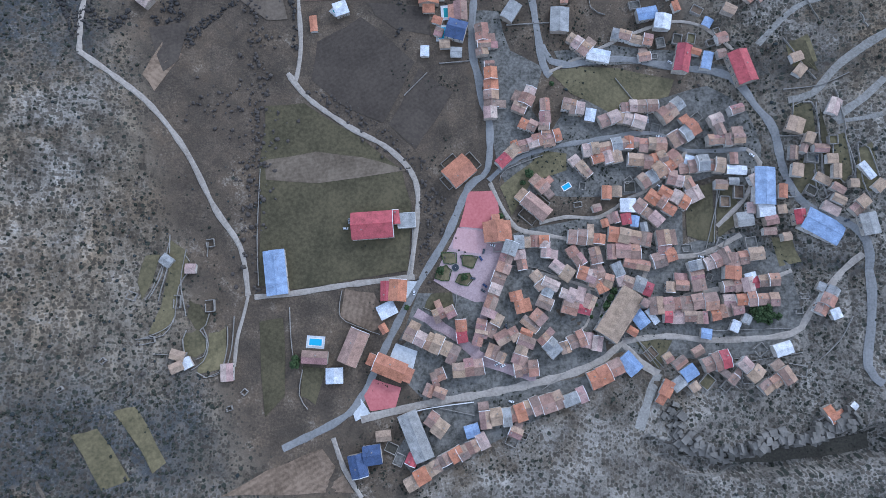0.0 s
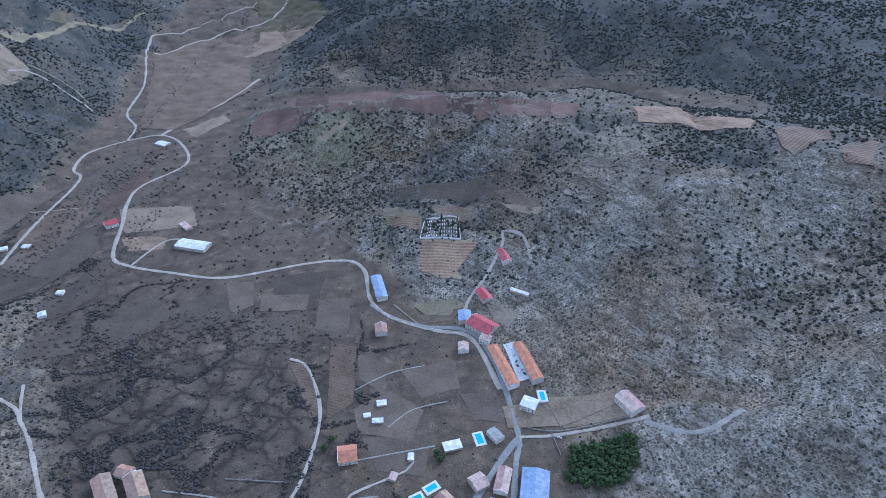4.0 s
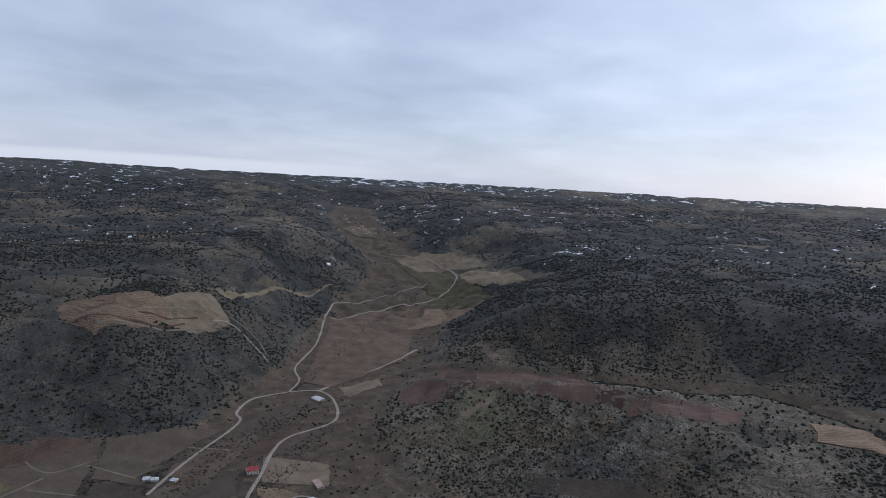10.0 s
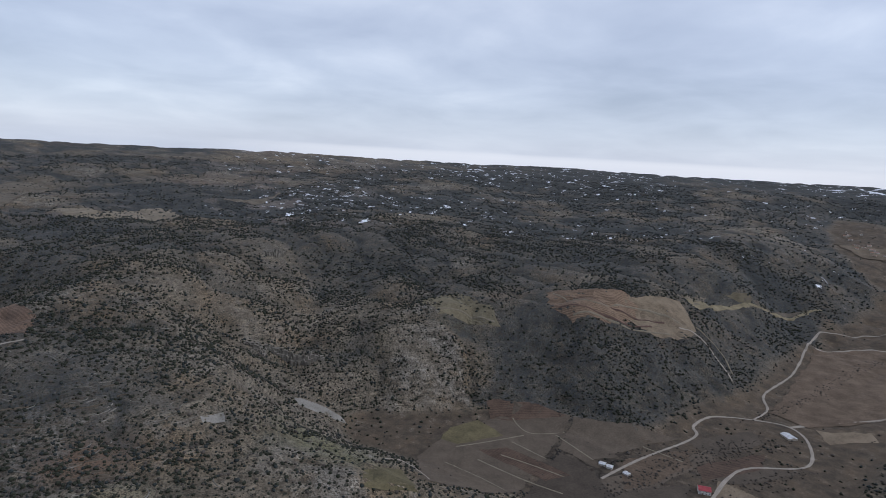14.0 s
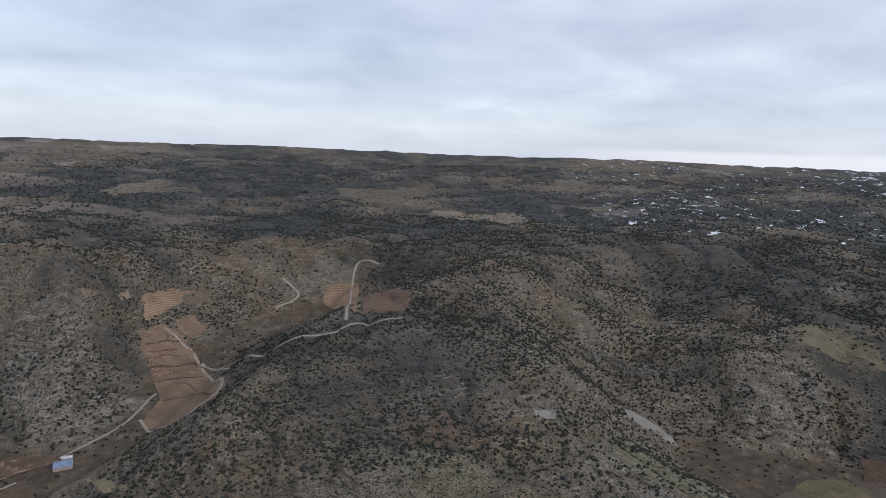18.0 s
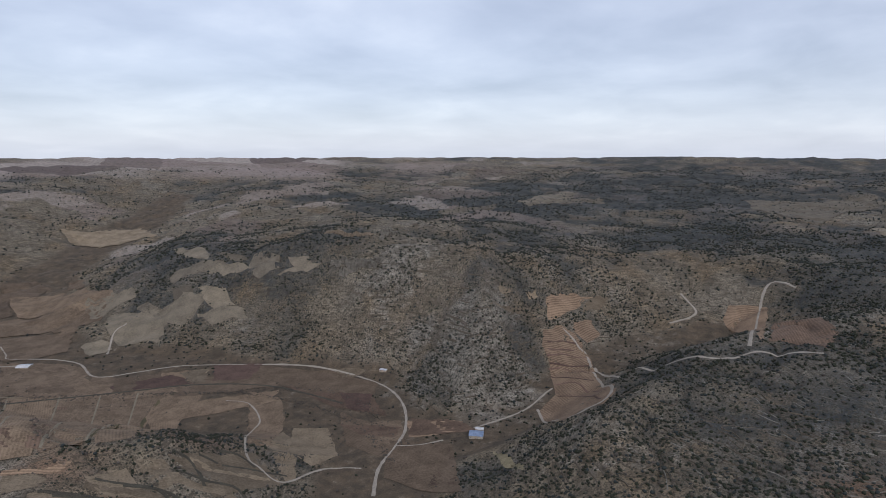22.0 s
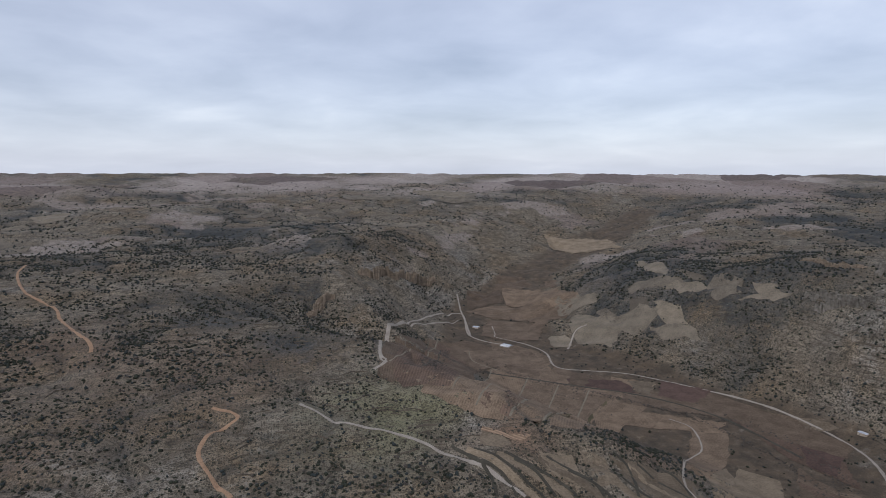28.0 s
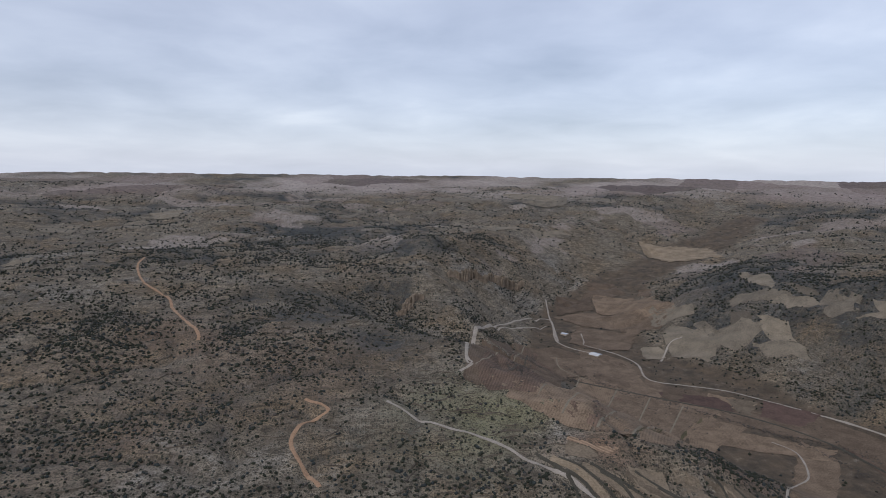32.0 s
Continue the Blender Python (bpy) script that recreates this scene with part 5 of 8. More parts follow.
road([(-827, 741), (-768, 731), (-738, 789)], 3.8, M_BANK, "field_bank", "pale grassy bank between two plots", 0.9)
road([(-784, 580), (-774, 644), (-765, 715)], 3.8, M_BANK, "field_bank", "pale grassy bank between two plots", 0.9)
road([(-632, 875), (-564, 892)], 3.8, M_BANK, "field_bank", "pale grassy bank between two plots", 0.9)
road([(-739, 768), (-640, 759)], 3.8, M_BANK, "field_bank", "pale grassy bank between two plots", 0.9)
road([(-732, 587), (-648, 611), (-588, 637)], 3.8, M_BANK, "field_bank", "pale grassy bank between two plots", 0.9)
field([(-242, -883), (-467, -1348), (-528, -1281), (-259, -822)], M_SOIL, "striped ploughed plot on the valley floor", lift=0.55)
field([(-262, -817), (-534, -1280), (-580, -1225), (-298, -784)], M_REDB, "striped ploughed plot on the valley floor", lift=0.55)
field([(-301, -780), (-583, -1217), (-632, -1177), (-348, -778)], M_SOIL, "striped ploughed plot on the valley floor", lift=0.55)
field([(-351, -775), (-635, -1169), (-678, -1114), (-572, -1039)], M_GREEN, "dull green plot on the valley floor", lift=0.55)
field([(-615, -1254), (-736, -1211), (-727, -1127), (-608, -1211)], M_RED, "striped ploughed plot on the valley floor", lift=0.55)
field([(-748, -1208), (-806, -1183), (-747, -1115), (-729, -1130)], M_TAN, "striped ploughed plot on the valley floor", lift=0.55)
field([(-823, -1187), (-892, -1102), (-810, -1049), (-761, -1104)], M_RED, "striped ploughed plot on the valley floor", lift=0.55)
field([(-162, -994), (-378, -1558), (-460, -1512), (-244, -893), (-165, -903)], M_REDB, "striped ploughed plot on the valley floor", lift=0.55)
field([(-443, -1506), (-559, -1478), (-595, -1374), (-440, -1353)], M_SOIL, "striped ploughed plot on the valley floor", lift=0.55)
field([(-893, -878), (-950, -829), (-919, -792), (-829, -728), (-812, -765)], M_RED, "striped ploughed plot on the valley floor", lift=0.55)
field([(-948, -922), (-979, -881), (-972, -862), (-910, -889)], M_TAN, "pale yard beside the valley barn", lift=0.55)
road([(-240, -877), (-466, -1344)], 3.8, M_BANK, "field_bank", "pale grassy bank between two plots", 0.9)
road([(-260, -817), (-534, -1280)], 3.8, M_BANK, "field_bank", "pale grassy bank between two plots", 0.9)
road([(-300, -784), (-581, -1217)], 3.8, M_BANK, "field_bank", "pale grassy bank between two plots", 0.9)
road([(-349, -777), (-634, -1173)], 3.8, M_BANK, "field_bank", "pale grassy bank between two plots", 0.9)
road([(-162, -994), (-211, -1095), (-390, -1575)], 3.8, M_BANK, "field_bank", "pale grassy bank between two plots", 0.9)
road([(-457, -1502), (-443, -1418), (-479, -1341)], 3.8, M_BANK, "field_bank", "pale grassy bank between two plots", 0.9)
road([(-447, -1331), (-556, -1248), (-648, -1180), (-715, -1130), (-774, -1055), (-810, -980), (-823, -904), (-828, -793)], 9.0, M_BUSHY, "field_bank", "dark brambly bank along the ditch", 0.9)
road([(-185, -984), (-248, -1068), (-380, -1503)], 4, M_BUSHY, "field_bank", "dark brambly bank along the ditch", 0.9)
road([(-274, -699), (-299, -683), (-312, -651)], 5.5, M_BUSHY, "field_bank", "dark grown-over terrace bank", 0.9)
road([(-229, -700), (-255, -676), (-259, -648)], 5.5, M_BUSHY, "field_bank", "dark grown-over terrace bank", 0.9)
road([(-344, -686), (-373, -665), (-377, -649)], 5.5, M_BUSHY, "field_bank", "dark grown-over terrace bank", 0.9)
road([(-427, -717), (-441, -695), (-427, -651)], 5.5, M_BUSHY, "field_bank", "dark grown-over terrace bank", 0.9)
road([(-202, -738), (-233, -688), (-233, -646)], 5.5, M_BUSHY, "field_bank", "dark grown-over terrace bank", 0.9)
road([(-489, -723), (-519, -698), (-523, -673)], 5.5, M_BUSHY, "field_bank", "dark grown-over terrace bank", 0.9)
field([(-833, -643), (-887, -551), (-844, -541), (-783, -598)], M_ORANGE, "orange clay plot beside the road fork", lift=0.55)
field([(-756, -569), (-794, -521), (-686, -437), (-679, -484)], M_REDB, "dark reddish plot below the road fork", lift=0.55)
field([(-794, -441), (-754, -387), (-684, -323), (-739, -393)], M_YEL, "yellowish bank behind the blue-roofed barn", lift=0.55)
road([(-1236, -548), (-1270, -531), (-1295, -504)], 4.5, M_RED, "field_bank", "low earth bank across the long clay field", 0.9)
road([(-1198, -531), (-1241, -506), (-1271, -467)], 4.5, M_RED, "field_bank", "low earth bank across the long clay field", 0.9)
road([(-1173, -516), (-1203, -483), (-1194, -429)], 4.5, M_RED, "field_bank", "low earth bank across the long clay field", 0.9)
road([(-1120, -479), (-1138, -432), (-1034, -340)], 4.5, M_RED, "field_bank", "low earth bank across the long clay field", 0.9)
road([(-1071, -449), (-1074, -402), (-987, -335)], 4.5, M_RED, "field_bank", "low earth bank across the long clay field", 0.9)
road([(-1218, -538), (-1283, -494)], 4.5, M_RED, "field_bank", "low earth bank across the long clay field", 0.9)
road([(-1186, -520), (-1241, -451)], 4.5, M_RED, "field_bank", "low earth bank across the long clay field", 0.9)
road([(-1155, -501), (-1165, -411)], 4.5, M_RED, "field_bank", "low earth bank across the long clay field", 0.9)
field([(-6, 744), (73, 721), (33, 666), (-10, 693)], M_ORANGE, "tan clay field below the cemetery", lift=0.55)
field([(-77, 836), (-11, 802), (-8, 768), (-43, 791)], M_ORANGE, "tan clay patch beside the cemetery", lift=0.55)
field([(103, 793), (163, 744), (155, 736), (122, 767)], M_TAN, "pale clay patch above the cemetery", lift=0.55)
field([(-16, 629), (37, 631), (52, 615), (2, 607)], M_YEL, "yellowish dry bank above the road", lift=0.55)
field([(82, 458), (146, 461), (196, 445), (141, 428), (85, 429)], M_TAN, "tan cleared ground beside the walled house", lift=0.55)
road([(-76, 482), (-39, 508), (0, 520)], 2.2, M_SCREE, "footpath", "narrow pale footpath between garden plots", 0.9)
road([(-81, 386), (-36, 396), (10, 406)], 2.2, M_SCREE, "footpath", "narrow pale footpath between garden plots", 0.9)
road([(-37, 430), (-13, 453), (24, 465)], 2.2, M_SCREE, "footpath", "narrow pale footpath between garden plots", 0.9)
road([(-236, 357), (-186, 349), (-151, 335)], 2.2, M_SCREE, "footpath", "narrow pale footpath between garden plots", 0.9)
road([(-203, 330), (-187, 306), (-164, 288)], 2.2, M_SCREE, "footpath", "narrow pale footpath between garden plots", 0.9)
road([(-41, 635), (2, 586), (49, 572)], 2.2, M_SCREE, "footpath", "narrow pale footpath between garden plots", 0.9)
road([(-109, 333), (-78, 345), (-41, 350)], 2.2, M_SCREE, "footpath", "narrow pale footpath between garden plots", 0.9)
road([(-1047, 1037), (-937, 1050), (-914, 1172), (-843, 1281)], 5, M_BANK, "field_bank", "low bank along a terraced clay field", 1.6)
road([(-967, 978), (-902, 1053), (-863, 1178)], 5, M_RED, "field_bank", "low bank along a terraced clay field", 1.6)
road([(-925, 983), (-880, 1090), (-836, 1212)], 5, M_BANK, "field_bank", "low bank along a terraced clay field", 1.6)
road([(-1000, 1039), (-914, 1107), (-865, 1226)], 5, M_RED, "field_bank", "low bank along a terraced clay field", 1.6)
road([(-1124, 755), (-1095, 811), (-1033, 851)], 5, M_BANK, "field_bank", "low bank along a terraced clay field", 1.6)
road([(-840, 1315), (-781, 1336), (-725, 1301)], 5, M_BANK, "field_bank", "low bank along a terraced clay field", 1.6)


# ---- building kit ----
def part(name, me, mat, parent, m=None, label=""):
    """Links one mesh as a part under a thing or a part."""
    if not me.materials:
        me.materials.append(mat)
    ob = new(name, me)
    ob.parent = parent
    if m is not None:
        ob.matrix_local = m
    return tagged(ob, label)


def box_mesh(name, sx, sy, sz, mat, z0=0.0, bevel=0.0):
    bm = bmesh.new()
    bmesh.ops.create_cube(bm, size=1.0, matrix=Matrix.Translation((0, 0, z0 + sz / 2)) @ Matrix.Diagonal((sx, sy, sz, 1)))
    if bevel:
        bmesh.ops.bevel(bm, geom=bm.edges[:], offset=bevel, segments=1, affect="EDGES")
    me = bpy.data.meshes.new(name)
    bm.to_mesh(me)
    bm.free()
    me.materials.append(mat)
    return me


M_WALL = per_object("weathered_house_wall", [(0.30, 0.26, 0.21), (0.42, 0.38, 0.32), (0.55, 0.53, 0.49), (0.36, 0.29, 0.22), (0.62, 0.60, 0.56), (0.33, 0.31, 0.28)])
ROOFS = {
    "TILE": per_object("old_clay_tiles", [(0.30, 0.165, 0.125), (0.22, 0.155, 0.12), (0.36, 0.235, 0.185), (0.19, 0.145, 0.12), (0.37, 0.195, 0.14), (0.33, 0.235, 0.155), (0.32, 0.18, 0.165), (0.25, 0.185, 0.145), (0.38, 0.27, 0.19)], stripes=0.9),
    "TAN_TILE": per_object("sandy_clay_tiles", [(0.36, 0.26, 0.175), (0.30, 0.225, 0.16), (0.40, 0.285, 0.20)], stripes=0.9),
    "ORANGE_TILE": per_object("bright_clay_tiles", [(0.42, 0.18, 0.10), (0.36, 0.165, 0.105), (0.46, 0.21, 0.12)], stripes=0.9),
    "RED_METAL": per_object("red_sheet_metal", [(0.32, 0.05, 0.06), (0.38, 0.085, 0.09), (0.30, 0.065, 0.08)], rough=0.5, stripes=1.0),
    "BLUE_METAL": per_object("blue_sheet_metal", [(0.18, 0.24, 0.36), (0.24, 0.31, 0.44), (0.17, 0.24, 0.38)], rough=0.5, stripes=1.0),
    "WHITE": per_object("white_sheet_roof", [(0.50, 0.52, 0.55), (0.58, 0.58, 0.58), (0.45, 0.49, 0.55)], rough=0.6, stripes=1.0),
    "GREY": per_object("grey_fibre_cement", [(0.22, 0.22, 0.22), (0.30, 0.30, 0.29), (0.26, 0.25, 0.23)], stripes=1.0),
    "PINK": per_object("faded_pink_roof", [(0.38, 0.27, 0.24), (0.45, 0.36, 0.30), (0.36, 0.23, 0.21)], stripes=1.0),
    "SOLAR": per_object("dark_blue_panels", [(0.05, 0.075, 0.15), (0.07, 0.10, 0.19)], rough=0.3, stripes=1.6),
}
LOOKS = {"TAN_TILE": "sandy brown tile roof", "TILE": "weathered terracotta tile roof", "ORANGE_TILE": "bright orange tile roof", "RED_METAL": "red sheet metal roof", "BLUE_METAL": "blue sheet metal roof",
         "WHITE": "white roof", "GREY": "grey fibre cement roof", "PINK": "faded pinkish roof", "SOLAR": "dark blue panelled roof"}
M_GLASS, _t, _b = material("dark_window_glass", 0.15)
_b.inputs["Base Color"].default_value = (0.03, 0.035, 0.04, 1)
M_DOOR = per_object("painted_wood_door", [(0.12, 0.07, 0.04), (0.20, 0.10, 0.05), (0.10, 0.12, 0.10)])
M_STONE = two_scale("dry_stone", (0.13, 0.12, 0.10), (0.34, 0.31, 0.27), 0.9, 0.1, relief=0.8, depth=0.2)
M_FRAME = two_scale("white_window_frame", (0.55, 0.55, 0.53), (0.72, 0.72, 0.70), 2.0, 0.2, relief=0.05)
M_PALE = two_scale("whitewashed_wall", (0.50, 0.48, 0.45), (0.72, 0.70, 0.67), 0.8, 0.1, relief=0.1)
WINDOW = box_mesh("window", 0.12, 1.1, 1.35, M_GLASS)
SURROUND = box_mesh("window_frame", 0.06, 1.4, 1.65, M_FRAME, -0.15)
DOOR = box_mesh("door", 0.14, 1.3, 2.1, M_DOOR)
CHIMNEY = box_mesh("chimney", 0.7, 0.7, 1.5, M_STONE, 0.0, 0.06)
CAP = box_mesh("chimney_cap", 0.95, 0.95, 0.14, M_STONE, 1.5)
BUILT = [0]


FOOT = np.zeros((1100, 900), bool)
HOUSES = []
for _x, _y, _r in LANES:
    FOOT[max(int(_x + 550 - _r), 0):int(_x + 551 + _r), max(int(_y + 250 - _r), 0):int(_y + 251 + _r)] = True


def cells(x, y, l, w, turn):
    """Cells of the one-metre plan under a turned rectangle."""
    a = radians(turn)
    u, v = np.meshgrid(np.arange(-l / 2 + 0.5, l / 2, 0.7), np.arange(-w / 2 + 0.5, w / 2, 0.7), indexing="ij")
    i = (x + u * math.cos(a) - v * math.sin(a) + 550).astype(int).clip(0, 1099)
    j = (y + u * math.sin(a) + v * math.cos(a) + 250).astype(int).clip(0, 899)
    return i.ravel(), j.ravel()


def site(x, y, l, w, turn):
    """Lowest ground under a footprint, and the pose at its base."""
    a = radians(turn)
    c, s = math.cos(a), math.sin(a)
    px = np.array([x + c * u * l / 2 - s * v * w / 2 for u in (-1, 0, 1) for v in (-1, 0, 1)])
    py = np.array([y + s * u * l / 2 + c * v * w / 2 for u in (-1, 0, 1) for v in (-1, 0, 1)])
    z = level(px, py)
    take(x, y, max(l, w) * 0.6)
    FOOT[cells(x, y, l, w, turn)] = True
    return float(z.min()), float(z.max() - z.min()), pose(x, y, float(z.min()), 0, 0, turn)


def gable_walls(l, w, h, rise):
    x, y = l / 2, w / 2
    v = [(-x, -y, -1.5), (x, -y, -1.5), (x, y, -1.5), (-x, y, -1.5), (-x, -y, h), (x, -y, h), (x, y, h), (-x, y, h), (-x, 0, h + rise), (x, 0, h + rise)]
    f = [(0, 1, 5, 4), (2, 3, 7, 6), (1, 2, 6, 9, 5), (3, 0, 4, 8, 7), (0, 3, 2, 1), (4, 5, 9, 8), (6, 7, 8, 9)]
    return v, f


def slope_mesh(l, w, h, rise, side, mat, over=0.45, thick=0.22, sag=0.0):
    """One roof slope as a slab with an overhang at eaves and gables, slightly sagging."""
    n, y = 4, w / 2 + over
    drop = h - rise * over / (w / 2)
    v = []
    for up in (0.0, thick):
        for i in range(n + 1):
            x = (i / n - 0.5) * (l + 2 * over * 0.7)
            dip = sag * math.sin(math.pi * i / n)
            v += [(x, side * y, drop + up - dip * 0.4), (x, side * y * 0.5, (drop + h + rise) / 2 + up - dip), (x, 0, h + rise + up - dip)]
    k = (n + 1) * 3
    f = []
    for i in range(n):
        b = i * 3
        for j in (0, 1):
            f += [(b + j, b + j + 3, b + j + 4, b + j + 1), (k + b + j, k + b + j + 1, k + b + j + 4, k + b + j + 3)]
        f.append((b, k + b, k + b + 3, b + 3))
        f.append((b + 2, b + 5, k + b + 5, k + b + 2))
    for b in (0, n * 3):
        f += [(b, b + 1, k + b + 1, k + b), (b + 1, b + 2, k + b + 2, k + b + 1)]
    me = bpy.data.meshes.new("roof_slope")
    me.from_pydata(v, [], f)
    bm = bmesh.new()
    bm.from_mesh(me)
    bmesh.ops.recalc_face_normals(bm, faces=bm.faces[:])
    bm.to_mesh(me)
    bm.free()
    me.materials.append(mat)
    return me


def openings(thing, l, w, h, rng, base):
    """A door and windows on both long walls and one gable."""
    floors = 2 if h >= 5.5 else 1
    count = max(1, min(4, int(l / 4.0)))
    for side in (-1, 1):
        for i in range(count):
            x = (i + 0.5) / count * l - l / 2
            for fl in range(floors):
                z = base + 1.1 + fl * 2.7
                if z + 1.7 > h or rng.random() < 0.25:
                    continue
                m = pose(x, side * (w / 2 + 0.02), z, 0, 0, 90 * side)
                part("window_frame", SURROUND, M_FRAME, part("window", WINDOW, M_GLASS, thing, m), pose(-0.02, 0, 0))
    part("door", DOOR, M_DOOR, thing, pose(rng.uniform(-0.3, 0.3) * l, -(w / 2 + 0.03), max(0.0, base - 0.1), 0, 0, -90))


def house(x, y, l, w, turn, h, roof, pitch=0.42, name="house", glazed=True):
    """A gabled house: walls, two roof slopes, ridge, chimney, door and windows."""
    if w > l * 1.15:
        l, w, turn = w, l, turn + 90
    BUILT[0] += 1
    rng = random.Random(BUILT[0])
    z, fall, m = site(x, y, l, w, turn)
    h = h + min(fall, 3.0) * 0.6
    thing = new(name)
    thing.matrix_world = m
    size = "large" if l * w > 190 else "small" if l * w < 70 else "low" if h < 4.5 else "two-storey"
    tagged(thing, f"{size} village {name.replace('_', ' ')} with {LOOKS[roof]}", name.replace("_", " "), "village buildings")
    rise = w / 2 * pitch
    v, f = gable_walls(l, w, h, rise - 0.02)
    part("wall", mesh_from("wall", v, f, M_WALL), M_WALL, thing)
    sag = rng.uniform(0.0, 0.18) if roof == "TILE" else 0.0
    for side in (-1, 1):
        part("roof_slope", slope_mesh(l, w, h, rise, side, ROOFS[roof], sag=sag), ROOFS[roof], thing)
    part("roof_ridge", box_mesh("roof_ridge", l + 0.5, 0.45, 0.16, ROOFS[roof], h + rise + 0.14 - sag * 0.6), ROOFS[roof], thing)
    if name == "house":
        c = part("chimney", CHIMNEY, M_STONE, thing, pose(rng.uniform(-0.35, 0.35) * l, rng.choice((-1, 1)) * w * 0.18, h + rise * 0.55))
        part("chimney_cap", CAP, M_STONE, c)
    if name == "house" and rng.random() < 0.45:
        # whitewashed verge along one gable
        end, run = rng.choice((-1, 1)), math.hypot(w / 2, rise) + 0.4
        for side in (-1, 1):
            tilt = -side * math.degrees(math.atan2(rise, w / 2))
            part("verge", box_mesh("verge", 0.45, run, 0.2, M_PALE), M_PALE, thing, pose(end * (l / 2 + 0.22), side * w / 4, h + rise / 2 + 0.16, tilt, 0, 0))
    HOUSES.append((thing, x, y, l, w, turn, h, roof, name))
    if glazed:
        openings(thing, l, w, h, rng, min(fall, 3.0) * 0.6)
    return thing


def add_wings():
    """Lean-to wings and walled yards on the free sides of the old houses."""
    rng = random.Random(99)
    for thing, x, y, l, w, turn, h, roof, name in list(HOUSES):
        if name != "house" or roof not in ("TILE", "ORANGE_TILE") or not (-70 < x < 300 and -130 < y < 340):
            continue
        a = radians(turn)
        for side in rng.sample(range(4), 4):
            long = side < 2
            run, deep = (l if long else w) * rng.uniform(0.55, 1.0), rng.uniform(4.0, 7.5)
            out = (w if long else l) / 2 + deep / 2
            face = (90 if side % 2 == 0 else -90) if long else (0 if side % 2 == 0 else 180)
            f = radians(face)
            lx, ly = math.cos(f) * out, math.sin(f) * out
            cx, cy = x + lx * math.cos(a) - ly * math.sin(a), y + lx * math.sin(a) + ly * math.cos(a)
            spot = cells(cx, cy, deep - 1.2, run, turn + face)
            if FOOT[spot].mean() > 0.06:
                continue
            FOOT[cells(cx, cy, deep, run, turn + face)] = True
            m = pose(lx, ly, 0, 0, 0, face)
            top = h * rng.uniform(0.62, 0.85)
            if rng.random() < 0.72:
                hi, lo, x0, x1, yy = top + 0.9, top - 0.6, -deep / 2 + 0.05, deep / 2, run / 2
                v = [(x0, -yy, -1.5), (x1, -yy, -1.5), (x1, yy, -1.5), (x0, yy, -1.5), (x0, -yy, hi), (x1, -yy, lo), (x1, yy, lo), (x0, yy, hi)]
                q = [(0, 1, 5, 4), (1, 2, 6, 5), (2, 3, 7, 6), (3, 0, 4, 7), (4, 5, 6, 7), (3, 2, 1, 0)]
                wing = part("wing", mesh_from("wing", v, q, M_WALL), M_WALL, thing, m)
                tilt = math.degrees(math.atan2(hi - lo, x1 - x0))
                slab = box_mesh("wing_roof", math.hypot(hi - lo, x1 - x0) + 0.5, run + 0.5, 0.2, ROOFS[roof], 0.02)
                part("wing_roof", slab, ROOFS[roof], wing, pose(0.1, 0, (hi + lo) / 2, 0, tilt, 0))
            else:
                for sx, sy, px, py in ((0.4, run, deep / 2, 0), (deep, 0.4, 0, run / 2), (deep, 0.4, 0, -run / 2)):
                    part("yard_wall", box_mesh("yard_wall", sx, sy, 3.2, M_STONE, -1.0), M_STONE, thing, m @ pose(px, py, 0))


def infill():
    """Outbuildings and walled yards in the free corners between the old houses."""
    rng = random.Random(41)
    old = [q for q in HOUSES if -70 < q[1] < 300 and -130 < q[2] < 340]
    built = yards = 0
    soils = [M_GREEN, M_VILL, M_SOIL, M_BUSHY]
    for _ in range(5200):
        thing, x, y, l, w, turn, h, roof, name = rng.choice(old)
        reach, way = rng.uniform(7, 20), rng.uniform(0, 2 * math.pi)
        cx, cy = x + reach * math.cos(way), y + reach * math.sin(way)
        if sum(math.hypot(q[1] - cx, q[2] - cy) < 32 for q in old) < 4:
            continue
        yard = rng.random() < 0.5
        a, b = (rng.uniform(7, 12), rng.uniform(6, 9)) if yard else (rng.uniform(6, 11), rng.uniform(5, 7.5))
        if FOOT[cells(cx, cy, a + 0.6, b + 0.6, turn)].any():
            continue
        if yard and yards < 85:
            z, fall, m = site(cx, cy, a, b, turn)
            plot = tagged(new("walled_yard"), "small stone-walled yard between village houses", "yard", "walled yards")
            plot.matrix_world = m
            soil = rng.choice(soils)
            part("yard_floor", box_mesh("yard_floor", a, b, 1.0 + fall, soil, -0.6), soil, plot)
            tall = 1.7 + fall
            for sx, sy, px, py in ((a, 0.45, 0, b / 2), (a, 0.45, 0, -b / 2), (0.45, b - 0.46, a / 2 - 0.22, 0), (0.45, b - 0.46, 0.22 - a / 2, 0)):
                part("yard_wall", box_mesh("yard_wall", sx, sy, tall + 0.6, M_STONE, -0.6, 0.08), M_STONE, plot, pose(px, py, 0))
            yards += 1
        elif not yard and built < 58:
            house(cx, cy, a, b, turn + rng.choice((0, 90)) + rng.uniform(-5, 5), rng.uniform(3.2, 5.5), rng.choice(("TILE", "TILE", "TAN_TILE", "TILE", "ORANGE_TILE", "GREY")), name="outbuilding", glazed=False)
            built += 1


def shed(x, y, l, w, turn, h, roof):
    return house(x, y, l, w, turn, h, roof, pitch=0.2, name="shed", glazed=h > 3.5)


def far_house(x, y, turn):
    return house(x, y, 14, 9, turn, 6, "TILE" if turn % 3 else "ORANGE_TILE", glazed=False)


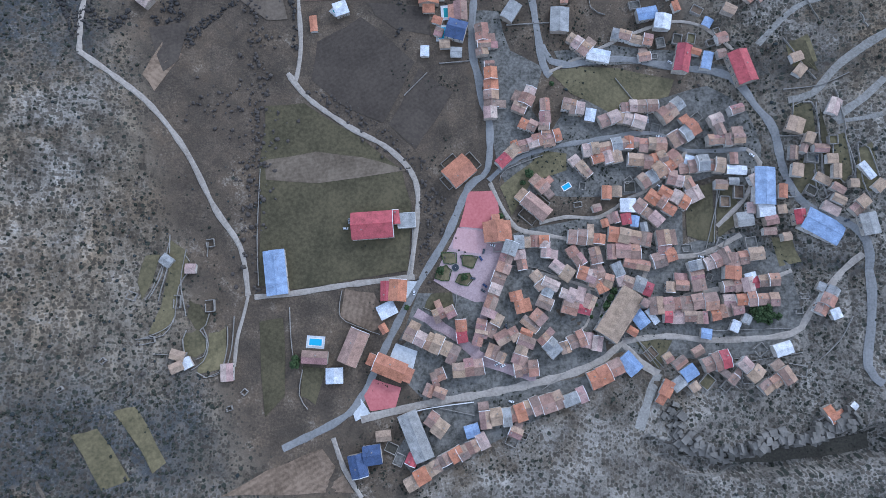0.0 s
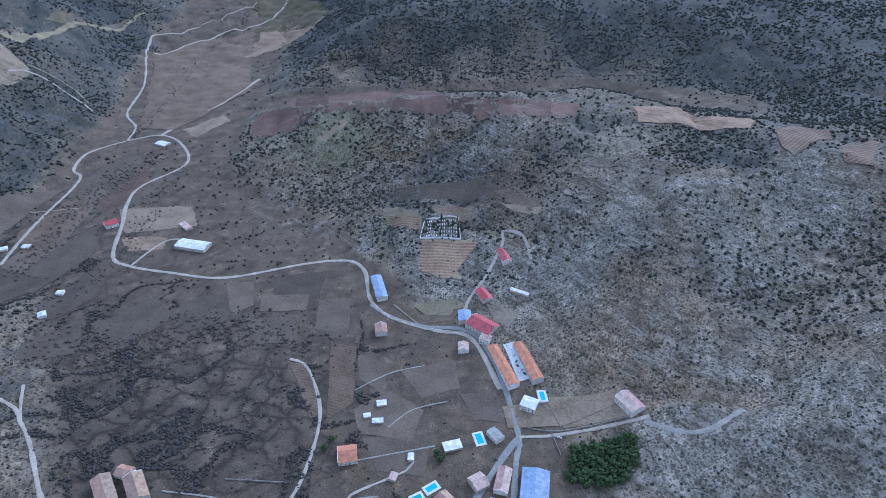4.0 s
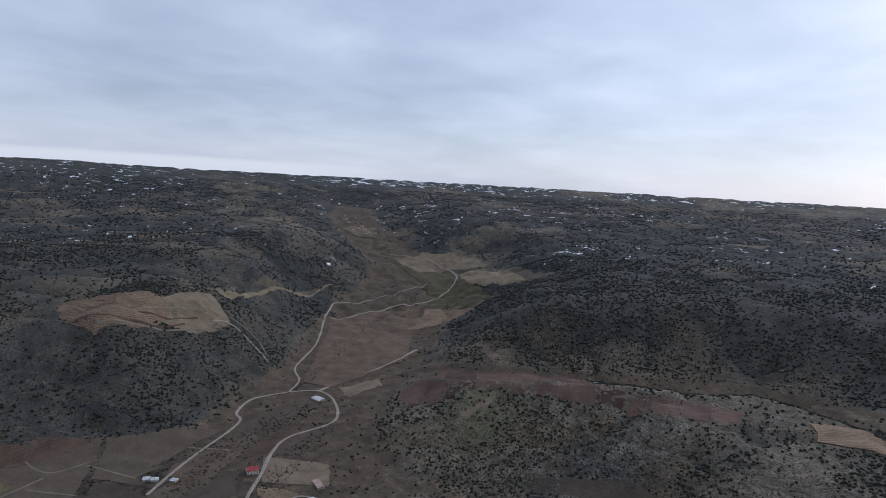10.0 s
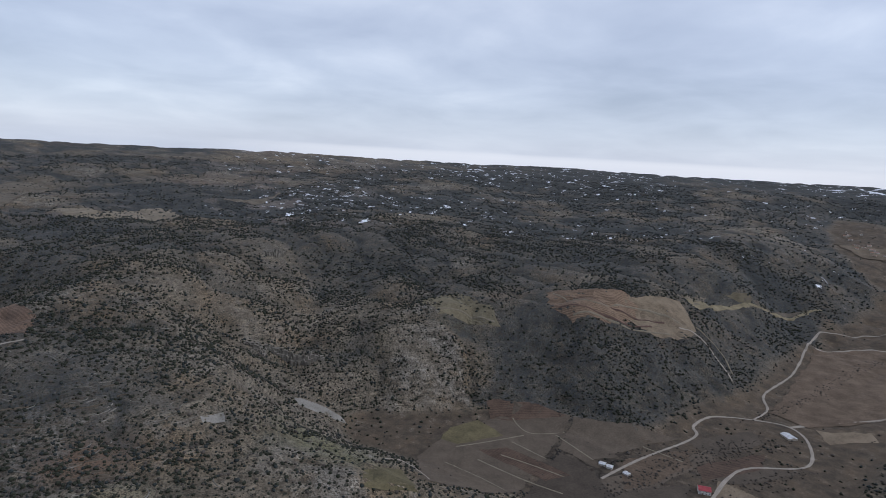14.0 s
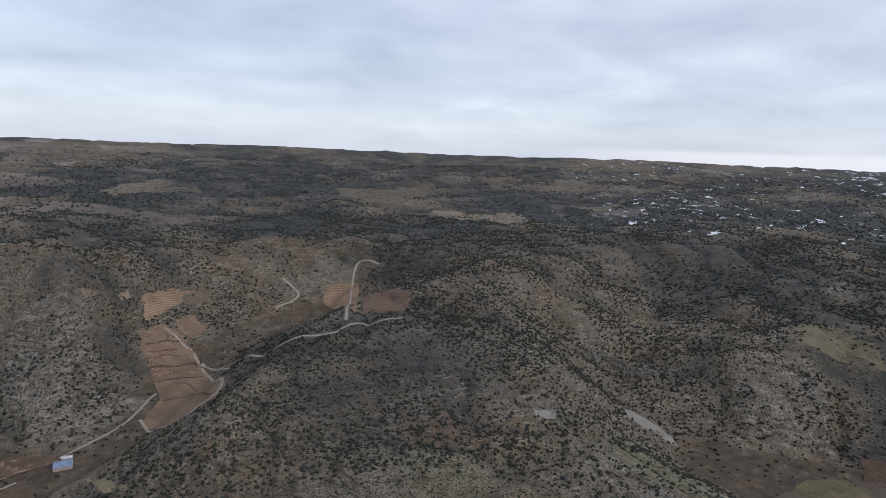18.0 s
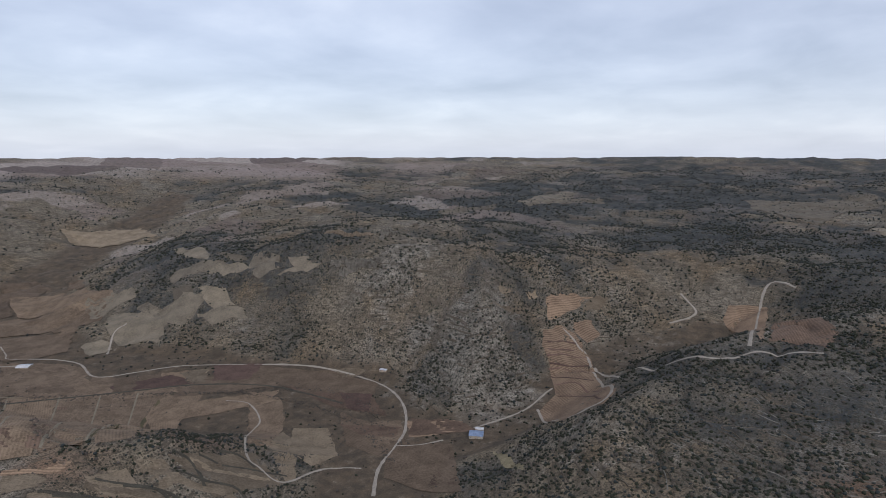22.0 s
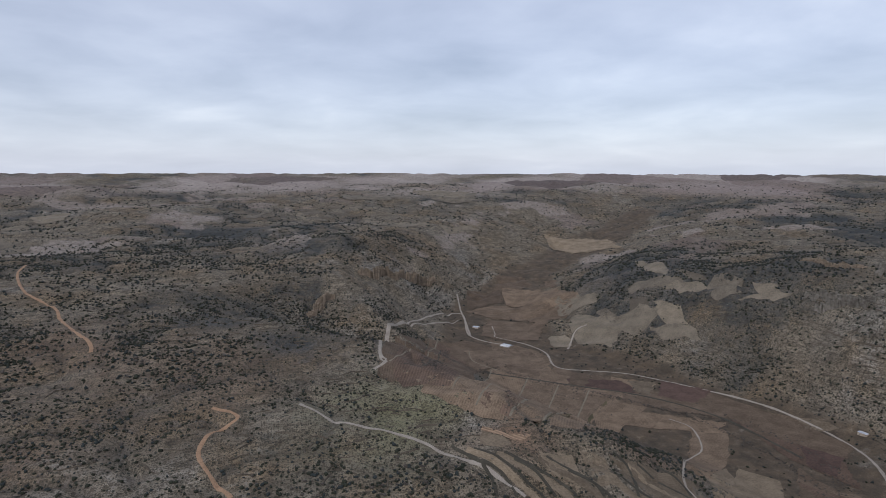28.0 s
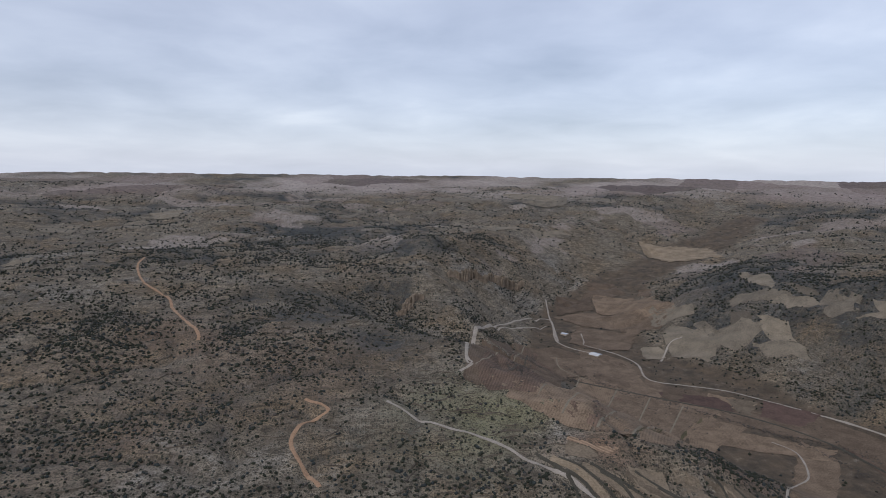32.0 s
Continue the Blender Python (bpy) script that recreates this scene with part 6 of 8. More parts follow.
def flat_house(x, y, l, w, turn, h, roof):
    """A house under a flat roof with a low parapet."""
    z, fall, m = site(x, y, l, w, turn)
    thing = tagged(new("flat_roofed_house"), f"flat-roofed house with {LOOKS[roof]} and low parapet", "house", "village buildings")
    thing.matrix_world = m
    part("wall", box_mesh("wall", l, w, h + 1.5, M_WALL, -1.5), M_WALL, thing)
    part("roof_deck", box_mesh("roof_deck", l - 0.6, w - 0.6, 0.15, ROOFS[roof], h), ROOFS[roof], thing)
    for sx, sy, px, py in ((l, 0.3, 0, w / 2 - 0.15), (l, 0.3, 0, 0.15 - w / 2), (0.3, w - 0.6, l / 2 - 0.15, 0), (0.3, w - 0.6, 0.15 - l / 2, 0)):
        part("parapet", box_mesh("parapet", sx, sy, 0.55, M_PALE, h), M_PALE, thing, pose(px, py, 0))
    openings(thing, l, w, h, random.Random(int(x)), 0.0)
    return thing


def terrace_row(x, y, l, w, turn, h, roof):
    """A row of alike new houses under one long roof, with a dormer and a chimney each."""
    thing = house(x, y, l, w, turn, h, roof, name="terraced_row")
    rise = w / 2 * 0.42
    dorm = box_mesh("dormer", 1.6, 1.8, 1.3, M_PALE)
    count = max(3, int(l / 6))
    for i in range(count):
        px = (i + 0.5) / count * l - l / 2
        c = part("chimney", CHIMNEY, M_STONE, thing, pose(px + 1.6, 0.6, h + rise * 0.85))
        part("chimney_cap", CAP, M_STONE, c)
        for side in (-1, 1):
            part("dormer", dorm, M_PALE, thing, pose(px, side * w * 0.24, h + rise * 0.4))
    return thing


def church(x, y, l, w, turn, h, roof):
    """The long tiled church with its apse end and low bell tower."""
    thing = house(x, y, l, w, turn, h, roof, name="church")
    part("tower", box_mesh("tower", 5.5, 5.5, h + 7, M_STONE, -1.5), M_STONE, thing, pose(-l / 2 + 3.2, w / 2 + 1.0, 0))
    bm = bmesh.new()
    bmesh.ops.create_cone(bm, segments=4, radius1=4.3, radius2=0.1, depth=1.8, cap_ends=True)
    me = bpy.data.meshes.new("tower_roof")
    bm.to_mesh(me)
    bm.free()
    part("tower_roof", me, ROOFS["TILE"], thing, pose(-l / 2 + 3.2, w / 2 + 1.0, h + 6.3, 0, 0, 45))
    for i in range(4):
        part("buttress", box_mesh("buttress", 0.9, 1.0, h * 0.8, M_STONE, -1.0), M_STONE, thing, pose((i + 0.5) / 4 * l - l / 2, -w / 2 - 0.4, 0))
    return thing


def garden_wall(pts, tall=1.5, thick=0.5, mat=None, label="low dry-stone garden wall"):
    """A stone wall along a line, in straight runs that follow the ground."""
    v, f = [], []
    line = smooth_line(pts, 5.0)
    for i, q in enumerate(line):
        t = (line[min(i + 1, len(line) - 1)] - line[max(i - 1, 0)]).normalized()
        z = float(level(q.x, q.y))
        top = z + tall * (1 + 0.1 * math.sin(i * 2.3 + q.x))
        for s, zz in ((-0.5, z - 0.6), (-0.4, top), (0.4, top), (0.5, z - 0.6)):
            v.append((q.x - t.y * thick * s, q.y + t.x * thick * s, zz))
        if i:
            b = (i - 1) * 4
            f += [(b + k, b + k + 1, b + k + 5, b + k + 4) for k in range(3)]
    f += [(0, 1, 2, 3), tuple(len(v) - 1 - k for k in range(4))]
    return tagged(new("garden_wall", mesh_from("garden_wall", v, f, mat or M_STONE)), label, "wall", "garden walls")




def row_house(x, y, l, w, turn, h, roof, rng):
    """One old house of a row: party walls, two roof slopes of unequal fall, chimney and a few openings to the street."""
    z, fall, m = site(x, y, l, w, turn)
    h += min(fall, 3.0) * 0.6
    thing = new("house")
    thing.matrix_world = m
    tagged(thing, f"{'tall' if h > 6.5 else 'low'} old row house with {LOOKS[roof]}", "house", "village buildings")
    rise = w / 2 * rng.uniform(0.30, 0.42)
    v, f = gable_walls(l - 0.06, w, h, rise - 0.02)
    part("wall", mesh_from("wall", v, f, M_WALL), M_WALL, thing)
    for side in (-1, 1):
        part("roof_slope", slope_mesh(l, w, h, rise, side, ROOFS[roof], over=0.3, sag=rng.uniform(0, 0.22)), ROOFS[roof], thing)
    part("roof_ridge", box_mesh("roof_ridge", l + 0.2, 0.4, 0.16, ROOFS[roof], h + rise + 0.12), ROOFS[roof], thing)
    c = part("chimney", CHIMNEY, M_STONE, thing, pose(rng.uniform(-0.3, 0.3) * l, rng.choice((-1, 1)) * w * 0.18, h + rise * 0.55))
    part("chimney_cap", CAP, M_STONE, c)
    if rng.random() < 0.5:
        end, run = rng.choice((-1, 1)), math.hypot(w / 2, rise) + 0.3
        for side in (-1, 1):
            part("verge", box_mesh("verge", 0.4, run, 0.24, M_PALE), M_PALE, thing, pose(end * (l / 2 - 0.1), side * w / 4, h + rise / 2 + 0.18, -side * math.degrees(math.atan2(rise, w / 2)), 0, 0))
    side = rng.choice((-1, 1))
    for k in (-0.24, 0.24):
        win = part("window", WINDOW, M_GLASS, thing, pose(k * l, side * (w / 2 + 0.02), h - 2.3, 0, 0, 90 * side))
        part("window_frame", SURROUND, M_FRAME, win, pose(-0.02, 0, 0))
    part("door", DOOR, M_DOOR, thing, pose(0.1 * l, side * (w / 2 + 0.03), max(0.0, min(fall, 3.0) * 0.6 - 0.1), 0, 0, 90 * side))
    return thing


def row(pts, deep, h):
    """Old houses built wall to wall along a line, each with its own width, depth, height and roof."""
    rng = random.Random(int(pts[0][0] * 7 + pts[0][1] * 13))
    for (x0, y0), (x1, y1) in zip(pts, pts[1:]):
        run = math.hypot(x1 - x0, y1 - y0) + 4.0
        turn = math.degrees(math.atan2(y1 - y0, x1 - x0))
        cuts = [0.0]
        while cuts[-1] < run - 4.5:
            cuts.append(cuts[-1] + rng.uniform(5.2, 10.5))
        k = run / cuts[-1] if len(cuts) > 1 else 1.0
        ux, uy = (x1 - x0) / (run - 4.0), (y1 - y0) / (run - 4.0)
        for a, b in zip(cuts, cuts[1:]):
            mid, l = (a + b) / 2 * k - 2.0, (b - a) * k
            off, w = rng.uniform(-1.3, 1.3), deep * rng.uniform(0.88, 1.38)
            cx, cy = x0 + ux * mid - uy * off, y0 + uy * mid + ux * off
            roof = rng.choices(("TILE", "TAN_TILE", "ORANGE_TILE", "PINK", "RED_METAL", "GREY"), (60, 9, 12, 14, 3, 4))[0]
            if rng.random() < 0.22 and w > l * 0.9:
                row_house(cx, cy, w, l, turn + 90 + rng.uniform(-4, 4), h * rng.uniform(0.85, 1.15), roof, rng)
            else:
                row_house(cx, cy, l, w, turn + rng.uniform(-3, 3), h * rng.uniform(0.78, 1.2), roof, rng)
            if rng.random() < 0.12:
                yard_x, yard_y = cx - uy * (w / 2 + 3.2), cy + ux * (w / 2 + 3.2)
                if not FOOT[cells(yard_x, yard_y, l - 1, 5, turn)].any():
                    z, fall, m = site(yard_x, yard_y, l, 6, turn)
                    shed_ob = tagged(new("lean_to"), "low tiled lean-to behind an old row house", "shed", "village buildings")
                    shed_ob.matrix_world = m
                    part("wall", box_mesh("wall", l - 0.4, 5.4, 2.6 + fall, M_WALL), M_WALL, shed_ob)
                    part("roof_slope", box_mesh("roof_slope", l, 6.2, 0.2, ROOFS[roof]), ROOFS[roof], shed_ob, pose(0, 0, 3.0 + fall, -9, 0, 0))


# ---- buildings: x, y, length, width, turn, eaves height, roof ----
house(-60.5, 89.4, 32.7, 21.0, 4, 7, "RED_METAL")
house(-43.5, 96.1, 8.0, 11.1, 8, 5, "RED_METAL")
flat_house(-33.7, 93.9, 14.3, 12.2, 4, 4, "GREY")
shed(-135.8, 51.9, 35.0, 16.1, -82, 6, "BLUE_METAL")
house(8.1, 133.8, 21.9, 17.9, 41, 6, "ORANGE_TILE")
house(38.0, 84.8, 17.2, 10.8, -84, 7, "ORANGE_TILE")
house(-49.1, 37.5, 15.1, 7.5, -89, 5, "RED_METAL")
house(-39.8, 38.1, 16.6, 13.3, -93, 6, "ORANGE_TILE")
shed(-48.2, 22.9, 13.9, 10.6, 27, 3, "WHITE")
house(-73.4, -5.8, 27.3, 14.9, -112, 6, "TILE")
shed(-87.9, -27.5, 11.6, 12.6, -88, 3, "WHITE")
house(-103.2, -13.6, 19.6, 9.3, -3, 5, "TILE")
house(-45.0, -21.0, 24.3, 14.4, -22, 8, "ORANGE_TILE")
shed(-24.8, -71.8, 36.7, 14.3, -67, 6, "GREY")
shed(17.6, -67.7, 10.5, 8.9, 16, 5, "BLUE_METAL")
house(50.3, -68.9, 9.7, 7.5, -23, 4, "TILE")
house(-67.6, -93.2, 12.2, 16.8, 14, 6, "SOLAR")
house(-57.2, -85.4, 13.1, 13.8, 9, 6, "SOLAR")
house(-27.5, -88.9, 8.4, 8.1, 66, 4, "RED_METAL")
church(131.0, 19.4, 40.5, 18.6, -124, 10, "TAN_TILE")
shed(145.5, 18.6, 19.2, 9.7, -53, 5, "BLUE_METAL")
shed(157.3, 18.2, 12.5, 4.3, -55, 4, "WHITE")
shed(232.4, 46.6, 7.9, 9.4, 14, 5, "WHITE")
shed(197.5, 4.9, 7.7, 7.3, -8, 4, "BLUE_METAL")
shed(218.9, 10.6, 6.0, 8.4, -25, 4, "WHITE")
shed(138.2, -17.9, 16.0, 11.9, -49, 4, "BLUE_METAL")
house(165.5, -36.3, 8.4, 11.7, -29, 5, "ORANGE_TILE")
shed(174.1, -32.8, 8.1, 10.5, -52, 5, "GREY")
shed(182.8, -24.5, 9.5, 11.4, -57, 5, "BLUE_METAL")
house(214.3, -29.2, 5.7, 7.2, -42, 4, "TILE")
shed(249.8, -6.4, 13.1, 8.8, 18, 5, "WHITE")
shed(287.8, 19.7, 7.4, 6.7, -70, 4, "WHITE")
house(277.5, -55.5, 6.7, 6.1, 27, 4, "ORANGE_TILE")
shed(291.2, -46.5, 4.0, 4.0, 45, 3, "WHITE")
shed(114.8, 180.8, 10.4, 7.7, -101, 4, "WHITE")
shed(113.9, 153.0, 7.3, 6.2, -66, 5, "WHITE")
shed(193.1, 141.7, 9.8, 7.3, -16, 5, "WHITE")
shed(142.0, 105.5, 10.8, 11.9, -90, 5, "WHITE")
house(140.2, 94.6, 8.7, 7.6, -82, 5, "RED_METAL")
house(132.2, 96.0, 3.9, 8.7, 16, 5, "TILE")
shed(146.6, 92.8, 8.7, 5.9, -99, 5, "BLUE_METAL")
house(74.4, 121.2, 9.6, 8.8, 43, 5, "TILE")
house(69.1, 104.5, 23.2, 12.2, -41, 6, "TILE")
shed(226.8, 132.7, 15.2, 6.6, -4, 4, "WHITE")
shed(245.3, 118.7, 29.2, 15.0, -93, 7, "BLUE_METAL")
house(240.2, 122.6, 12.9, 8.2, -67, 5, "PINK")
shed(245.9, 100.5, 12.0, 10.6, 7, 5, "WHITE")
shed(230.7, 93.3, 12.4, 10.7, 7, 5, "GREY")
house(235.8, 102.1, 8.4, 6.2, -92, 4, "PINK")
shed(283.6, 85.5, 29.3, 16.9, -30, 7, "BLUE_METAL")
house(268.2, 93.5, 11.4, 8.1, -84, 6, "RED_METAL")
house(-73.7, 394.4, 18.1, 19.4, 9, 5, "ORANGE_TILE")
house(0.3, 328.7, 14.1, 16.9, -28, 5, "TILE")
house(20.0, 341.9, 19.0, 13.4, -50, 5, "TILE")
shed(27.0, 405.3, 17.8, 10.6, 15, 3, "WHITE")
shed(70.5, 417.1, 10.5, 15.4, 35, 5, "GREY")
house(49.6, 362.4, 14.0, 15.9, 30, 5, "PINK")
house(72.4, 364.1, 26.9, 12.7, -106, 5, "PINK")
shed(99.8, 351.8, 43.8, 24.9, -102, 7, "BLUE_METAL")
shed(63.1, 333.0, 18.2, 15.8, -30, 6, "BLUE_METAL")
shed(57.7, 318.6, 20.4, 13.9, -28, 6, "WHITE")
house(46.5, 308.7, 21.0, 13.5, -31, 5, "RED_METAL")
house(-17.0, 292.7, 29.3, 16.3, -90, 6, "ORANGE_TILE")
shed(51.6, 271.1, 10.8, 16.8, -32, 6, "GREY")
house(9.6, 271.7, 16.6, 10.4, -88, 5, "TILE")
house(6.1, 254.7, 15.8, 16.3, -16, 6, "SOLAR")
shed(-20.0, 236.8, 9.0, 6.5, -90, 3, "WHITE")
shed(6.0, 236.0, 9.2, 7.9, -2, 3, "GREY")
shed(92.0, 263.8, 21.1, 14.7, -93, 5, "GREY")
shed(123.1, 232.0, 18.3, 10.1, -12, 5, "WHITE")
shed(164.4, 268.1, 16.3, 10.1, 10, 5, "BLUE_METAL")
shed(176.4, 260.3, 13.1, 12.6, -100, 5, "WHITE")
house(161.3, 231.1, 9.7, 7.1, 9, 4, "TILE")
house(190.5, 227.3, 23.5, 11.5, -102, 6, "RED_METAL")
shed(209.1, 224.2, 14.8, 7.5, -104, 4, "BLUE_METAL")
house(234.0, 215.7, 27.0, 15.5, -73, 7, "RED_METAL")
house(221.0, 242.3, 8.4, 8.4, 18, 4, "TILE")
shed(210.9, 256.7, 6.8, 7.9, -30, 3, "BLUE_METAL")
shed(229.8, 290.2, 12.6, 12.9, 14, 4, "GREY")
house(246.7, 280.6, 12.3, 13.2, -46, 4, "TILE")
house(134.6, 301.4, 12.9, 9.6, 32, 4, "TILE")
shed(183.0, 284.3, 6.4, 8.1, 17, 3, "GREY")
shed(96.4, 287.3, 15.7, 5.7, -88, 3, "TILE")
shed(87.1, 317.7, 11.3, 5.8, -90, 3, "TILE")
shed(107.1, 319.9, 9.5, 7.0, -74, 3, "TILE")
terrace_row(87.5, 513.1, 66.2, 12.7, -74, 6, "ORANGE_TILE")
terrace_row(115.6, 514.6, 61.6, 12.8, -76, 6, "ORANGE_TILE")
shed(109.8, 456.5, 16.3, 15.5, -27, 6, "WHITE")
house(208.5, 440.4, 25.7, 17.6, -64, 6, "PINK")
house(69.4, 577.0, 34.3, 24.7, -42, 6, "RED_METAL")
shed(48.7, 596.1, 15.5, 20.8, 0, 5, "BLUE_METAL")
house(-53.6, 580.5, 14.0, 16.7, 7, 6, "TILE")
house(44.9, 546.0, 12.0, 13.9, -2, 4, "PINK")
house(-284.6, 354.4, 32.7, 16.1, -55, 7, "TILE")
house(-257.6, 357.2, 31.0, 16.3, -57, 7, "TILE")
house(-275.7, 375.3, 14.4, 11.7, -15, 5, "TILE")
house(-241.6, 318.9, 8.9, 14.5, 28, 6, "PINK")
house(-257.3, 284.0, 10.5, 13.8, 52, 5, "PINK")
shed(-90.6, 274.4, 11.2, 11.4, 20, 5, "WHITE")
shed(-113.4, 261.7, 13.5, 5.4, -83, 3, "ORANGE_TILE")
shed(-45.3, 461.6, 10.0, 6.9, 9, 3, "WHITE")
shed(-59.2, 444.5, 7.1, 4.8, 13, 3, "WHITE")
shed(-47.8, 437.4, 11.1, 5.7, 3, 3, "WHITE")
shed(-470.1, 604.6, 8.7, 10.6, 32, 3, "WHITE")
shed(-28.8, 369.9, 8.5, 6.4, 72, 3, "PINK")
shed(-13.0, 392.0, 5.3, 7.8, -2, 3, "WHITE")
house(105.1, 687.4, 31.0, 12.1, -80, 5, "RED_METAL")
house(74.5, 627.6, 23.2, 13.6, -67, 5, "RED_METAL")
shed(-61.8, 667.8, 50.8, 14.1, -76, 5, "BLUE_METAL")
shed(-342.0, 774.6, 47.3, 22.3, -14, 5, "WHITE")
house(-488.0, 836.5, 18.1, 16.3, 40, 6, "RED_METAL")
shed(-581.4, 770.9, 10.0, 9.0, 1, 3, "WHITE")
shed(-474.9, 655.8, 8.5, 8.4, 6, 3, "WHITE")
shed(118.7, 622.2, 24.3, 5.0, -31, 2, "WHITE")
shed(-524.4, 1157.0, 25.4, 17.8, -26, 3, "WHITE")
shed(-372.6, 833.5, 25.6, 10.4, -46, 3, "PINK")
house(71.3, 553.3, 12.0, 10.8, -27, 6, "PINK")
shed(-622.7, 760.9, 10.4, 9.3, 27, 3, "WHITE")
shed(-610.1, 763.8, 10.3, 9.2, 27, 3, "WHITE")
shed(-849.1, -502.7, 24.2, 21.8, 116, 5, "BLUE_METAL")
shed(-990.0, -823.3, 15.7, 9.1, 103, 4, "WHITE")
shed(-871.5, -509.6, 14.2, 8.5, 114, 3, "WHITE")
shed(-540.2, -1703.1, 18.1, 16.3, 140, 3, "WHITE")
shed(-567.2, -1515.8, 27.6, 24.6, 127, 3, "WHITE")

# the far village up the valley
far_house(-1123.4, 3169.4, 32)
far_house(-1099.8, 2922.3, 35)
far_house(-1246.4, 3507.0, 53)
far_house(-1126.4, 2917.5, 124)
far_house(-1292.3, 3146.6, 49)
far_house(-1043.2, 2880.7, 124)
far_house(-1108.6, 2921.1, 68)
far_house(-1299.2, 3135.8, 97)
far_house(-1149.6, 2887.4, 24)
far_house(-1077.3, 2902.5, 158)
far_house(-1090.7, 2887.3, 14)
far_house(-1259.5, 3187.5, 127)
far_house(-1046.8, 2927.2, 53)
far_house(-1171.3, 2949.8, 16)
far_house(-1142.7, 2934.3, 179)
far_house(-1074.8, 3129.3, 148)
far_house(-1323.9, 3190.3, 113)
far_house(-1140.9, 2994.0, 109)
far_house(-1017.2, 2979.2, 24)
far_house(-1248.4, 3069.3, 91)
far_house(-968.1, 2910.3, 128)
far_house(-1185.3, 2940.1, 91)
far_house(-1306.4, 3137.2, 18)
far_house(-1065.1, 2850.3, 179)
far_house(-1254.9, 3072.4, 3)
far_house(-1142.2, 2986.4, 8)
shed(-221, 61, 9, 8, -35, 3, "GREY")
shed(-203, 55, 8, 7, 0, 3, "PINK")
shed(-207, -12, 11, 7, -15, 3, "TAN_TILE")
shed(-207, -21, 10, 7, 25, 3, "TAN_TILE")
shed(-200, -18, 8, 7, -60, 3, "WHITE")
shed(-170, -25, 13, 9, -85, 4, "PINK")
shed(274, 221, 9, 7, 20, 3, "TAN_TILE")
shed(276, 210, 10, 7, 50, 3, "TAN_TILE")
shed(296, 178, 13, 8, 65, 3, "PINK")
shed(270, 166, 12, 12, 70, 4, "TAN_TILE")
shed(292, 137, 8, 7, 0, 3, "TAN_TILE")
shed(269, 130, 10, 8, 80, 4, "TAN_TILE")
shed(286, 122, 6, 12, 60, 3, "TAN_TILE")
shed(290, 99, 13, 7, -30, 3, "PINK")
shed(306, 98, 9, 8, 40, 3, "TILE")
shed(310, 103, 8, 8, 40, 3, "TAN_TILE")
shed(313, 86, 12, 16, 10, 4, "GREY")
shed(313, 126, 5, 14, 35, 3, "WHITE")
shed(320, 114, 9, 7, 45, 3, "TAN_TILE")
shed(305, 117, 6, 6, 0, 3, "TAN_TILE")
# the old rows of the village core: line, depth, eaves height
row([(33.2, 224.7), (33.7, 179.7)], 9, 6)
row([(57.6, 184.6), (66.2, 202.4)], 9, 5.5)
row([(76.9, 192.5), (77.9, 157.2)], 8, 6)
row([(40.5, 140.4), (53.3, 152.6), (69.8, 158.2), (88.0, 162.9)], 9, 6)
row([(59.6, 174.8), (68.7, 170.1)], 9, 6)
row([(94.2, 189.1), (107.9, 186.6)], 9, 6)
row([(123.9, 174.6), (135.9, 179.4), (156.6, 173.2)], 10, 6)
row([(141.8, 186.8), (167.5, 187.7)], 8, 5.5)
row([(172.4, 179.4), (187.3, 190.5)], 10, 6)
row([(180.3, 158.0), (197.8, 168.7)], 10, 6)
row([(213.1, 176.9), (218.3, 164.0)], 8, 6)
row([(208.1, 156.4), (231.7, 157.9)], 8, 6)
row([(225.1, 180.4), (231.7, 182.6)], 7, 5)
row([(109.4, 151.5), (143.1, 156.6), (172.9, 155.2)], 9, 6)
row([(116.5, 142.2), (136.5, 146.9)], 8, 5.5)
row([(145.2, 142.1), (160.4, 141.1), (172.3, 144.8)], 9, 6)
row([(154.0, 124.2), (169.8, 134.4), (182.9, 144.7)], 10, 6.5)
row([(185.1, 136.2), (203.8, 139.1), (216.0, 136.5)], 10, 6.5)
row([(175.9, 127.6), (189.9, 124.3), (196.9, 111.3)], 9, 6)
row([(159.1, 113.8), (177.2, 101.5)], 9, 6)
row([(169.3, 118.0), (187.4, 106.1)], 8, 5.5)
row([(150.0, 107.1), (166.3, 92.5)], 8, 5.5)
row([(100.4, 144.3), (111.7, 131.2)], 7, 5)
row([(53.1, 76.4), (77.0, 76.4)], 8, 5)
row([(76.1, 74.6), (75.0, 65.6)], 7, 5)
row([(49.4, 74.4), (43.0, 57.4), (35.7, 37.1), (29.4, 19.7)], 9, 6)
row([(54.7, 67.4), (56.3, 55.8)], 7, 5)
row([(95.6, 80.7), (120.3, 78.0)], 9, 6)
row([(96.2, 70.8), (102.9, 59.3)], 9, 6)
row([(113.9, 70.0), (116.8, 54.8)], 9, 6)
row([(82.6, 59.2), (94.7, 50.4)], 9, 6)
row([(127.6, 83.4), (156.6, 78.0)], 9, 6)
row([(126.2, 69.1), (148.2, 69.1)], 9, 6)
row([(139.0, 60.2), (154.7, 56.6)], 8, 6)
row([(125.2, 44.3), (112.2, 47.8), (101.8, 51.3)], 9, 6)
row([(80.4, 44.2), (72.1, 26.6)], 10, 6.5)
row([(88.2, 36.3), (110.7, 27.6)], 8, 6)
row([(89.7, 25.9), (107.0, 21.5)], 8, 6)
row([(137.6, 46.0), (155.6, 38.1)], 9, 6)
row([(66.6, 50.4), (73.5, 42.4)], 9, 6)
row([(52.4, 35.5), (55.7, 22.4)], 7, 5)
row([(167.5, 83.4), (169.4, 68.2)], 10, 6)
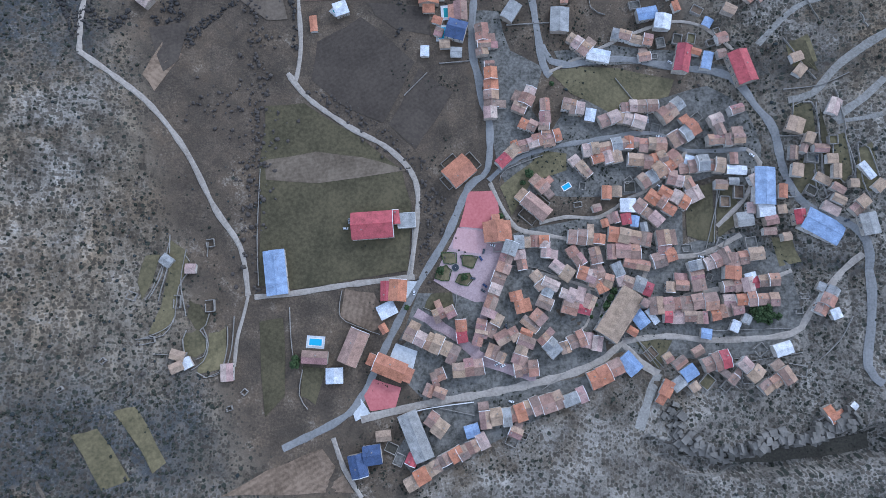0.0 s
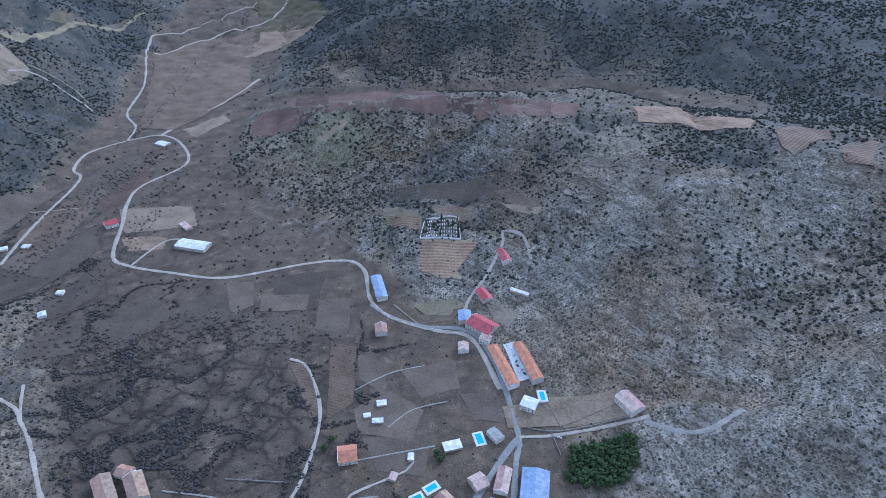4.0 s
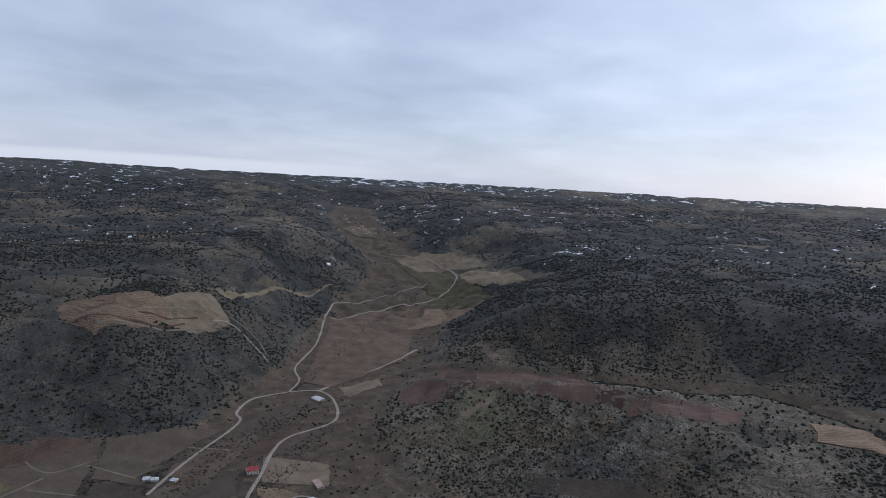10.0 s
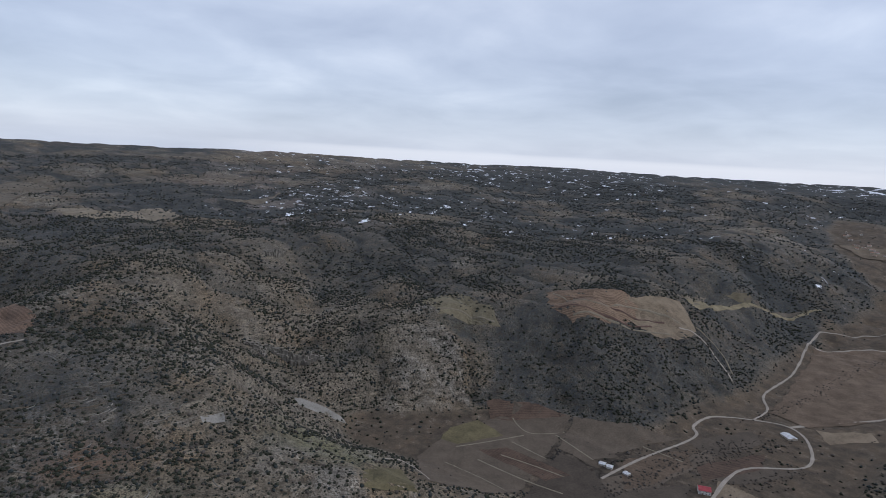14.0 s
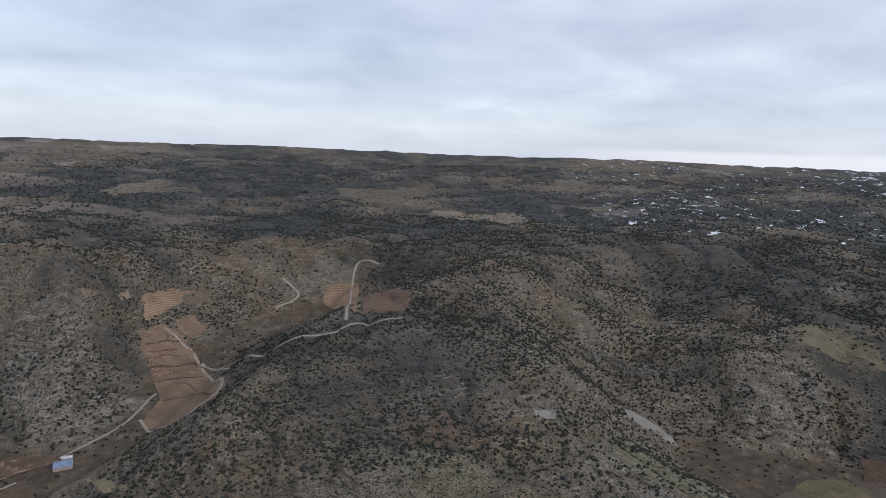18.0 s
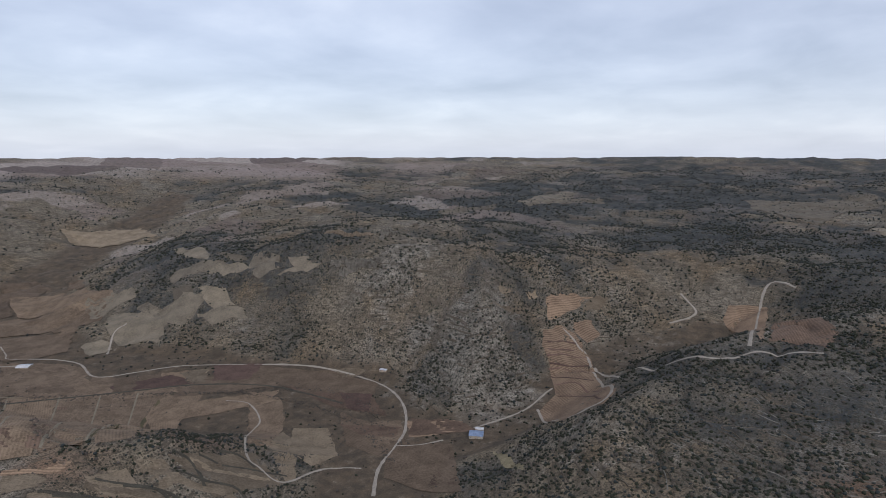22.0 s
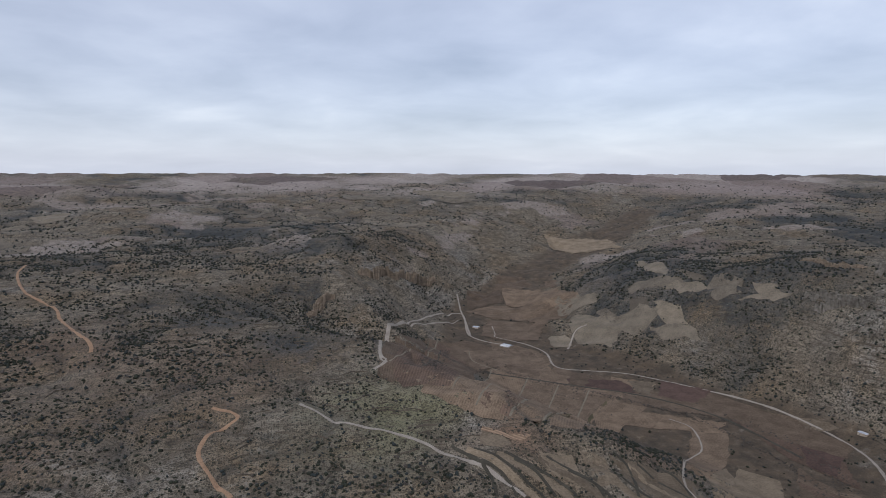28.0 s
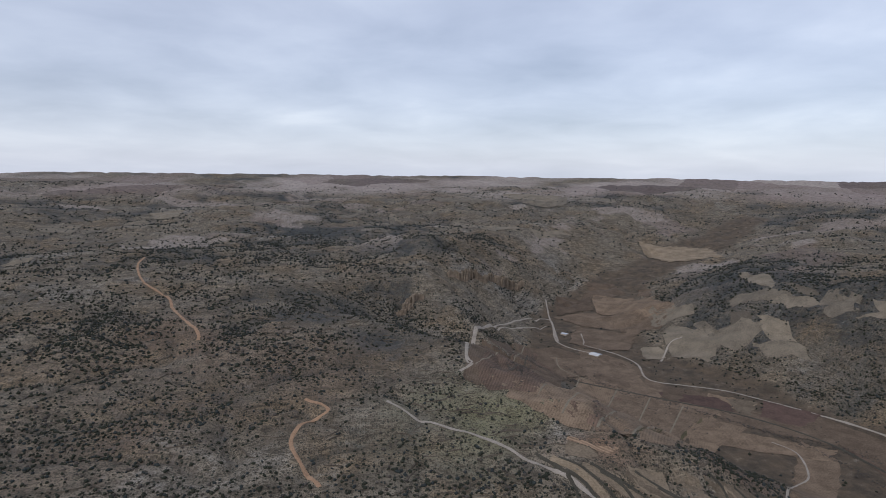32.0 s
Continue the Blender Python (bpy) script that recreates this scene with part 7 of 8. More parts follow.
row([(175.4, 65.5), (161.1, 61.1)], 9, 6)
row([(190.9, 59.3), (194.9, 39.9)], 9, 6)
row([(201.1, 58.4), (217.8, 65.1)], 9, 6)
row([(221.0, 65.0), (219.1, 48.3)], 9, 6)
row([(226.5, 63.1), (240.9, 65.4)], 9, 6)
row([(212.9, 40.6), (231.5, 43.8), (249.6, 46.0)], 9, 6)
row([(170.8, 41.7), (183.8, 40.8)], 8, 5.5)
row([(156.5, 25.0), (180.9, 27.6), (204.8, 30.6)], 10, 6.5)
row([(213.0, 30.6), (248.5, 31.5)], 9, 6)
row([(203.8, 19.9), (223.3, 23.6)], 8, 5)
row([(167.7, 18.1), (196.9, 17.3)], 8, 5.5)
row([(278.5, 21.0), (287.4, 37.7)], 9, 5)
row([(-31.5, 5.8), (-11.5, -3.6), (5.0, -11.3)], 11, 6)
row([(8.5, 13.6), (10.2, -0.2)], 9, 6)
row([(4.9, -23.1), (24.7, -20.6)], 11, 6)
row([(25.9, 13.6), (22.3, -2.7)], 8, 6)
row([(31.0, 4.2), (37.3, 18.0)], 8, 5.5)
row([(38.8, -1.0), (51.0, 5.9)], 9, 5.5)
row([(30.9, -8.7), (41.1, -12.9)], 9, 6)
row([(60.4, 5.9), (53.1, -16.3)], 10, 6)
row([(51.3, -22.6), (65.9, -20.5)], 9, 6)
row([(62.3, 10.2), (70.3, 19.7)], 11, 6)
row([(71.6, 0.8), (81.7, -9.4)], 9, 6)
row([(87.0, -5.2), (102.7, 0.8), (115.5, -1.7)], 9, 6)
row([(108.4, -29.6), (130.2, -20.4)], 10, 6)
row([(88.4, -46.4), (102.2, -41.4)], 9, 5)
row([(25.3, -58.9), (44.8, -56.3), (64.4, -50.5), (84.1, -43.0)], 10, 6)
row([(-30.4, -106.2), (-10.3, -94.1), (8.6, -83.5), (26.8, -73.7)], 9, 5.5)
row([(-14.7, -59.1), (-3.6, -66.5)], 9, 5.5)
row([(-16.5, -37.5), (-4.5, -41.6)], 8, 5.5)
row([(195.5, -19.3), (211.0, -14.2)], 10, 6)
row([(221.8, -15.8), (231.6, -25.6)], 10, 6)
row([(234.8, -36.2), (251.9, -23.8)], 9, 5)
row([(100.7, 247.6), (114.3, 236.7)], 9, 5.5)
row([(137.3, 251.7), (165.6, 244.3)], 8, 5)
row([(115.0, 53.1), (120.7, 39.0)], 9, 6)
row([(130.3, 57.6), (135.9, 44.3)], 8, 5.5)
row([(26.0, 257.4), (28.6, 234.5)], 9, 6)
row([(-11.4, -29.1), (-4.5, -26.6)], 8, 5.5)
row([(-9.8, 17.9), (2.4, 23.2)], 9, 6)
add_wings()
infill()


M_WATER, _t, _b = material("pool_water", 0.08)
_b.inputs["Base Color"].default_value = (0.05, 0.32, 0.48, 1)
M_TEAL, _t, _b = material("teal_pool_cover", 0.35)
_b.inputs["Base Color"].default_value = (0.03, 0.24, 0.25, 1)


def pool(x, y, l, w, turn, mat, label="swimming pool with blue water and pale rim"):
    """A sunken pool: raised pale rim of four strips, floor slab and water."""
    z, fall, m = site(x, y, l + 3, w + 3, turn)
    thing = tagged(new("swimming_pool"), label, "pool", "swimming pools")
    thing.matrix_world = m
    z = fall + 0.1
    part("deck", box_mesh("deck", l + 4.5, w + 4.5, z + 0.8, M_CONC, -0.8), M_CONC, thing)
    part("water", box_mesh("water", l, w, 0.12, mat, z + 0.02), mat, thing)
    for sx, sy, px, py in ((l + 1.2, 0.6, 0, w / 2 + 0.3), (l + 1.2, 0.6, 0, -w / 2 - 0.3), (0.6, w, l / 2 + 0.3, 0), (0.6, w, -l / 2 - 0.3, 0)):
        part("rim", box_mesh("rim", sx, sy, 0.22, M_PALE, z, 0.04), M_PALE, thing, pose(px, py, 0))
    return thing



pool(-103.8, -2.0, 9.8, 5.1, -4, M_WATER)
pool(-6.7, 349.0, 8.8, 4.7, 28, M_TEAL)
pool(6.5, 359.1, 11.0, 5.8, 33, M_WATER)
pool(54.4, 415.5, 12.9, 6.6, -77, M_WATER)
pool(41.4, 294.0, 8.7, 6.1, 18, M_WATER)
pool(-1.1, 292.0, 7.5, 4.0, -85, M_WATER)
pool(-1.1, 272.6, 8.7, 6.7, -86, M_TEAL)
pool(-5.2, 254.2, 10.2, 6.5, -89, M_WATER)
pool(-95.1, 275.0, 5.1, 3.8, 47, M_TEAL)
pool(125.0, 466.9, 12.2, 5.4, -87, M_WATER)
pool(94.5, 122.0, 6.6, 3.8, 31, M_WATER)
garden_wall([(-84, 39), (-85, 18), (-68, 9), (-54, 4)])
garden_wall([(-113, -23), (-115, -42), (-108, -53)])
garden_wall([(-125, 25), (-123, 1), (-120, -17)])
garden_wall([(89, -25), (71, -38)])
garden_wall([(-20, 25), (2, 18), (6, 36)])
garden_wall([(-29, 88), (-30, 54), (-32, 50)])
garden_wall([(-150, 42), (-153, 81), (-153, 137)])
garden_wall([(285, 183), (286, 156), (287, 117), (290, 107)])
garden_wall([(214, 123), (211, 99), (209, 76)])
garden_wall([(258, 159), (271, 158), (286, 159)])
garden_wall([(302, 159), (305, 128), (308, 114)])
garden_wall([(138, 10), (145, 1), (161, -21)])
garden_wall([(41, 127), (46, 136), (76, 148)])
garden_wall([(47, 58), (69, 56), (87, 49)])
garden_wall([(20, -57), (-15, -50)])
garden_wall([(-221, 76), (-225, 48), (-232, 31)])
garden_wall([(-191, 9), (-186, -4), (-189, -17), (-197, -23)])
garden_wall([(-168, 18), (-169, -8), (-174, -25), (-188, -29)])
garden_wall([(-208, 71), (-210, 44), (-204, 18)])
garden_wall([(-238, 0), (-219, 3), (-212, 18)])
garden_wall([(-71, 336), (-44, 325), (-28, 328)])
garden_wall([(-38, 328), (5, 330), (32, 336)])
garden_wall([(-8, 227), (17, 229)])
garden_wall([(127, 424), (132, 395)])
garden_wall([(128, 464), (138, 426)])
garden_wall([(-71, 339), (-69, 288)])
garden_wall([(48, 261), (84, 263)])
garden_wall([(119, 301), (119, 277), (131, 270)])
garden_wall([(137, 214), (152, 193)])
garden_wall([(-37, 199), (-18, 219)])
garden_wall([(-185, 346), (-136, 341)])
garden_wall([(-183, 369), (-122, 365)])
garden_wall([(219, 429), (141, 422), (101, 430)])
garden_wall([(270, 185), (268, 161)])
garden_wall([(309, 147), (311, 118), (315, 105)])
garden_wall([(271, 149), (281, 139), (282, 117)])
garden_wall([(299, 191), (303, 159)])
garden_wall([(264, 196), (289, 197), (309, 205)])
garden_wall([(-30, -55), (-11, -51), (19, -47)], 2.2, 0.6, M_PALE, "whitewashed wall along the gravel street")


def ruin(x, y, l, w, turn, tall):
    """A roofless stone pen: four broken walls with a gap for the gate."""
    z, fall, m = site(x, y, l, w, turn)
    thing = tagged(new("stone_pen"), "roofless ruined dry-stone pen on the slope", "ruin", "stone pens")
    thing.matrix_world = m
    rng = random.Random(int(x * 7 + y))
    for k, (px, py, ln, a) in enumerate(((0, w / 2, l, 0), (0, -w / 2, l, 180), (l / 2, 0, w, 90), (-l / 2, -w * 0.15, w * 0.7, 270))):
        n = 5
        v, f = [], []
        for i in range(n + 1):
            u = (i / n - 0.5) * ln
            top = tall * rng.uniform(0.55, 1.1) + fall * 0.4
            v += [(u, -0.3, -1.2), (u, -0.25, top), (u, 0.25, top), (u, 0.3, -1.2)]
            if i:
                b = (i - 1) * 4
                f += [(b + j, b + j + 1, b + j + 5, b + j + 4) for j in range(3)]
        f += [(0, 1, 2, 3), (4 * n + 3, 4 * n + 2, 4 * n + 1, 4 * n)]
        part("broken_wall", mesh_from("broken_wall", v, f, M_STONE), M_STONE, thing, pose(px, py, 0, 0, 0, a))
    return thing



ruin(-282, -36, 4.2, 2.6, 34, 2.2)
ruin(-258, -16, 4.3, 3.5, 49, 2.5)
ruin(-157, -40, 4.2, 3.7, 50, 2.5)
ruin(-167, -52, 4.1, 3.2, 17, 2.7)
ruin(140, 4, 8.7, 5.5, 17, 2.2)
ruin(183, 186, 9.5, 6.5, 86, 2.1)
ruin(200, 178, 8.4, 6.7, 38, 2.1)
ruin(168, 170, 8.3, 7.0, 73, 2.0)
ruin(224, 162, 6.5, 5.1, 74, 1.9)
ruin(265, 112, 6.1, 4.3, 3, 2.6)
ruin(290, 107, 4.8, 3.9, 41, 2.8)
ruin(107, 122, 6.3, 4.7, 81, 2.8)
ruin(103, 107, 6.3, 4.0, 8, 2.1)
ruin(144, 127, 6.3, 4.1, 37, 2.1)
ruin(199, 65, 7.6, 5.5, 15, 1.7)
ruin(188, 72, 7.1, 5.6, 5, 2.1)
ruin(214, 76, 7.4, 5.7, 70, 2.7)
ruin(204, 49, 5.0, 4.4, 64, 1.9)
ruin(270, 33, 6.0, 3.6, 0, 1.7)
ruin(265, 22, 5.2, 4.1, 4, 2.7)
ruin(236, -7, 8.4, 7.5, 37, 2.3)
ruin(221, -16, 7.0, 4.6, 5, 2.8)
ruin(201, -16, 6.5, 4.5, 46, 2.8)
ruin(-190, 76, 6, 6, 10, 2.5)
ruin(-244, 33, 7, 6, -20, 2)
ruin(-211, 29, 5, 10, 0, 3)
ruin(-187, 26, 7, 9, 5, 3)
ruin(-230, -1, 11, 4.5, 12, 2.5)
ruin(226, -25, 10, 14, 0, 3)
ruin(241, -31, 9, 9, -40, 3)
ruin(259, -22, 14, 8, -10, 2.5)


def car_mesh(name, l, w, z0, z1, front, back, inset, mat):
    """A rounded car body or cabin: a box drawn in at the top."""
    v = []
    for z, k, dx0, dx1 in ((z0, 0.0, 0, 0), ((z0 + z1) / 2, 0.0, 0.05, 0.05), (z1, inset, front, back)):
        v += [(-l / 2 + dx1, -w / 2 + k, z), (l / 2 - dx0, -w / 2 + k, z), (l / 2 - dx0, w / 2 - k, z), (-l / 2 + dx1, w / 2 - k, z)]
    f = [(3, 2, 1, 0), (8, 9, 10, 11)]
    for b in (0, 4):
        f += [(b + i, b + (i + 1) % 4, b + 4 + (i + 1) % 4, b + 4 + i) for i in range(4)]
    return mesh_from(name, v, f, mat)


def car(colour, word):
    m, t, b = material(word + "_car_paint", 0.3)
    b.inputs["Base Color"].default_value = (*colour, 1)
    thing = tagged(new("car"), f"{word} parked car on the street", "car", "parked cars")
    part("body", car_mesh("body", 4.2, 1.75, 0.35, 0.95, 0.12, 0.1, 0.06, m), m, thing)
    cab = part("cabin", car_mesh("cabin", 2.5, 1.6, 0.95, 1.45, 0.55, 0.4, 0.16, M_GLASS), M_GLASS, thing, pose(-0.25, 0, 0))
    part("car_roof", box_mesh("car_roof", 1.5, 1.28, 0.05, m, 1.45), m, cab)
    for sx in (-1.3, 1.3):
        for sy in (-0.8, 0.8):
            bm = bmesh.new()
            bmesh.ops.create_cone(bm, segments=12, radius1=0.33, radius2=0.33, depth=0.22, cap_ends=True)
            me = bpy.data.meshes.new("wheel")
            bm.to_mesh(me)
            bm.free()
            part("wheel", me, M_TYRE, thing, pose(sx, sy, 0.33, 90, 0, 0))
    return thing


M_TYRE = two_scale("black_tyre", (0.015, 0.015, 0.015), (0.03, 0.03, 0.03), 3.0, 0.3)
CARS = [car((0.62, 0.62, 0.62), "white"), car((0.06, 0.065, 0.075), "dark grey"), car((0.03, 0.05, 0.13), "dark blue"), car((0.30, 0.30, 0.31), "silver")]
PARKED = [0, 0, 0, 0]


def park(kind, x, y, turn):
    m = pose(x, y, float(level(x, y)) + 0.5, 0, 0, turn)
    if PARKED[kind]:
        copy_thing(CARS[kind], m)
    else:
        CARS[kind].matrix_world = m
    PARKED[kind] += 1



park(0, 34.7, 74.0, -10)
park(1, 27.5, 69.4, -100)
park(2, 25.2, 63.6, -60)
park(1, 18.9, 47.8, -10)
park(2, 28.2, 42.1, -40)
park(1, 26.8, 38.1, -40)
park(0, 47.6, -46.5, -10)
park(0, 37.2, -18.6, 25)
park(0, 41.5, -19.9, 25)
park(1, 52.3, -22.8, 20)
park(0, 170.2, 163.3, -20)
park(3, 172.5, 163.3, -20)
park(0, 168.5, 122.1, -30)
park(2, 140.7, 41.3, -10)
park(3, 143.3, 40.8, 0)
park(1, 146.4, 41.3, -10)
park(0, 31.7, 89.0, -100)
park(0, -27.3, 36.7, -90)
park(1, 44.6, 10.3, -80)
park(0, -34.8, 34.0, -10)
park(3, 31.2, 85.4, -100)
park(0, 198.7, 65.0, -10)
park(0, 161.9, 181.6, -90)
park(3, 162.2, 177.2, -90)
park(0, 134.2, 414.3, -10)
park(0, 182.2, 226.4, -30)
park(0, 100.9, 526.2, -120)
park(3, 95.7, 515.1, -120)
park(1, 103.3, 517.8, -120)
park(0, 108.3, 505.3, -120)
park(1, 68.6, 389.9, -50)
park(0, 99.9, 536.2, -60)
park(1, 104.0, 511.4, -60)
park(0, 105.6, 501.8, -60)
park(3, 101.7, 527.7, -60)
park(1, 110.2, 499.5, -60)
park(0, 95.9, 541.5, -60)
park(3, 220.9, 27.0, -90)
park(0, -82.4, 87.7, 0)
park(3, -79.8, 93.7, -80)
park(1, 283.3, 138.6, -80)
park(0, 239.3, 144.8, -30)
park(1, 300.2, 89.5, 20)
field([(-6, 68), (6, 68), (6, 60), (-4, 60)], M_GREEN, "hedged garden bed on the square", "garden_bed", 0.7, 4.0)
garden_wall([(-6, 68), (6, 68), (6, 60), (-4, 60), (-6, 68)], 1.1, 0.9, M_PINE, "clipped dark hedge round a garden bed")
field([(10, 66), (23, 65), (19, 56), (11, 58)], M_GREEN, "hedged garden bed on the square", "garden_bed", 0.7, 4.0)
garden_wall([(10, 66), (23, 65), (19, 56), (11, 58), (10, 66)], 1.1, 0.9, M_PINE, "clipped dark hedge round a garden bed")
field([(-9, 56), (-2, 58), (2, 54), (0, 46), (-11, 48)], M_GREEN, "hedged garden bed on the square", "garden_bed", 0.7, 4.0)
garden_wall([(-9, 56), (-2, 58), (2, 54), (0, 46), (-11, 48), (-9, 56)], 1.1, 0.9, M_PINE, "clipped dark hedge round a garden bed")
field([(8, 51), (16, 52), (19, 47), (15, 42), (5, 45)], M_GREEN, "hedged garden bed on the square", "garden_bed", 0.7, 4.0)
garden_wall([(8, 51), (16, 52), (19, 47), (15, 42), (5, 45), (8, 51)], 1.1, 0.9, M_PINE, "clipped dark hedge round a garden bed")


def fountain(x, y):
    """A round basin with a rim and a central pillar."""
    thing = tagged(new("fountain"), "round stone fountain in the garden of the square", "fountain")
    thing.matrix_world = pose(x, y, float(level(x, y)) + 0.3)
    for name, r, h, mat, segs in (("basin", 3.4, 0.6, M_STONE, 20), ("water", 2.9, 0.64, M_GLASS, 20), ("pillar", 0.4, 1.8, M_STONE, 10)):
        bm = bmesh.new()
        bmesh.ops.create_cone(bm, segments=segs, radius1=r, radius2=r * 0.96, depth=h, cap_ends=True, matrix=Matrix.Translation((0, 0, h / 2)))
        me = bpy.data.meshes.new(name)
        bm.to_mesh(me)
        bm.free()
        part(name, me, mat, thing)
    return thing


fountain(5.1, 56.4)
garden_wall([(-8, 749), (-1, 788)], 2.4, 0.7, M_PALE, "whitewashed cemetery wall")
garden_wall([(-1, 788), (48, 784)], 2.4, 0.7, M_PALE, "whitewashed cemetery wall")
garden_wall([(48, 784), (49, 734)], 2.4, 0.7, M_PALE, "whitewashed cemetery wall")
garden_wall([(49, 734), (-8, 749)], 2.4, 0.7, M_PALE, "whitewashed cemetery wall")
garden_wall([(-221, 82), (-220, 67)])
garden_wall([(-224, 58), (-230, 39), (-234, 30)])
garden_wall([(-220, 58), (-224, 37), (-225, 29)])
garden_wall([(-209, 67), (-205, 61)])
garden_wall([(-206, 51), (-211, 41), (-212, 24), (-213, 13), (-223, 5), (-236, 0)])
garden_wall([(-192, 77), (-192, 65)])
garden_wall([(-187, 20), (-189, 11), (-193, 7)])
garden_wall([(-193, 7), (-188, 1), (-187, -6), (-189, -13), (-194, -15)])
garden_wall([(-203, 7), (-205, 0), (-203, -10)])
garden_wall([(-173, 10), (-172, -4), (-174, -19), (-177, -25)])
garden_wall([(-177, -25), (-186, -29), (-193, -25)])
garden_wall([(-224, -11), (-212, -12)])
garden_wall([(268, 181), (282, 184), (286, 159), (275, 159)])
garden_wall([(266, 238), (276, 221), (287, 202)])
garden_wall([(287, 152), (286, 130)])
garden_wall([(294, 153), (294, 129), (300, 118)])
garden_wall([(302, 154), (307, 127), (304, 117)])
garden_wall([(309, 144), (310, 149), (316, 143), (321, 121)])
garden_wall([(281, 130), (283, 108)])
garden_wall([(216, 121), (203, 72)])
garden_wall([(147, -1), (165, -21)])
garden_wall([(197, 7), (258, 9)])
garden_wall([(227, -16), (264, -9)])
garden_wall([(274, -15), (290, 1), (300, 18)])


def tomb_row(x0, y0, x1, y1, n):
    """Graves in a row: a slab with a headstone each."""
    for i in range(n):
        x, y = x0 + (x1 - x0) * (i + 0.5) / n, y0 + (y1 - y0) * (i + 0.5) / n
        thing = tagged(new("grave"), "pale stone grave slab with upright headstone", "grave", "graves")
        thing.matrix_world = pose(x, y, float(level(x, y)), 0, 0, (i * 37) % 5)
        part("slab", box_mesh("slab", 1.3, 2.3, 0.9, M_PALE if i % 3 else M_STONE, -0.4, 0.05), M_PALE, thing)
        part("headstone", box_mesh("headstone", 1.0, 0.25, 1.7, M_PALE, -0.2, 0.05), M_PALE, thing, pose(0, 1.2, 0))



tomb_row(-3.8, 752.9, 45.5, 740.8, 14)
tomb_row(-2.6, 760.0, 45.4, 749.7, 14)
tomb_row(-1.5, 767.1, 45.3, 758.6, 14)
tomb_row(-0.3, 774.3, 45.2, 767.5, 14)
tomb_row(0.9, 781.4, 45.1, 776.3, 14)


# ---- trees ----
M_BARK = two_scale("grey_bark", (0.05, 0.042, 0.035), (0.13, 0.11, 0.09), 1.5, 0.2, relief=0.6)
GOLD = (1 + 5 ** 0.5) / 2
ICO_V = np.array([(s * a, t * b, 0) for a, b in ((1, GOLD),) for s in (-1, 1) for t in (-1, 1)] + [(0, s, t * GOLD) for s in (-1, 1) for t in (-1, 1)] + [(t * GOLD, 0, s) for s in (-1, 1) for t in (-1, 1)]) / math.hypot(1, GOLD)


def ico_faces():
    """Triangles of the icosahedron: all corner triples one edge apart, wound outwards."""
    edge = min(np.linalg.norm(ICO_V[0] - ICO_V[k]) for k in range(1, 12)) * 1.01
    out = []
    for a in range(12):
        for b in range(a + 1, 12):
            for c in range(b + 1, 12):
                p, q, r = ICO_V[a], ICO_V[b], ICO_V[c]
                if max(np.linalg.norm(p - q), np.linalg.norm(q - r), np.linalg.norm(p - r)) < edge:
                    out.append((a, b, c) if np.dot(np.cross(q - p, r - p), p) > 0 else (a, c, b))
    return np.array(out)


ICO_F = ico_faces()


OCT_V = np.array([(1, 0, 0), (0, 1, 0), (-1, 0, 0), (0, -1, 0), (0, 0, 1), (0, 0, -1)], float)
OCT_F = np.array([(0, 1, 4), (1, 2, 4), (2, 3, 4), (3, 0, 4), (1, 0, 5), (2, 1, 5), (3, 2, 5), (0, 3, 5)])


def clumps(name, centres, radii, mat, squash=0.8, seed=0, jitter=0.28, coarse=False):
    """Many ragged foliage clumps in one mesh."""
    rng = np.random.default_rng(seed)
    n = len(centres)
    corner, tri = (OCT_V, OCT_F) if coarse else (ICO_V, ICO_F)
    k = len(corner)
    a = rng.uniform(0, 6.283, n)
    v = np.repeat(corner[None], n, 0) * (1 + rng.uniform(-jitter, jitter, (n, k, 1)))
    c, s = np.cos(a)[:, None], np.sin(a)[:, None]
    v = np.stack([v[:, :, 0] * c - v[:, :, 1] * s, v[:, :, 0] * s + v[:, :, 1] * c, v[:, :, 2] * squash], -1)
    v = v * np.asarray(radii)[:, None, None] * rng.uniform(0.8, 1.2, (n, 1, 3)) + np.asarray(centres)[:, None]
    f = (tri[None] + (np.arange(n) * k)[:, None, None]).reshape(-1, 3)
    me = bpy.data.meshes.new(name)
    me.vertices.add(n * k)
    me.vertices.foreach_set("co", v.astype(np.float32).ravel())
    me.loops.add(f.size)
    me.loops.foreach_set("vertex_index", f.astype(np.int32).ravel())
    me.polygons.add(len(f))
    me.polygons.foreach_set("loop_start", np.arange(0, f.size, 3, dtype=np.int32))
    me.update(calc_edges=True)
    me.materials.append(mat)
    return me


def trunk_mesh(tall, r):
    bm = bmesh.new()
    bmesh.ops.create_cone(bm, segments=7, radius1=r, radius2=r * 0.35, depth=tall, matrix=Matrix.Translation((0, 0, tall / 2)))
    for k in range(4):
        a = k * 1.7
        m = Matrix.Translation((0, 0, tall * (0.45 + 0.1 * k))) @ Matrix.Rotation(a, 4, "Z") @ Matrix.Rotation(radians(55), 4, "Y") @ Matrix.Translation((0, 0, tall * 0.14))
        bmesh.ops.create_cone(bm, segments=5, radius1=r * 0.35, radius2=r * 0.1, depth=tall * 0.28, matrix=m)
    me = bpy.data.meshes.new("trunk")
    bm.to_mesh(me)
    bm.free()
    return me


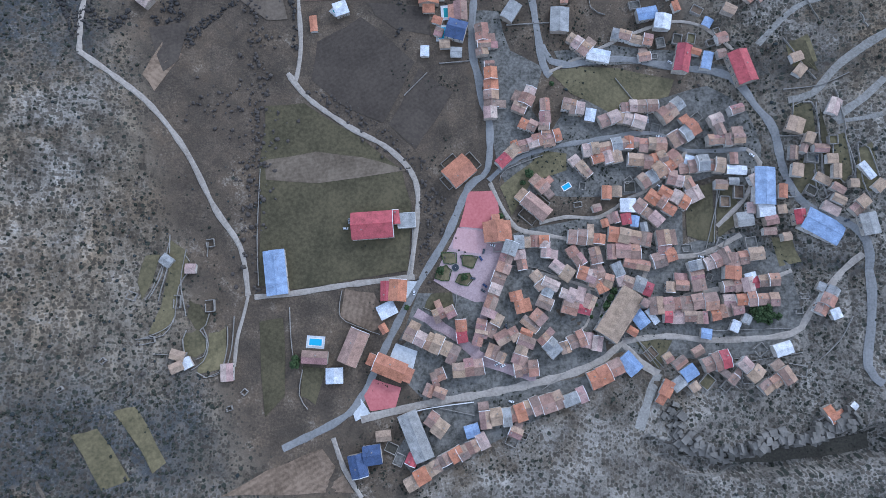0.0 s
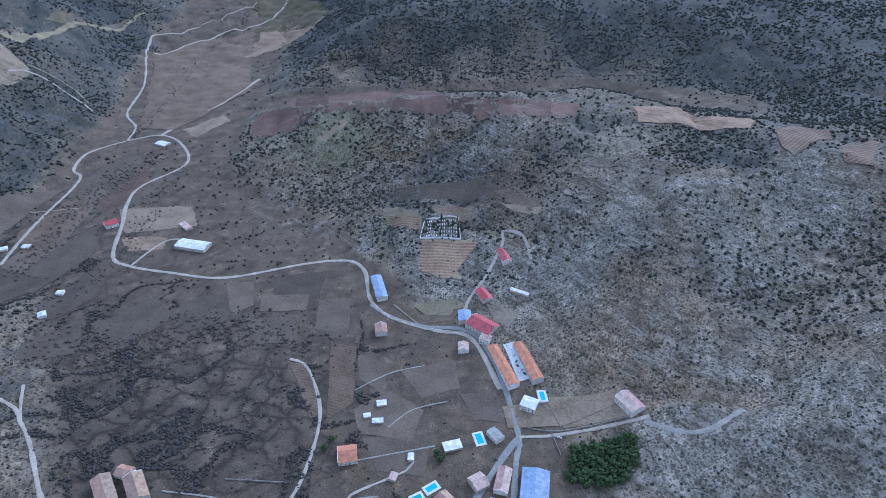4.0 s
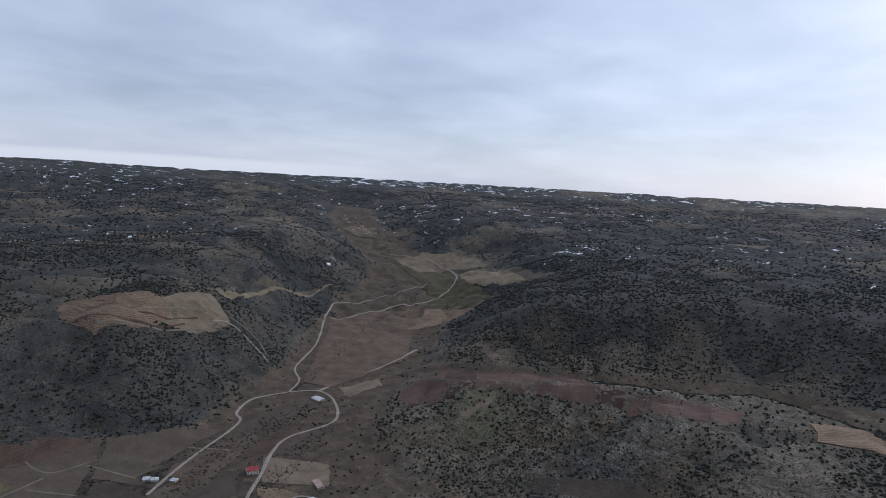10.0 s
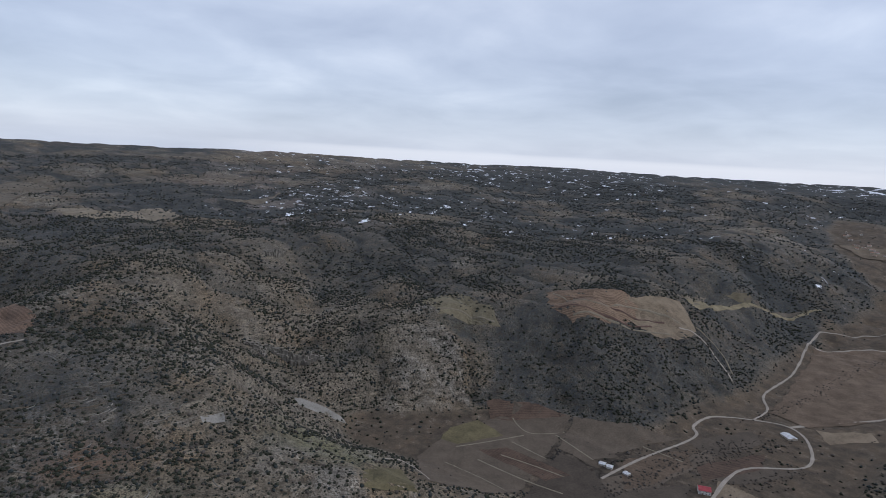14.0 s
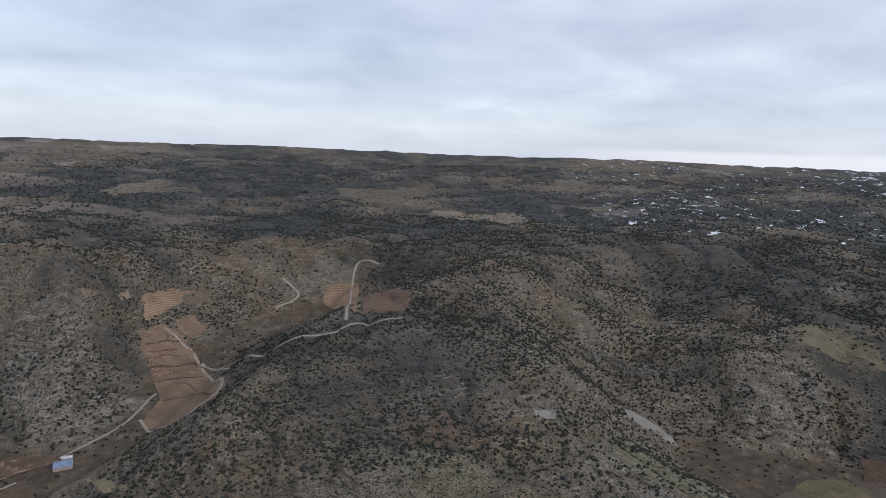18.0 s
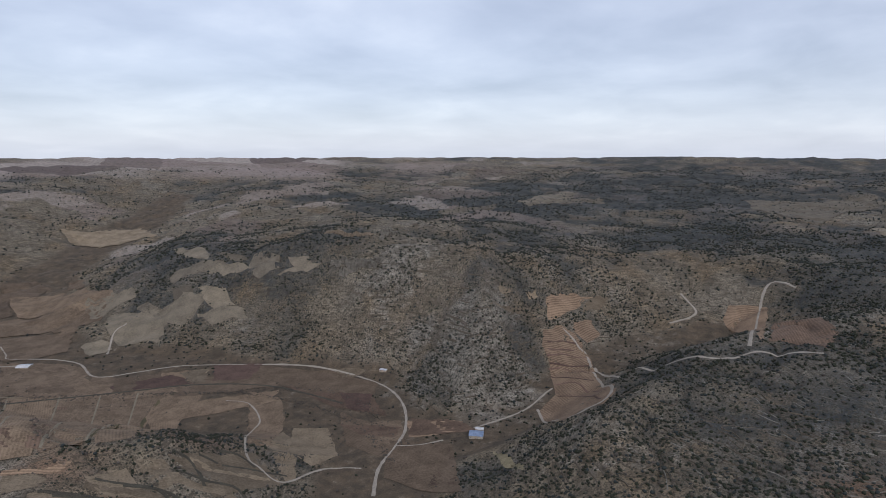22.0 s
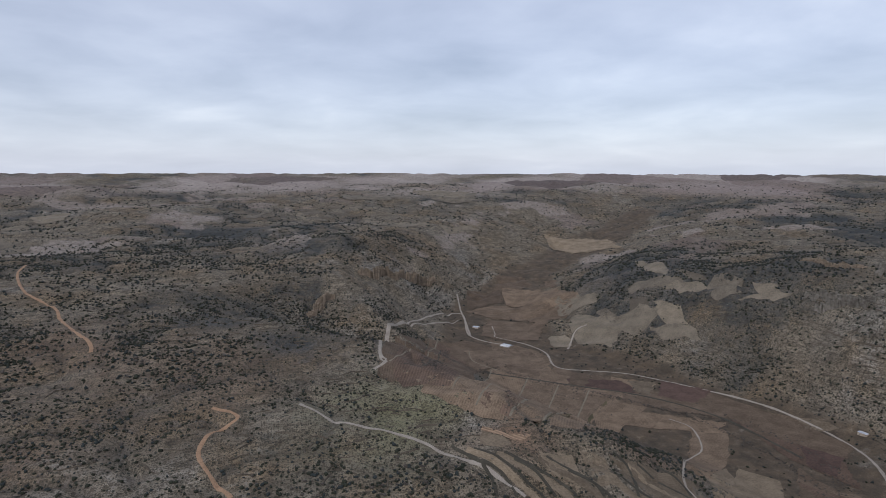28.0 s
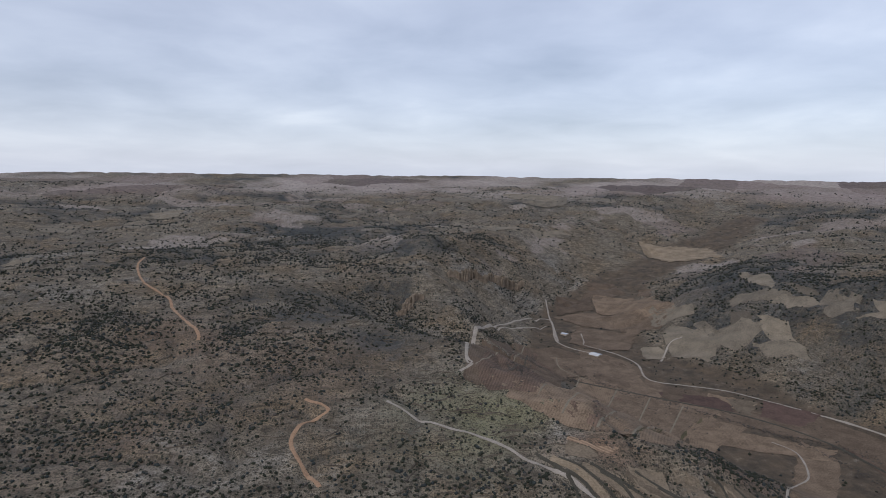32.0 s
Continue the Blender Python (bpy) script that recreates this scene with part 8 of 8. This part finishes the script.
def tree(kind, seed, tall, spread, mat, label):
    """A tapered trunk with limbs under a ragged crown of many clumps."""
    rng = np.random.default_rng(seed)
    thing = tagged(new(kind), label, "tree", kind + "s")
    part("trunk", trunk_mesh(tall * 0.8, 0.18 + tall * 0.012), M_BARK, thing)
    n = 34
    if kind == "cypress":
        h = rng.uniform(0.08, 1.0, n)
        rad = spread * np.sin(np.clip(1.05 - h, 0.06, 1) * 1.5)
        ang = rng.uniform(0, 6.283, n)
        c = np.stack([np.cos(ang) * rad * 0.45, np.sin(ang) * rad * 0.45, h * tall], -1)
        r = 0.35 + rad * 0.55
    else:
        h = rng.uniform(0.35, 1.0, n)
        rad = spread * np.sqrt(np.clip(1 - ((h - 0.6) / 0.42) ** 2, 0.05, 1)) * rng.uniform(0.2, 1.0, n)
        ang = rng.uniform(0, 6.283, n)
        c = np.stack([np.cos(ang) * rad, np.sin(ang) * rad, h * tall], -1)
        r = spread * rng.uniform(0.24, 0.42, n)
    part("crown", clumps("crown", c, r, mat, 0.8, seed), mat, thing)
    return thing


def plant(model, used, x, y, turn, scale=1.0):
    m = pose(x, y, float(level(x, y)) - 0.1, 0, 0, turn) @ Matrix.Scale(scale, 4)
    if used:
        ob = copy_thing(model, m)
        ob.scale = (scale,) * 3
        return ob
    model.matrix_world = m
    return model


PINES = [tree("pine_tree", k, 7.5 + k, 3.4, M_PINE, "dense green pine in a planted grove") for k in range(3)]
rng = random.Random(5)
GROVE = [Vector((x, y, 0)) for x, y in [(128, 366), (143, 402), (204, 403), (201, 374), (175, 350), (144, 357)]]
count = 0
for gx in np.arange(122, 212, 5.2):
    for gy in np.arange(345, 410, 5.2):
        x, y = gx + rng.uniform(-1.6, 1.6), gy + rng.uniform(-1.6, 1.6)
        inside = False
        for a, b in zip(GROVE, GROVE[1:] + GROVE[:1]):
            if (a.y > y) != (b.y > y) and x < (b.x - a.x) * (y - a.y) / (b.y - a.y) + a.x:
                inside = not inside
        if inside:
            plant(PINES[count % 3], count >= 3, x, y, rng.uniform(0, 360), rng.uniform(0.8, 1.15))
            take(x, y, 5)
            count += 1
CYPRESS = tree("cypress", 21, 13.0, 1.9, M_PINE, "tall dark cypress inside the cemetery wall")
for k, (x, y) in enumerate([(-0.7, 784.0), (1.4, 771.6), (11.4, 765.6), (23.1, 779.3), (22.8, 759.1), (21.0, 748.2), (32.6, 761.9), (39.0, 763.1), (46.6, 779.2), (46.6, 742.0), (46.9, 759.3)]):
    plant(CYPRESS, k, x, y, k * 50, 0.7 + 0.12 * (k % 4))
GARDEN = tree("garden_tree", 31, 6.5, 3.2, M_PINE, "round evergreen tree beside the houses")
for k, (x, y) in enumerate([(239.3, 23.3), (235.9, 16.0), (242.7, 18.1), (64.0, 131.7), (59.4, 124.6), (249.7, 18.1), (-118.1, -14.6), (-118.8, -18.9), (-33.0, 24.8), (17.6, 391.5), (14.6, 388.0), (12.0, 395.3), (84.2, 208.5), (40.8, 96.8), (-91.5, 413.9), (-96.6, 402.9), (-64.8, 394.5), (-275.4, 313.6), (-233.2, 312.4), (-248.2, 335.0), (-293.6, 316.1), (128.6, 38.2), (126.2, 32.4), (122.4, 25.8), (119.5, 17.5), (12.2, 48.3), (-6.5, 53.7)]):
    plant(GARDEN, k, x, y, k * 70, 0.65 + 0.15 * (k % 4))
for k in range(11):
    plant(GARDEN, 1, 240 + 9 * math.sin(k * 2.4) * (k / 11) ** 0.5, 20 + 7 * math.cos(k * 2.4) * (k / 11) ** 0.5, k * 40, 0.75 + 0.1 * (k % 3))
for k, (x, y) in enumerate([(108, 5), (114, 17), (118, 26)]):
    plant(GARDEN, 1, x - 3, y + 1, k * 40, 0.45)


# ---- rock faces ----
CUBE_V = np.array([(x, y, z) for z in (0, 1) for y in (-0.5, 0.5) for x in (-0.5, 0.5)])
CUBE_F = [(0, 2, 3, 1), (4, 5, 7, 6), (0, 1, 5, 4), (2, 6, 7, 3), (0, 4, 6, 2), (1, 3, 7, 5)]


def rock_face(x0, y0, x1, y1, tall, seed, mat, label="pale limestone cliff with vertical cracks"):
    """A crag of broken upright slabs in stepped ranks, sunk into the slope."""
    rng = np.random.default_rng(seed)
    run = math.hypot(x1 - x0, y1 - y0)
    ux, uy = (x1 - x0) / run, (y1 - y0) / run
    v, f = [], []
    for rank, (back, rise) in enumerate(((0.0, 0.55), (4.0, 0.85), (8.0, 1.0))):
        s = 0.0
        while s < run:
            wide = rng.uniform(1.6, 5.0)
            off = back + rng.normal(0, 1.3) + 5.0 * math.sin(s * 0.06 + seed) + 2.2 * math.sin(s * 0.21 + rank)
            cx, cy = x0 + ux * s - uy * off, y0 + uy * s + ux * off
            high = tall * 0.55 * rise * (0.45 + 0.55 * math.sin(math.pi * min(max(s / run, 0.06), 0.94))) * rng.uniform(0.55, 1.1)
            base = float(level(cx, cy)) - 3.0
            turn = math.atan2(uy, ux) + rng.normal(0, 0.22)
            c, d = math.cos(turn), math.sin(turn)
            p = CUBE_V * (wide * 1.15, rng.uniform(3.5, 6.5), high + 3.0)
            p = p + rng.uniform(-0.22, 0.22, (8, 3)) * (wide, 4.0, high * 0.5)
            n = len(v)
            v += [(cx + q[0] * c - q[1] * d, cy + q[0] * d + q[1] * c, base + q[2]) for q in p]
            f += [tuple(n + k for k in q) for q in CUBE_F]
            s += wide * rng.uniform(0.8, 1.5)
    return tagged(new("rock_face", mesh_from("rock_face", v, f, mat)), label, "cliff", "rock faces", kind="structure")


M_CLIFF = two_scale("weathered_limestone", (0.085, 0.076, 0.062), (0.235, 0.212, 0.178), 0.12, 0.02, relief=1.0, depth=2.0)
M_CLIFFR = two_scale("rusty_limestone", (0.115, 0.088, 0.062), (0.28, 0.22, 0.16), 0.12, 0.02, relief=1.0, depth=2.0)
rock_face(-1141, 367, -1095, 471, 32, 1, M_CLIFF)
rock_face(161, -58, 184, -83, 13, 40, M_CLIFF, "grey limestone crag over the ravine")
rock_face(184, -83, 206, -84, 13, 41, M_CLIFF, "grey limestone crag over the ravine")
rock_face(206, -84, 249, -74, 13, 42, M_CLIFF, "grey limestone crag over the ravine")
rock_face(249, -74, 274, -71, 13, 43, M_CLIFF, "grey limestone crag over the ravine")
rock_face(274, -71, 296, -61, 13, 44, M_CLIFF, "grey limestone crag over the ravine")
rock_face(-1158, 330, -1133, 364, 18, 2, M_CLIFF)
rock_face(-45, -1545, -88, -1563, 26, 4, M_CLIFFR, "crumbling ochre rock spur")
rock_face(-1138, -1118, -1183, -977, 22, 5, M_CLIFF)
rock_face(-1272, -1053, -1352, -1072, 34, 6, M_CLIFF)
rock_face(-1276, -1278, -1290, -1105, 18, 7, M_CLIFFR)
rock_face(-1548, 1093, -1462, 1136, 26, 8, M_CLIFF)
rock_face(-1633, 533, -1679, 598, 30, 9, M_CLIFF)

rock_face(-481, -2035, -326, -1895, 62, 51, M_CLIFFR, "long ochre limestone cliff above the valley")
rock_face(-326, -1895, -205, -1806, 58, 52, M_CLIFFR, "long ochre limestone cliff above the valley")
rock_face(-1180, -998, -1144, -1088, 34, 53, M_CLIFF, "broken rock outcrop above the oaks")
rock_face(-113, -1602, -61, -1574, 40, 54, M_CLIFFR, "crumbling ochre rock spur")

# ---- ledges and terrace banks that follow the slopes ----
def ledges(name, label, seed, spots, count, tall, thick, mat, steps=14):
    """Short stone banks along the contours of the slopes, joined."""
    g = np.random.default_rng(seed)
    v, f = [], []
    for cx, cy, rx, ry in spots:
        x, y = g.normal(cx, rx * 0.6, count), g.normal(cy, ry * 0.6, count)
        long = g.integers(4, steps, count)
        way = g.choice((-1.0, 1.0), count)
        rise = tall * g.uniform(0.5, 1.2, count)
        rows = []
        for k in range(steps):
            gx, gy = level(x + 7, y) - level(x - 7, y), level(x, y + 7) - level(x, y - 7)
            s = np.maximum(np.hypot(gx, gy), 1e-3)
            ux, uy = gx / s, gy / s
            fade = 0.35 + 0.65 * np.sin(np.pi * np.clip((k + 0.5) / long, 0, 1))
            w = thick * (0.7 + 0.6 * g.uniform(size=count)) * fade
            ring = []
            for off, up in ((-0.9, -0.5), (-0.25, 1.0), (0.9, 0.35), (1.2, -0.6)):
                px, py = x + ux * w * off, y + uy * w * off
                ring.append(np.stack([px, py, level(px, py) + rise * up * fade], -1))
            rows.append((np.stack(ring, 1), s / 14))
            x, y = x - uy * way * 5.0 + ux * g.normal(0, 0.5, count), y + ux * way * 5.0 + uy * g.normal(0, 0.5, count)
        for n in range(count):
            i, j = int((rows[0][0][n, 0, 0] + HALF) / CELL), int((rows[0][0][n, 0, 1] + HALF) / CELL)
            if TAKEN[i, j] or rows[0][1][n] < 0.06:
                continue
            for k in range(int(long[n])):
                i, j = int((rows[k][0][n, 1, 0] + HALF) / CELL), int((rows[k][0][n, 1, 1] + HALF) / CELL)
                if TAKEN[i, j]:
                    break
                v += [tuple(p) for p in rows[k][0][n]]
                if k:
                    b = len(v) - 8
                    f += [(b + q, b + q + 1, b + q + 5, b + q + 4) for q in range(3)]
    tagged(new(name, mesh_from(name, v, f, mat)), label, "stone banks", kind="stuff")


M_LEDGE = two_scale("broken_limestone_ledge", (0.085, 0.076, 0.06), (0.25, 0.23, 0.195), 0.45, 0.05, relief=1.0, depth=0.6)
M_BANK = two_scale("old_terrace_bank", (0.035, 0.028, 0.02), (0.15, 0.122, 0.09), 0.4, 0.04, relief=0.8, depth=0.5)
ledges("rock_ledges", "pale limestone ledges along the stony slopes", 301, [(330, 480, 200, 200), (150, -160, 160, 70), (20, 930, 260, 140), (-820, 0, 200, 160)], 110, 1.0, 0.9, M_LEDGE, 8)
ledges("terrace_banks", "overgrown old terrace banks on the hillsides", 302, [(-150, -850, 330, 260), (60, -1150, 350, 300), (-700, -150, 200, 260), (-1050, -650, 260, 260), (-420, -1000, 160, 240)], 190, 1.4, 1.5, M_BANK)


# ---- scrub and woods: more plants than anyone could count ----
def scatter(name, r0, r1, a0, a1, tries, scrub, wood, small, large, mat_split, seed):
    """Evergreen bushes over a ring sector; the chance follows the land cover."""
    g = np.random.default_rng(seed)
    r = np.sqrt(g.uniform(r0 * r0, r1 * r1, tries))
    a = np.radians(g.uniform(a0, a1, tries))
    x, y = r * np.sin(a), r * np.cos(a)
    z = level(x, y)
    w, pas, rock, hazy_plain, snow, plots, tone = land_cover(x, y, z)
    patch = np.clip(0.62 + 1.1 * fbm(x, y, 90, 131) + 0.5 * fbm(x, y, 300, 137), 0.08, 1.3)
    p = (scrub + (wood - scrub) * w) * patch * (1 - 0.9 * pas) * (1 - 0.08 * rock) * (1 - 0.8 * hazy_plain)
    i, j = ((x + HALF) / CELL).astype(int), ((y + HALF) / CELL).astype(int)
    ok = (i >= 0) & (j >= 0) & (i < len(TAKEN)) & (j < len(TAKEN))
    p[ok] *= ~TAKEN[i[ok], j[ok]]
    keep = g.uniform(0, 1, tries) < p
    x, y, z, w = x[keep], y[keep], z[keep], w[keep]
    rad = (small + (large - small) * g.beta(1.6, 2.6, len(x)))
    c = np.stack([x, y, z + rad * 0.35], -1)
    dark = g.uniform(0, 1, len(x)) < mat_split
    bare = g.uniform(0, 1, len(x)) < 0.15
    for sel, mat, nm in ((dark & ~bare, M_SHRUB, "junipers"), (~dark & ~bare, M_WOOD, "holm_oaks"), (bare, M_BUSH, "bare_bushes")):
        if sel.any():
            ob = new(name, clumps(nm, c[sel], rad[sel], mat, 0.85, seed + 1, 0.3, r0 >= 1000))
            tagged(ob, "dark evergreen bushes scattered over stony slopes", "bushes", kind="stuff")
    return len(x)


# the farthest rings hold more of the blue-tinted oaks, in place of haze
PLANTED = [
    scatter("scrub", 180, 640, -180, 180, 62000, 0.55, 0.85, 0.45, 1.7, 0.8, 201),
    scatter("scrub", 640, 1000, -232, 75, 70000, 0.52, 0.95, 0.9, 3.1, 0.75, 205),
    scatter("scrub", 1000, 1600, -232, 75, 130000, 0.50, 0.95, 1.6, 4.3, 0.75, 202),
    scatter("scrub", 1600, 2400, -232, 75, 130000, 0.40, 0.9, 2.1, 5.0, 0.6, 203),
    scatter("woodland", 2400, 4300, -232, 75, 120000, 0.30, 0.85, 2.8, 6.2, 0.35, 204),
]


def hedges():
    """Leafless bushes along the stream and the field edges."""
    g = np.random.default_rng(77)
    pts = [(x + g.uniform(-3, 3), y + g.uniform(-3, 3), g.uniform(0.8, 2.0)) for x, y in FIELD_EDGES if (int(x // 6), int(y // 6)) not in ROADWAY and vnoise(np.array([x]), np.array([y]), 70, 9)[0] > 0.12 and g.uniform() < 0.6]
    for line, spread, dens, big in STREAMS:
        for q in smooth_line(line, dens):
            pts += [(q.x + g.normal(0, spread * 1.7), q.y + g.normal(0, spread * 1.7), 0.6 + (big - 0.6) * g.beta(1.3, 2.6)) for _ in range(int(g.integers(1, 6)))]
    p = np.array([q for q in pts if (int(q[0] // 6), int(q[1] // 6)) not in ROADWAY])
    c = np.stack([p[:, 0], p[:, 1], level(p[:, 0], p[:, 1]) + p[:, 2] * 0.4], -1)
    tagged(new("bare_bushes", clumps("bare_bushes", c, p[:, 2], M_BUSH, 0.9, 78, 0.4)), "leafless brown bushes along streams and field edges", "bushes", kind="stuff")


STREAMS = [
    ([(-167, 285), (-157, 209), (-158, 137), (-160, 81), (-156, 40)], 4, 3, 2.4),
    ([(-110, 199), (-67, 172), (-34, 146), (-18, 122), (-20, 81), (-22, 54)], 3, 3, 2),
    ([(-16, 122), (-2, 104), (-11, 72), (-18, 54)], 6, 4, 2.2),
    ([(-452, 516), (-390, 535), (-319, 589), (-244, 617), (-186, 575), (-156, 545)], 6, 4, 2.6),
    ([(-389, 582), (-350, 481), (-341, 403), (-302, 319)], 10, 4, 2.6),
    ([(-267, 401), (-203, 429), (-161, 475), (-130, 535)], 16, 4, 2.6),
    ([(-324, 524), (-253, 478), (-203, 429), (-204, 363)], 18, 4, 2.6),
    ([(-215, 195), (-163, 188), (-151, 137)], 8, 4, 2.4),
    ([(-426, 465), (-367, 492), (-290, 528), (-224, 568), (-179, 611)], 14, 4, 2.6),
    ([(-478, 602), (-437, 725), (-439, 786), (-456, 997), (-441, 1044)], 8, 4, 2.6),
    ([(-456, 560), (-397, 555), (-342, 547), (-280, 576), (-243, 589), (-184, 568), (-131, 576)], 9, 2.5, 3.2),
    ([(-453, -1444), (-493, -1330), (-605, -1196), (-683, -1100), (-758, -983), (-783, -854), (-775, -710), (-704, -572)], 2.5, 4, 2.4),
    ([(-600, 1174), (-602, 1413), (-638, 1748), (-615, 2014), (-599, 2329)], 5, 5, 3),
    ([(-558, 755), (-575, 907), (-552, 1037), (-516, 1105)], 8, 5, 3),
    ([(-559, 695), (-560, 845), (-541, 977), (-509, 1137)], 7, 5, 3),
    ([(-441, -1343), (-598, -1188), (-753, -1014), (-850, -892), (-850, -756), (-786, -660), (-763, -584)], 5, 4, 2.4),
    ([(-280, -1406), (-375, -1385), (-441, -1343)], 4, 4, 2.4),
    ([(-234, -1010), (-397, -1515)], 5, 3, 3),
]


M_THICKET = two_scale("dark_winter_brush", (0.024, 0.022, 0.020), (0.068, 0.06, 0.052), 0.8, 0.03, relief=0.8)


def thickets():
    """Leafless brush in dense patches over the untilled part of the valley floor."""
    g = np.random.default_rng(91)
    x, y = g.uniform(-700, -20, 150000), g.uniform(240, 820, 150000)
    lines = np.minimum(np.abs(fbm(x, y, 95, 171)), np.abs(fbm(x, y, 120, 177)) * 1.3)
    heart = np.exp(-((x + 270) / 190) ** 2 - ((y - 455) / 125) ** 2)
    keep = (lines < 0.038 + 0.024 * heart) & (level(x, y) < 14) & (g.uniform(0, 1, len(x)) < 0.45 + 0.5 * heart) & ((x + 640) * 0.35 + y - 560 < 240)
    i, j = ((x + HALF) / CELL).astype(int), ((y + HALF) / CELL).astype(int)
    keep &= ~TAKEN[i, j]
    x, y = x[keep], y[keep]
    r = 0.5 + 1.7 * g.beta(1.4, 2.4, len(x))
    c = np.stack([x, y, level(x, y) + r * 0.4], -1)
    tagged(new("brushwood", clumps("brushwood", c, r, M_THICKET, 0.9, 92, 0.4)), "leafless brown brush in dense valley thickets", "bushes", kind="stuff")


thickets()


def garden_scrub():
    """Low weeds and bushes in the unbuilt corners of the village."""
    g = np.random.default_rng(95)
    x, y = g.uniform(-70, 330, 16000), g.uniform(-140, 350, 16000)
    near = np.min([np.hypot(x - q[1], y - q[2]) for q in HOUSES if abs(q[1] - 130) < 220 and abs(q[2] - 100) < 260], 0)
    keep = ~FOOT[(x + 550).astype(int), (y + 250).astype(int)] & (fbm(x, y, 26, 181) > 0.12) & (near > 7) & (near < 34)
    keep &= ~((x > -40) & (x < 45) & (y > 20) & (y < 135))
    x, y = x[keep], y[keep]
    r = 0.3 + 1.0 * g.beta(1.3, 3.0, len(x))
    c = np.stack([x, y, level(x, y) + r * 0.4], -1)
    tagged(new("weeds", clumps("weeds", c, r, M_SHRUB, 0.8, 96, 0.35)), "low weeds and bushes between village houses", "bushes", kind="stuff")


garden_scrub()
hedges()
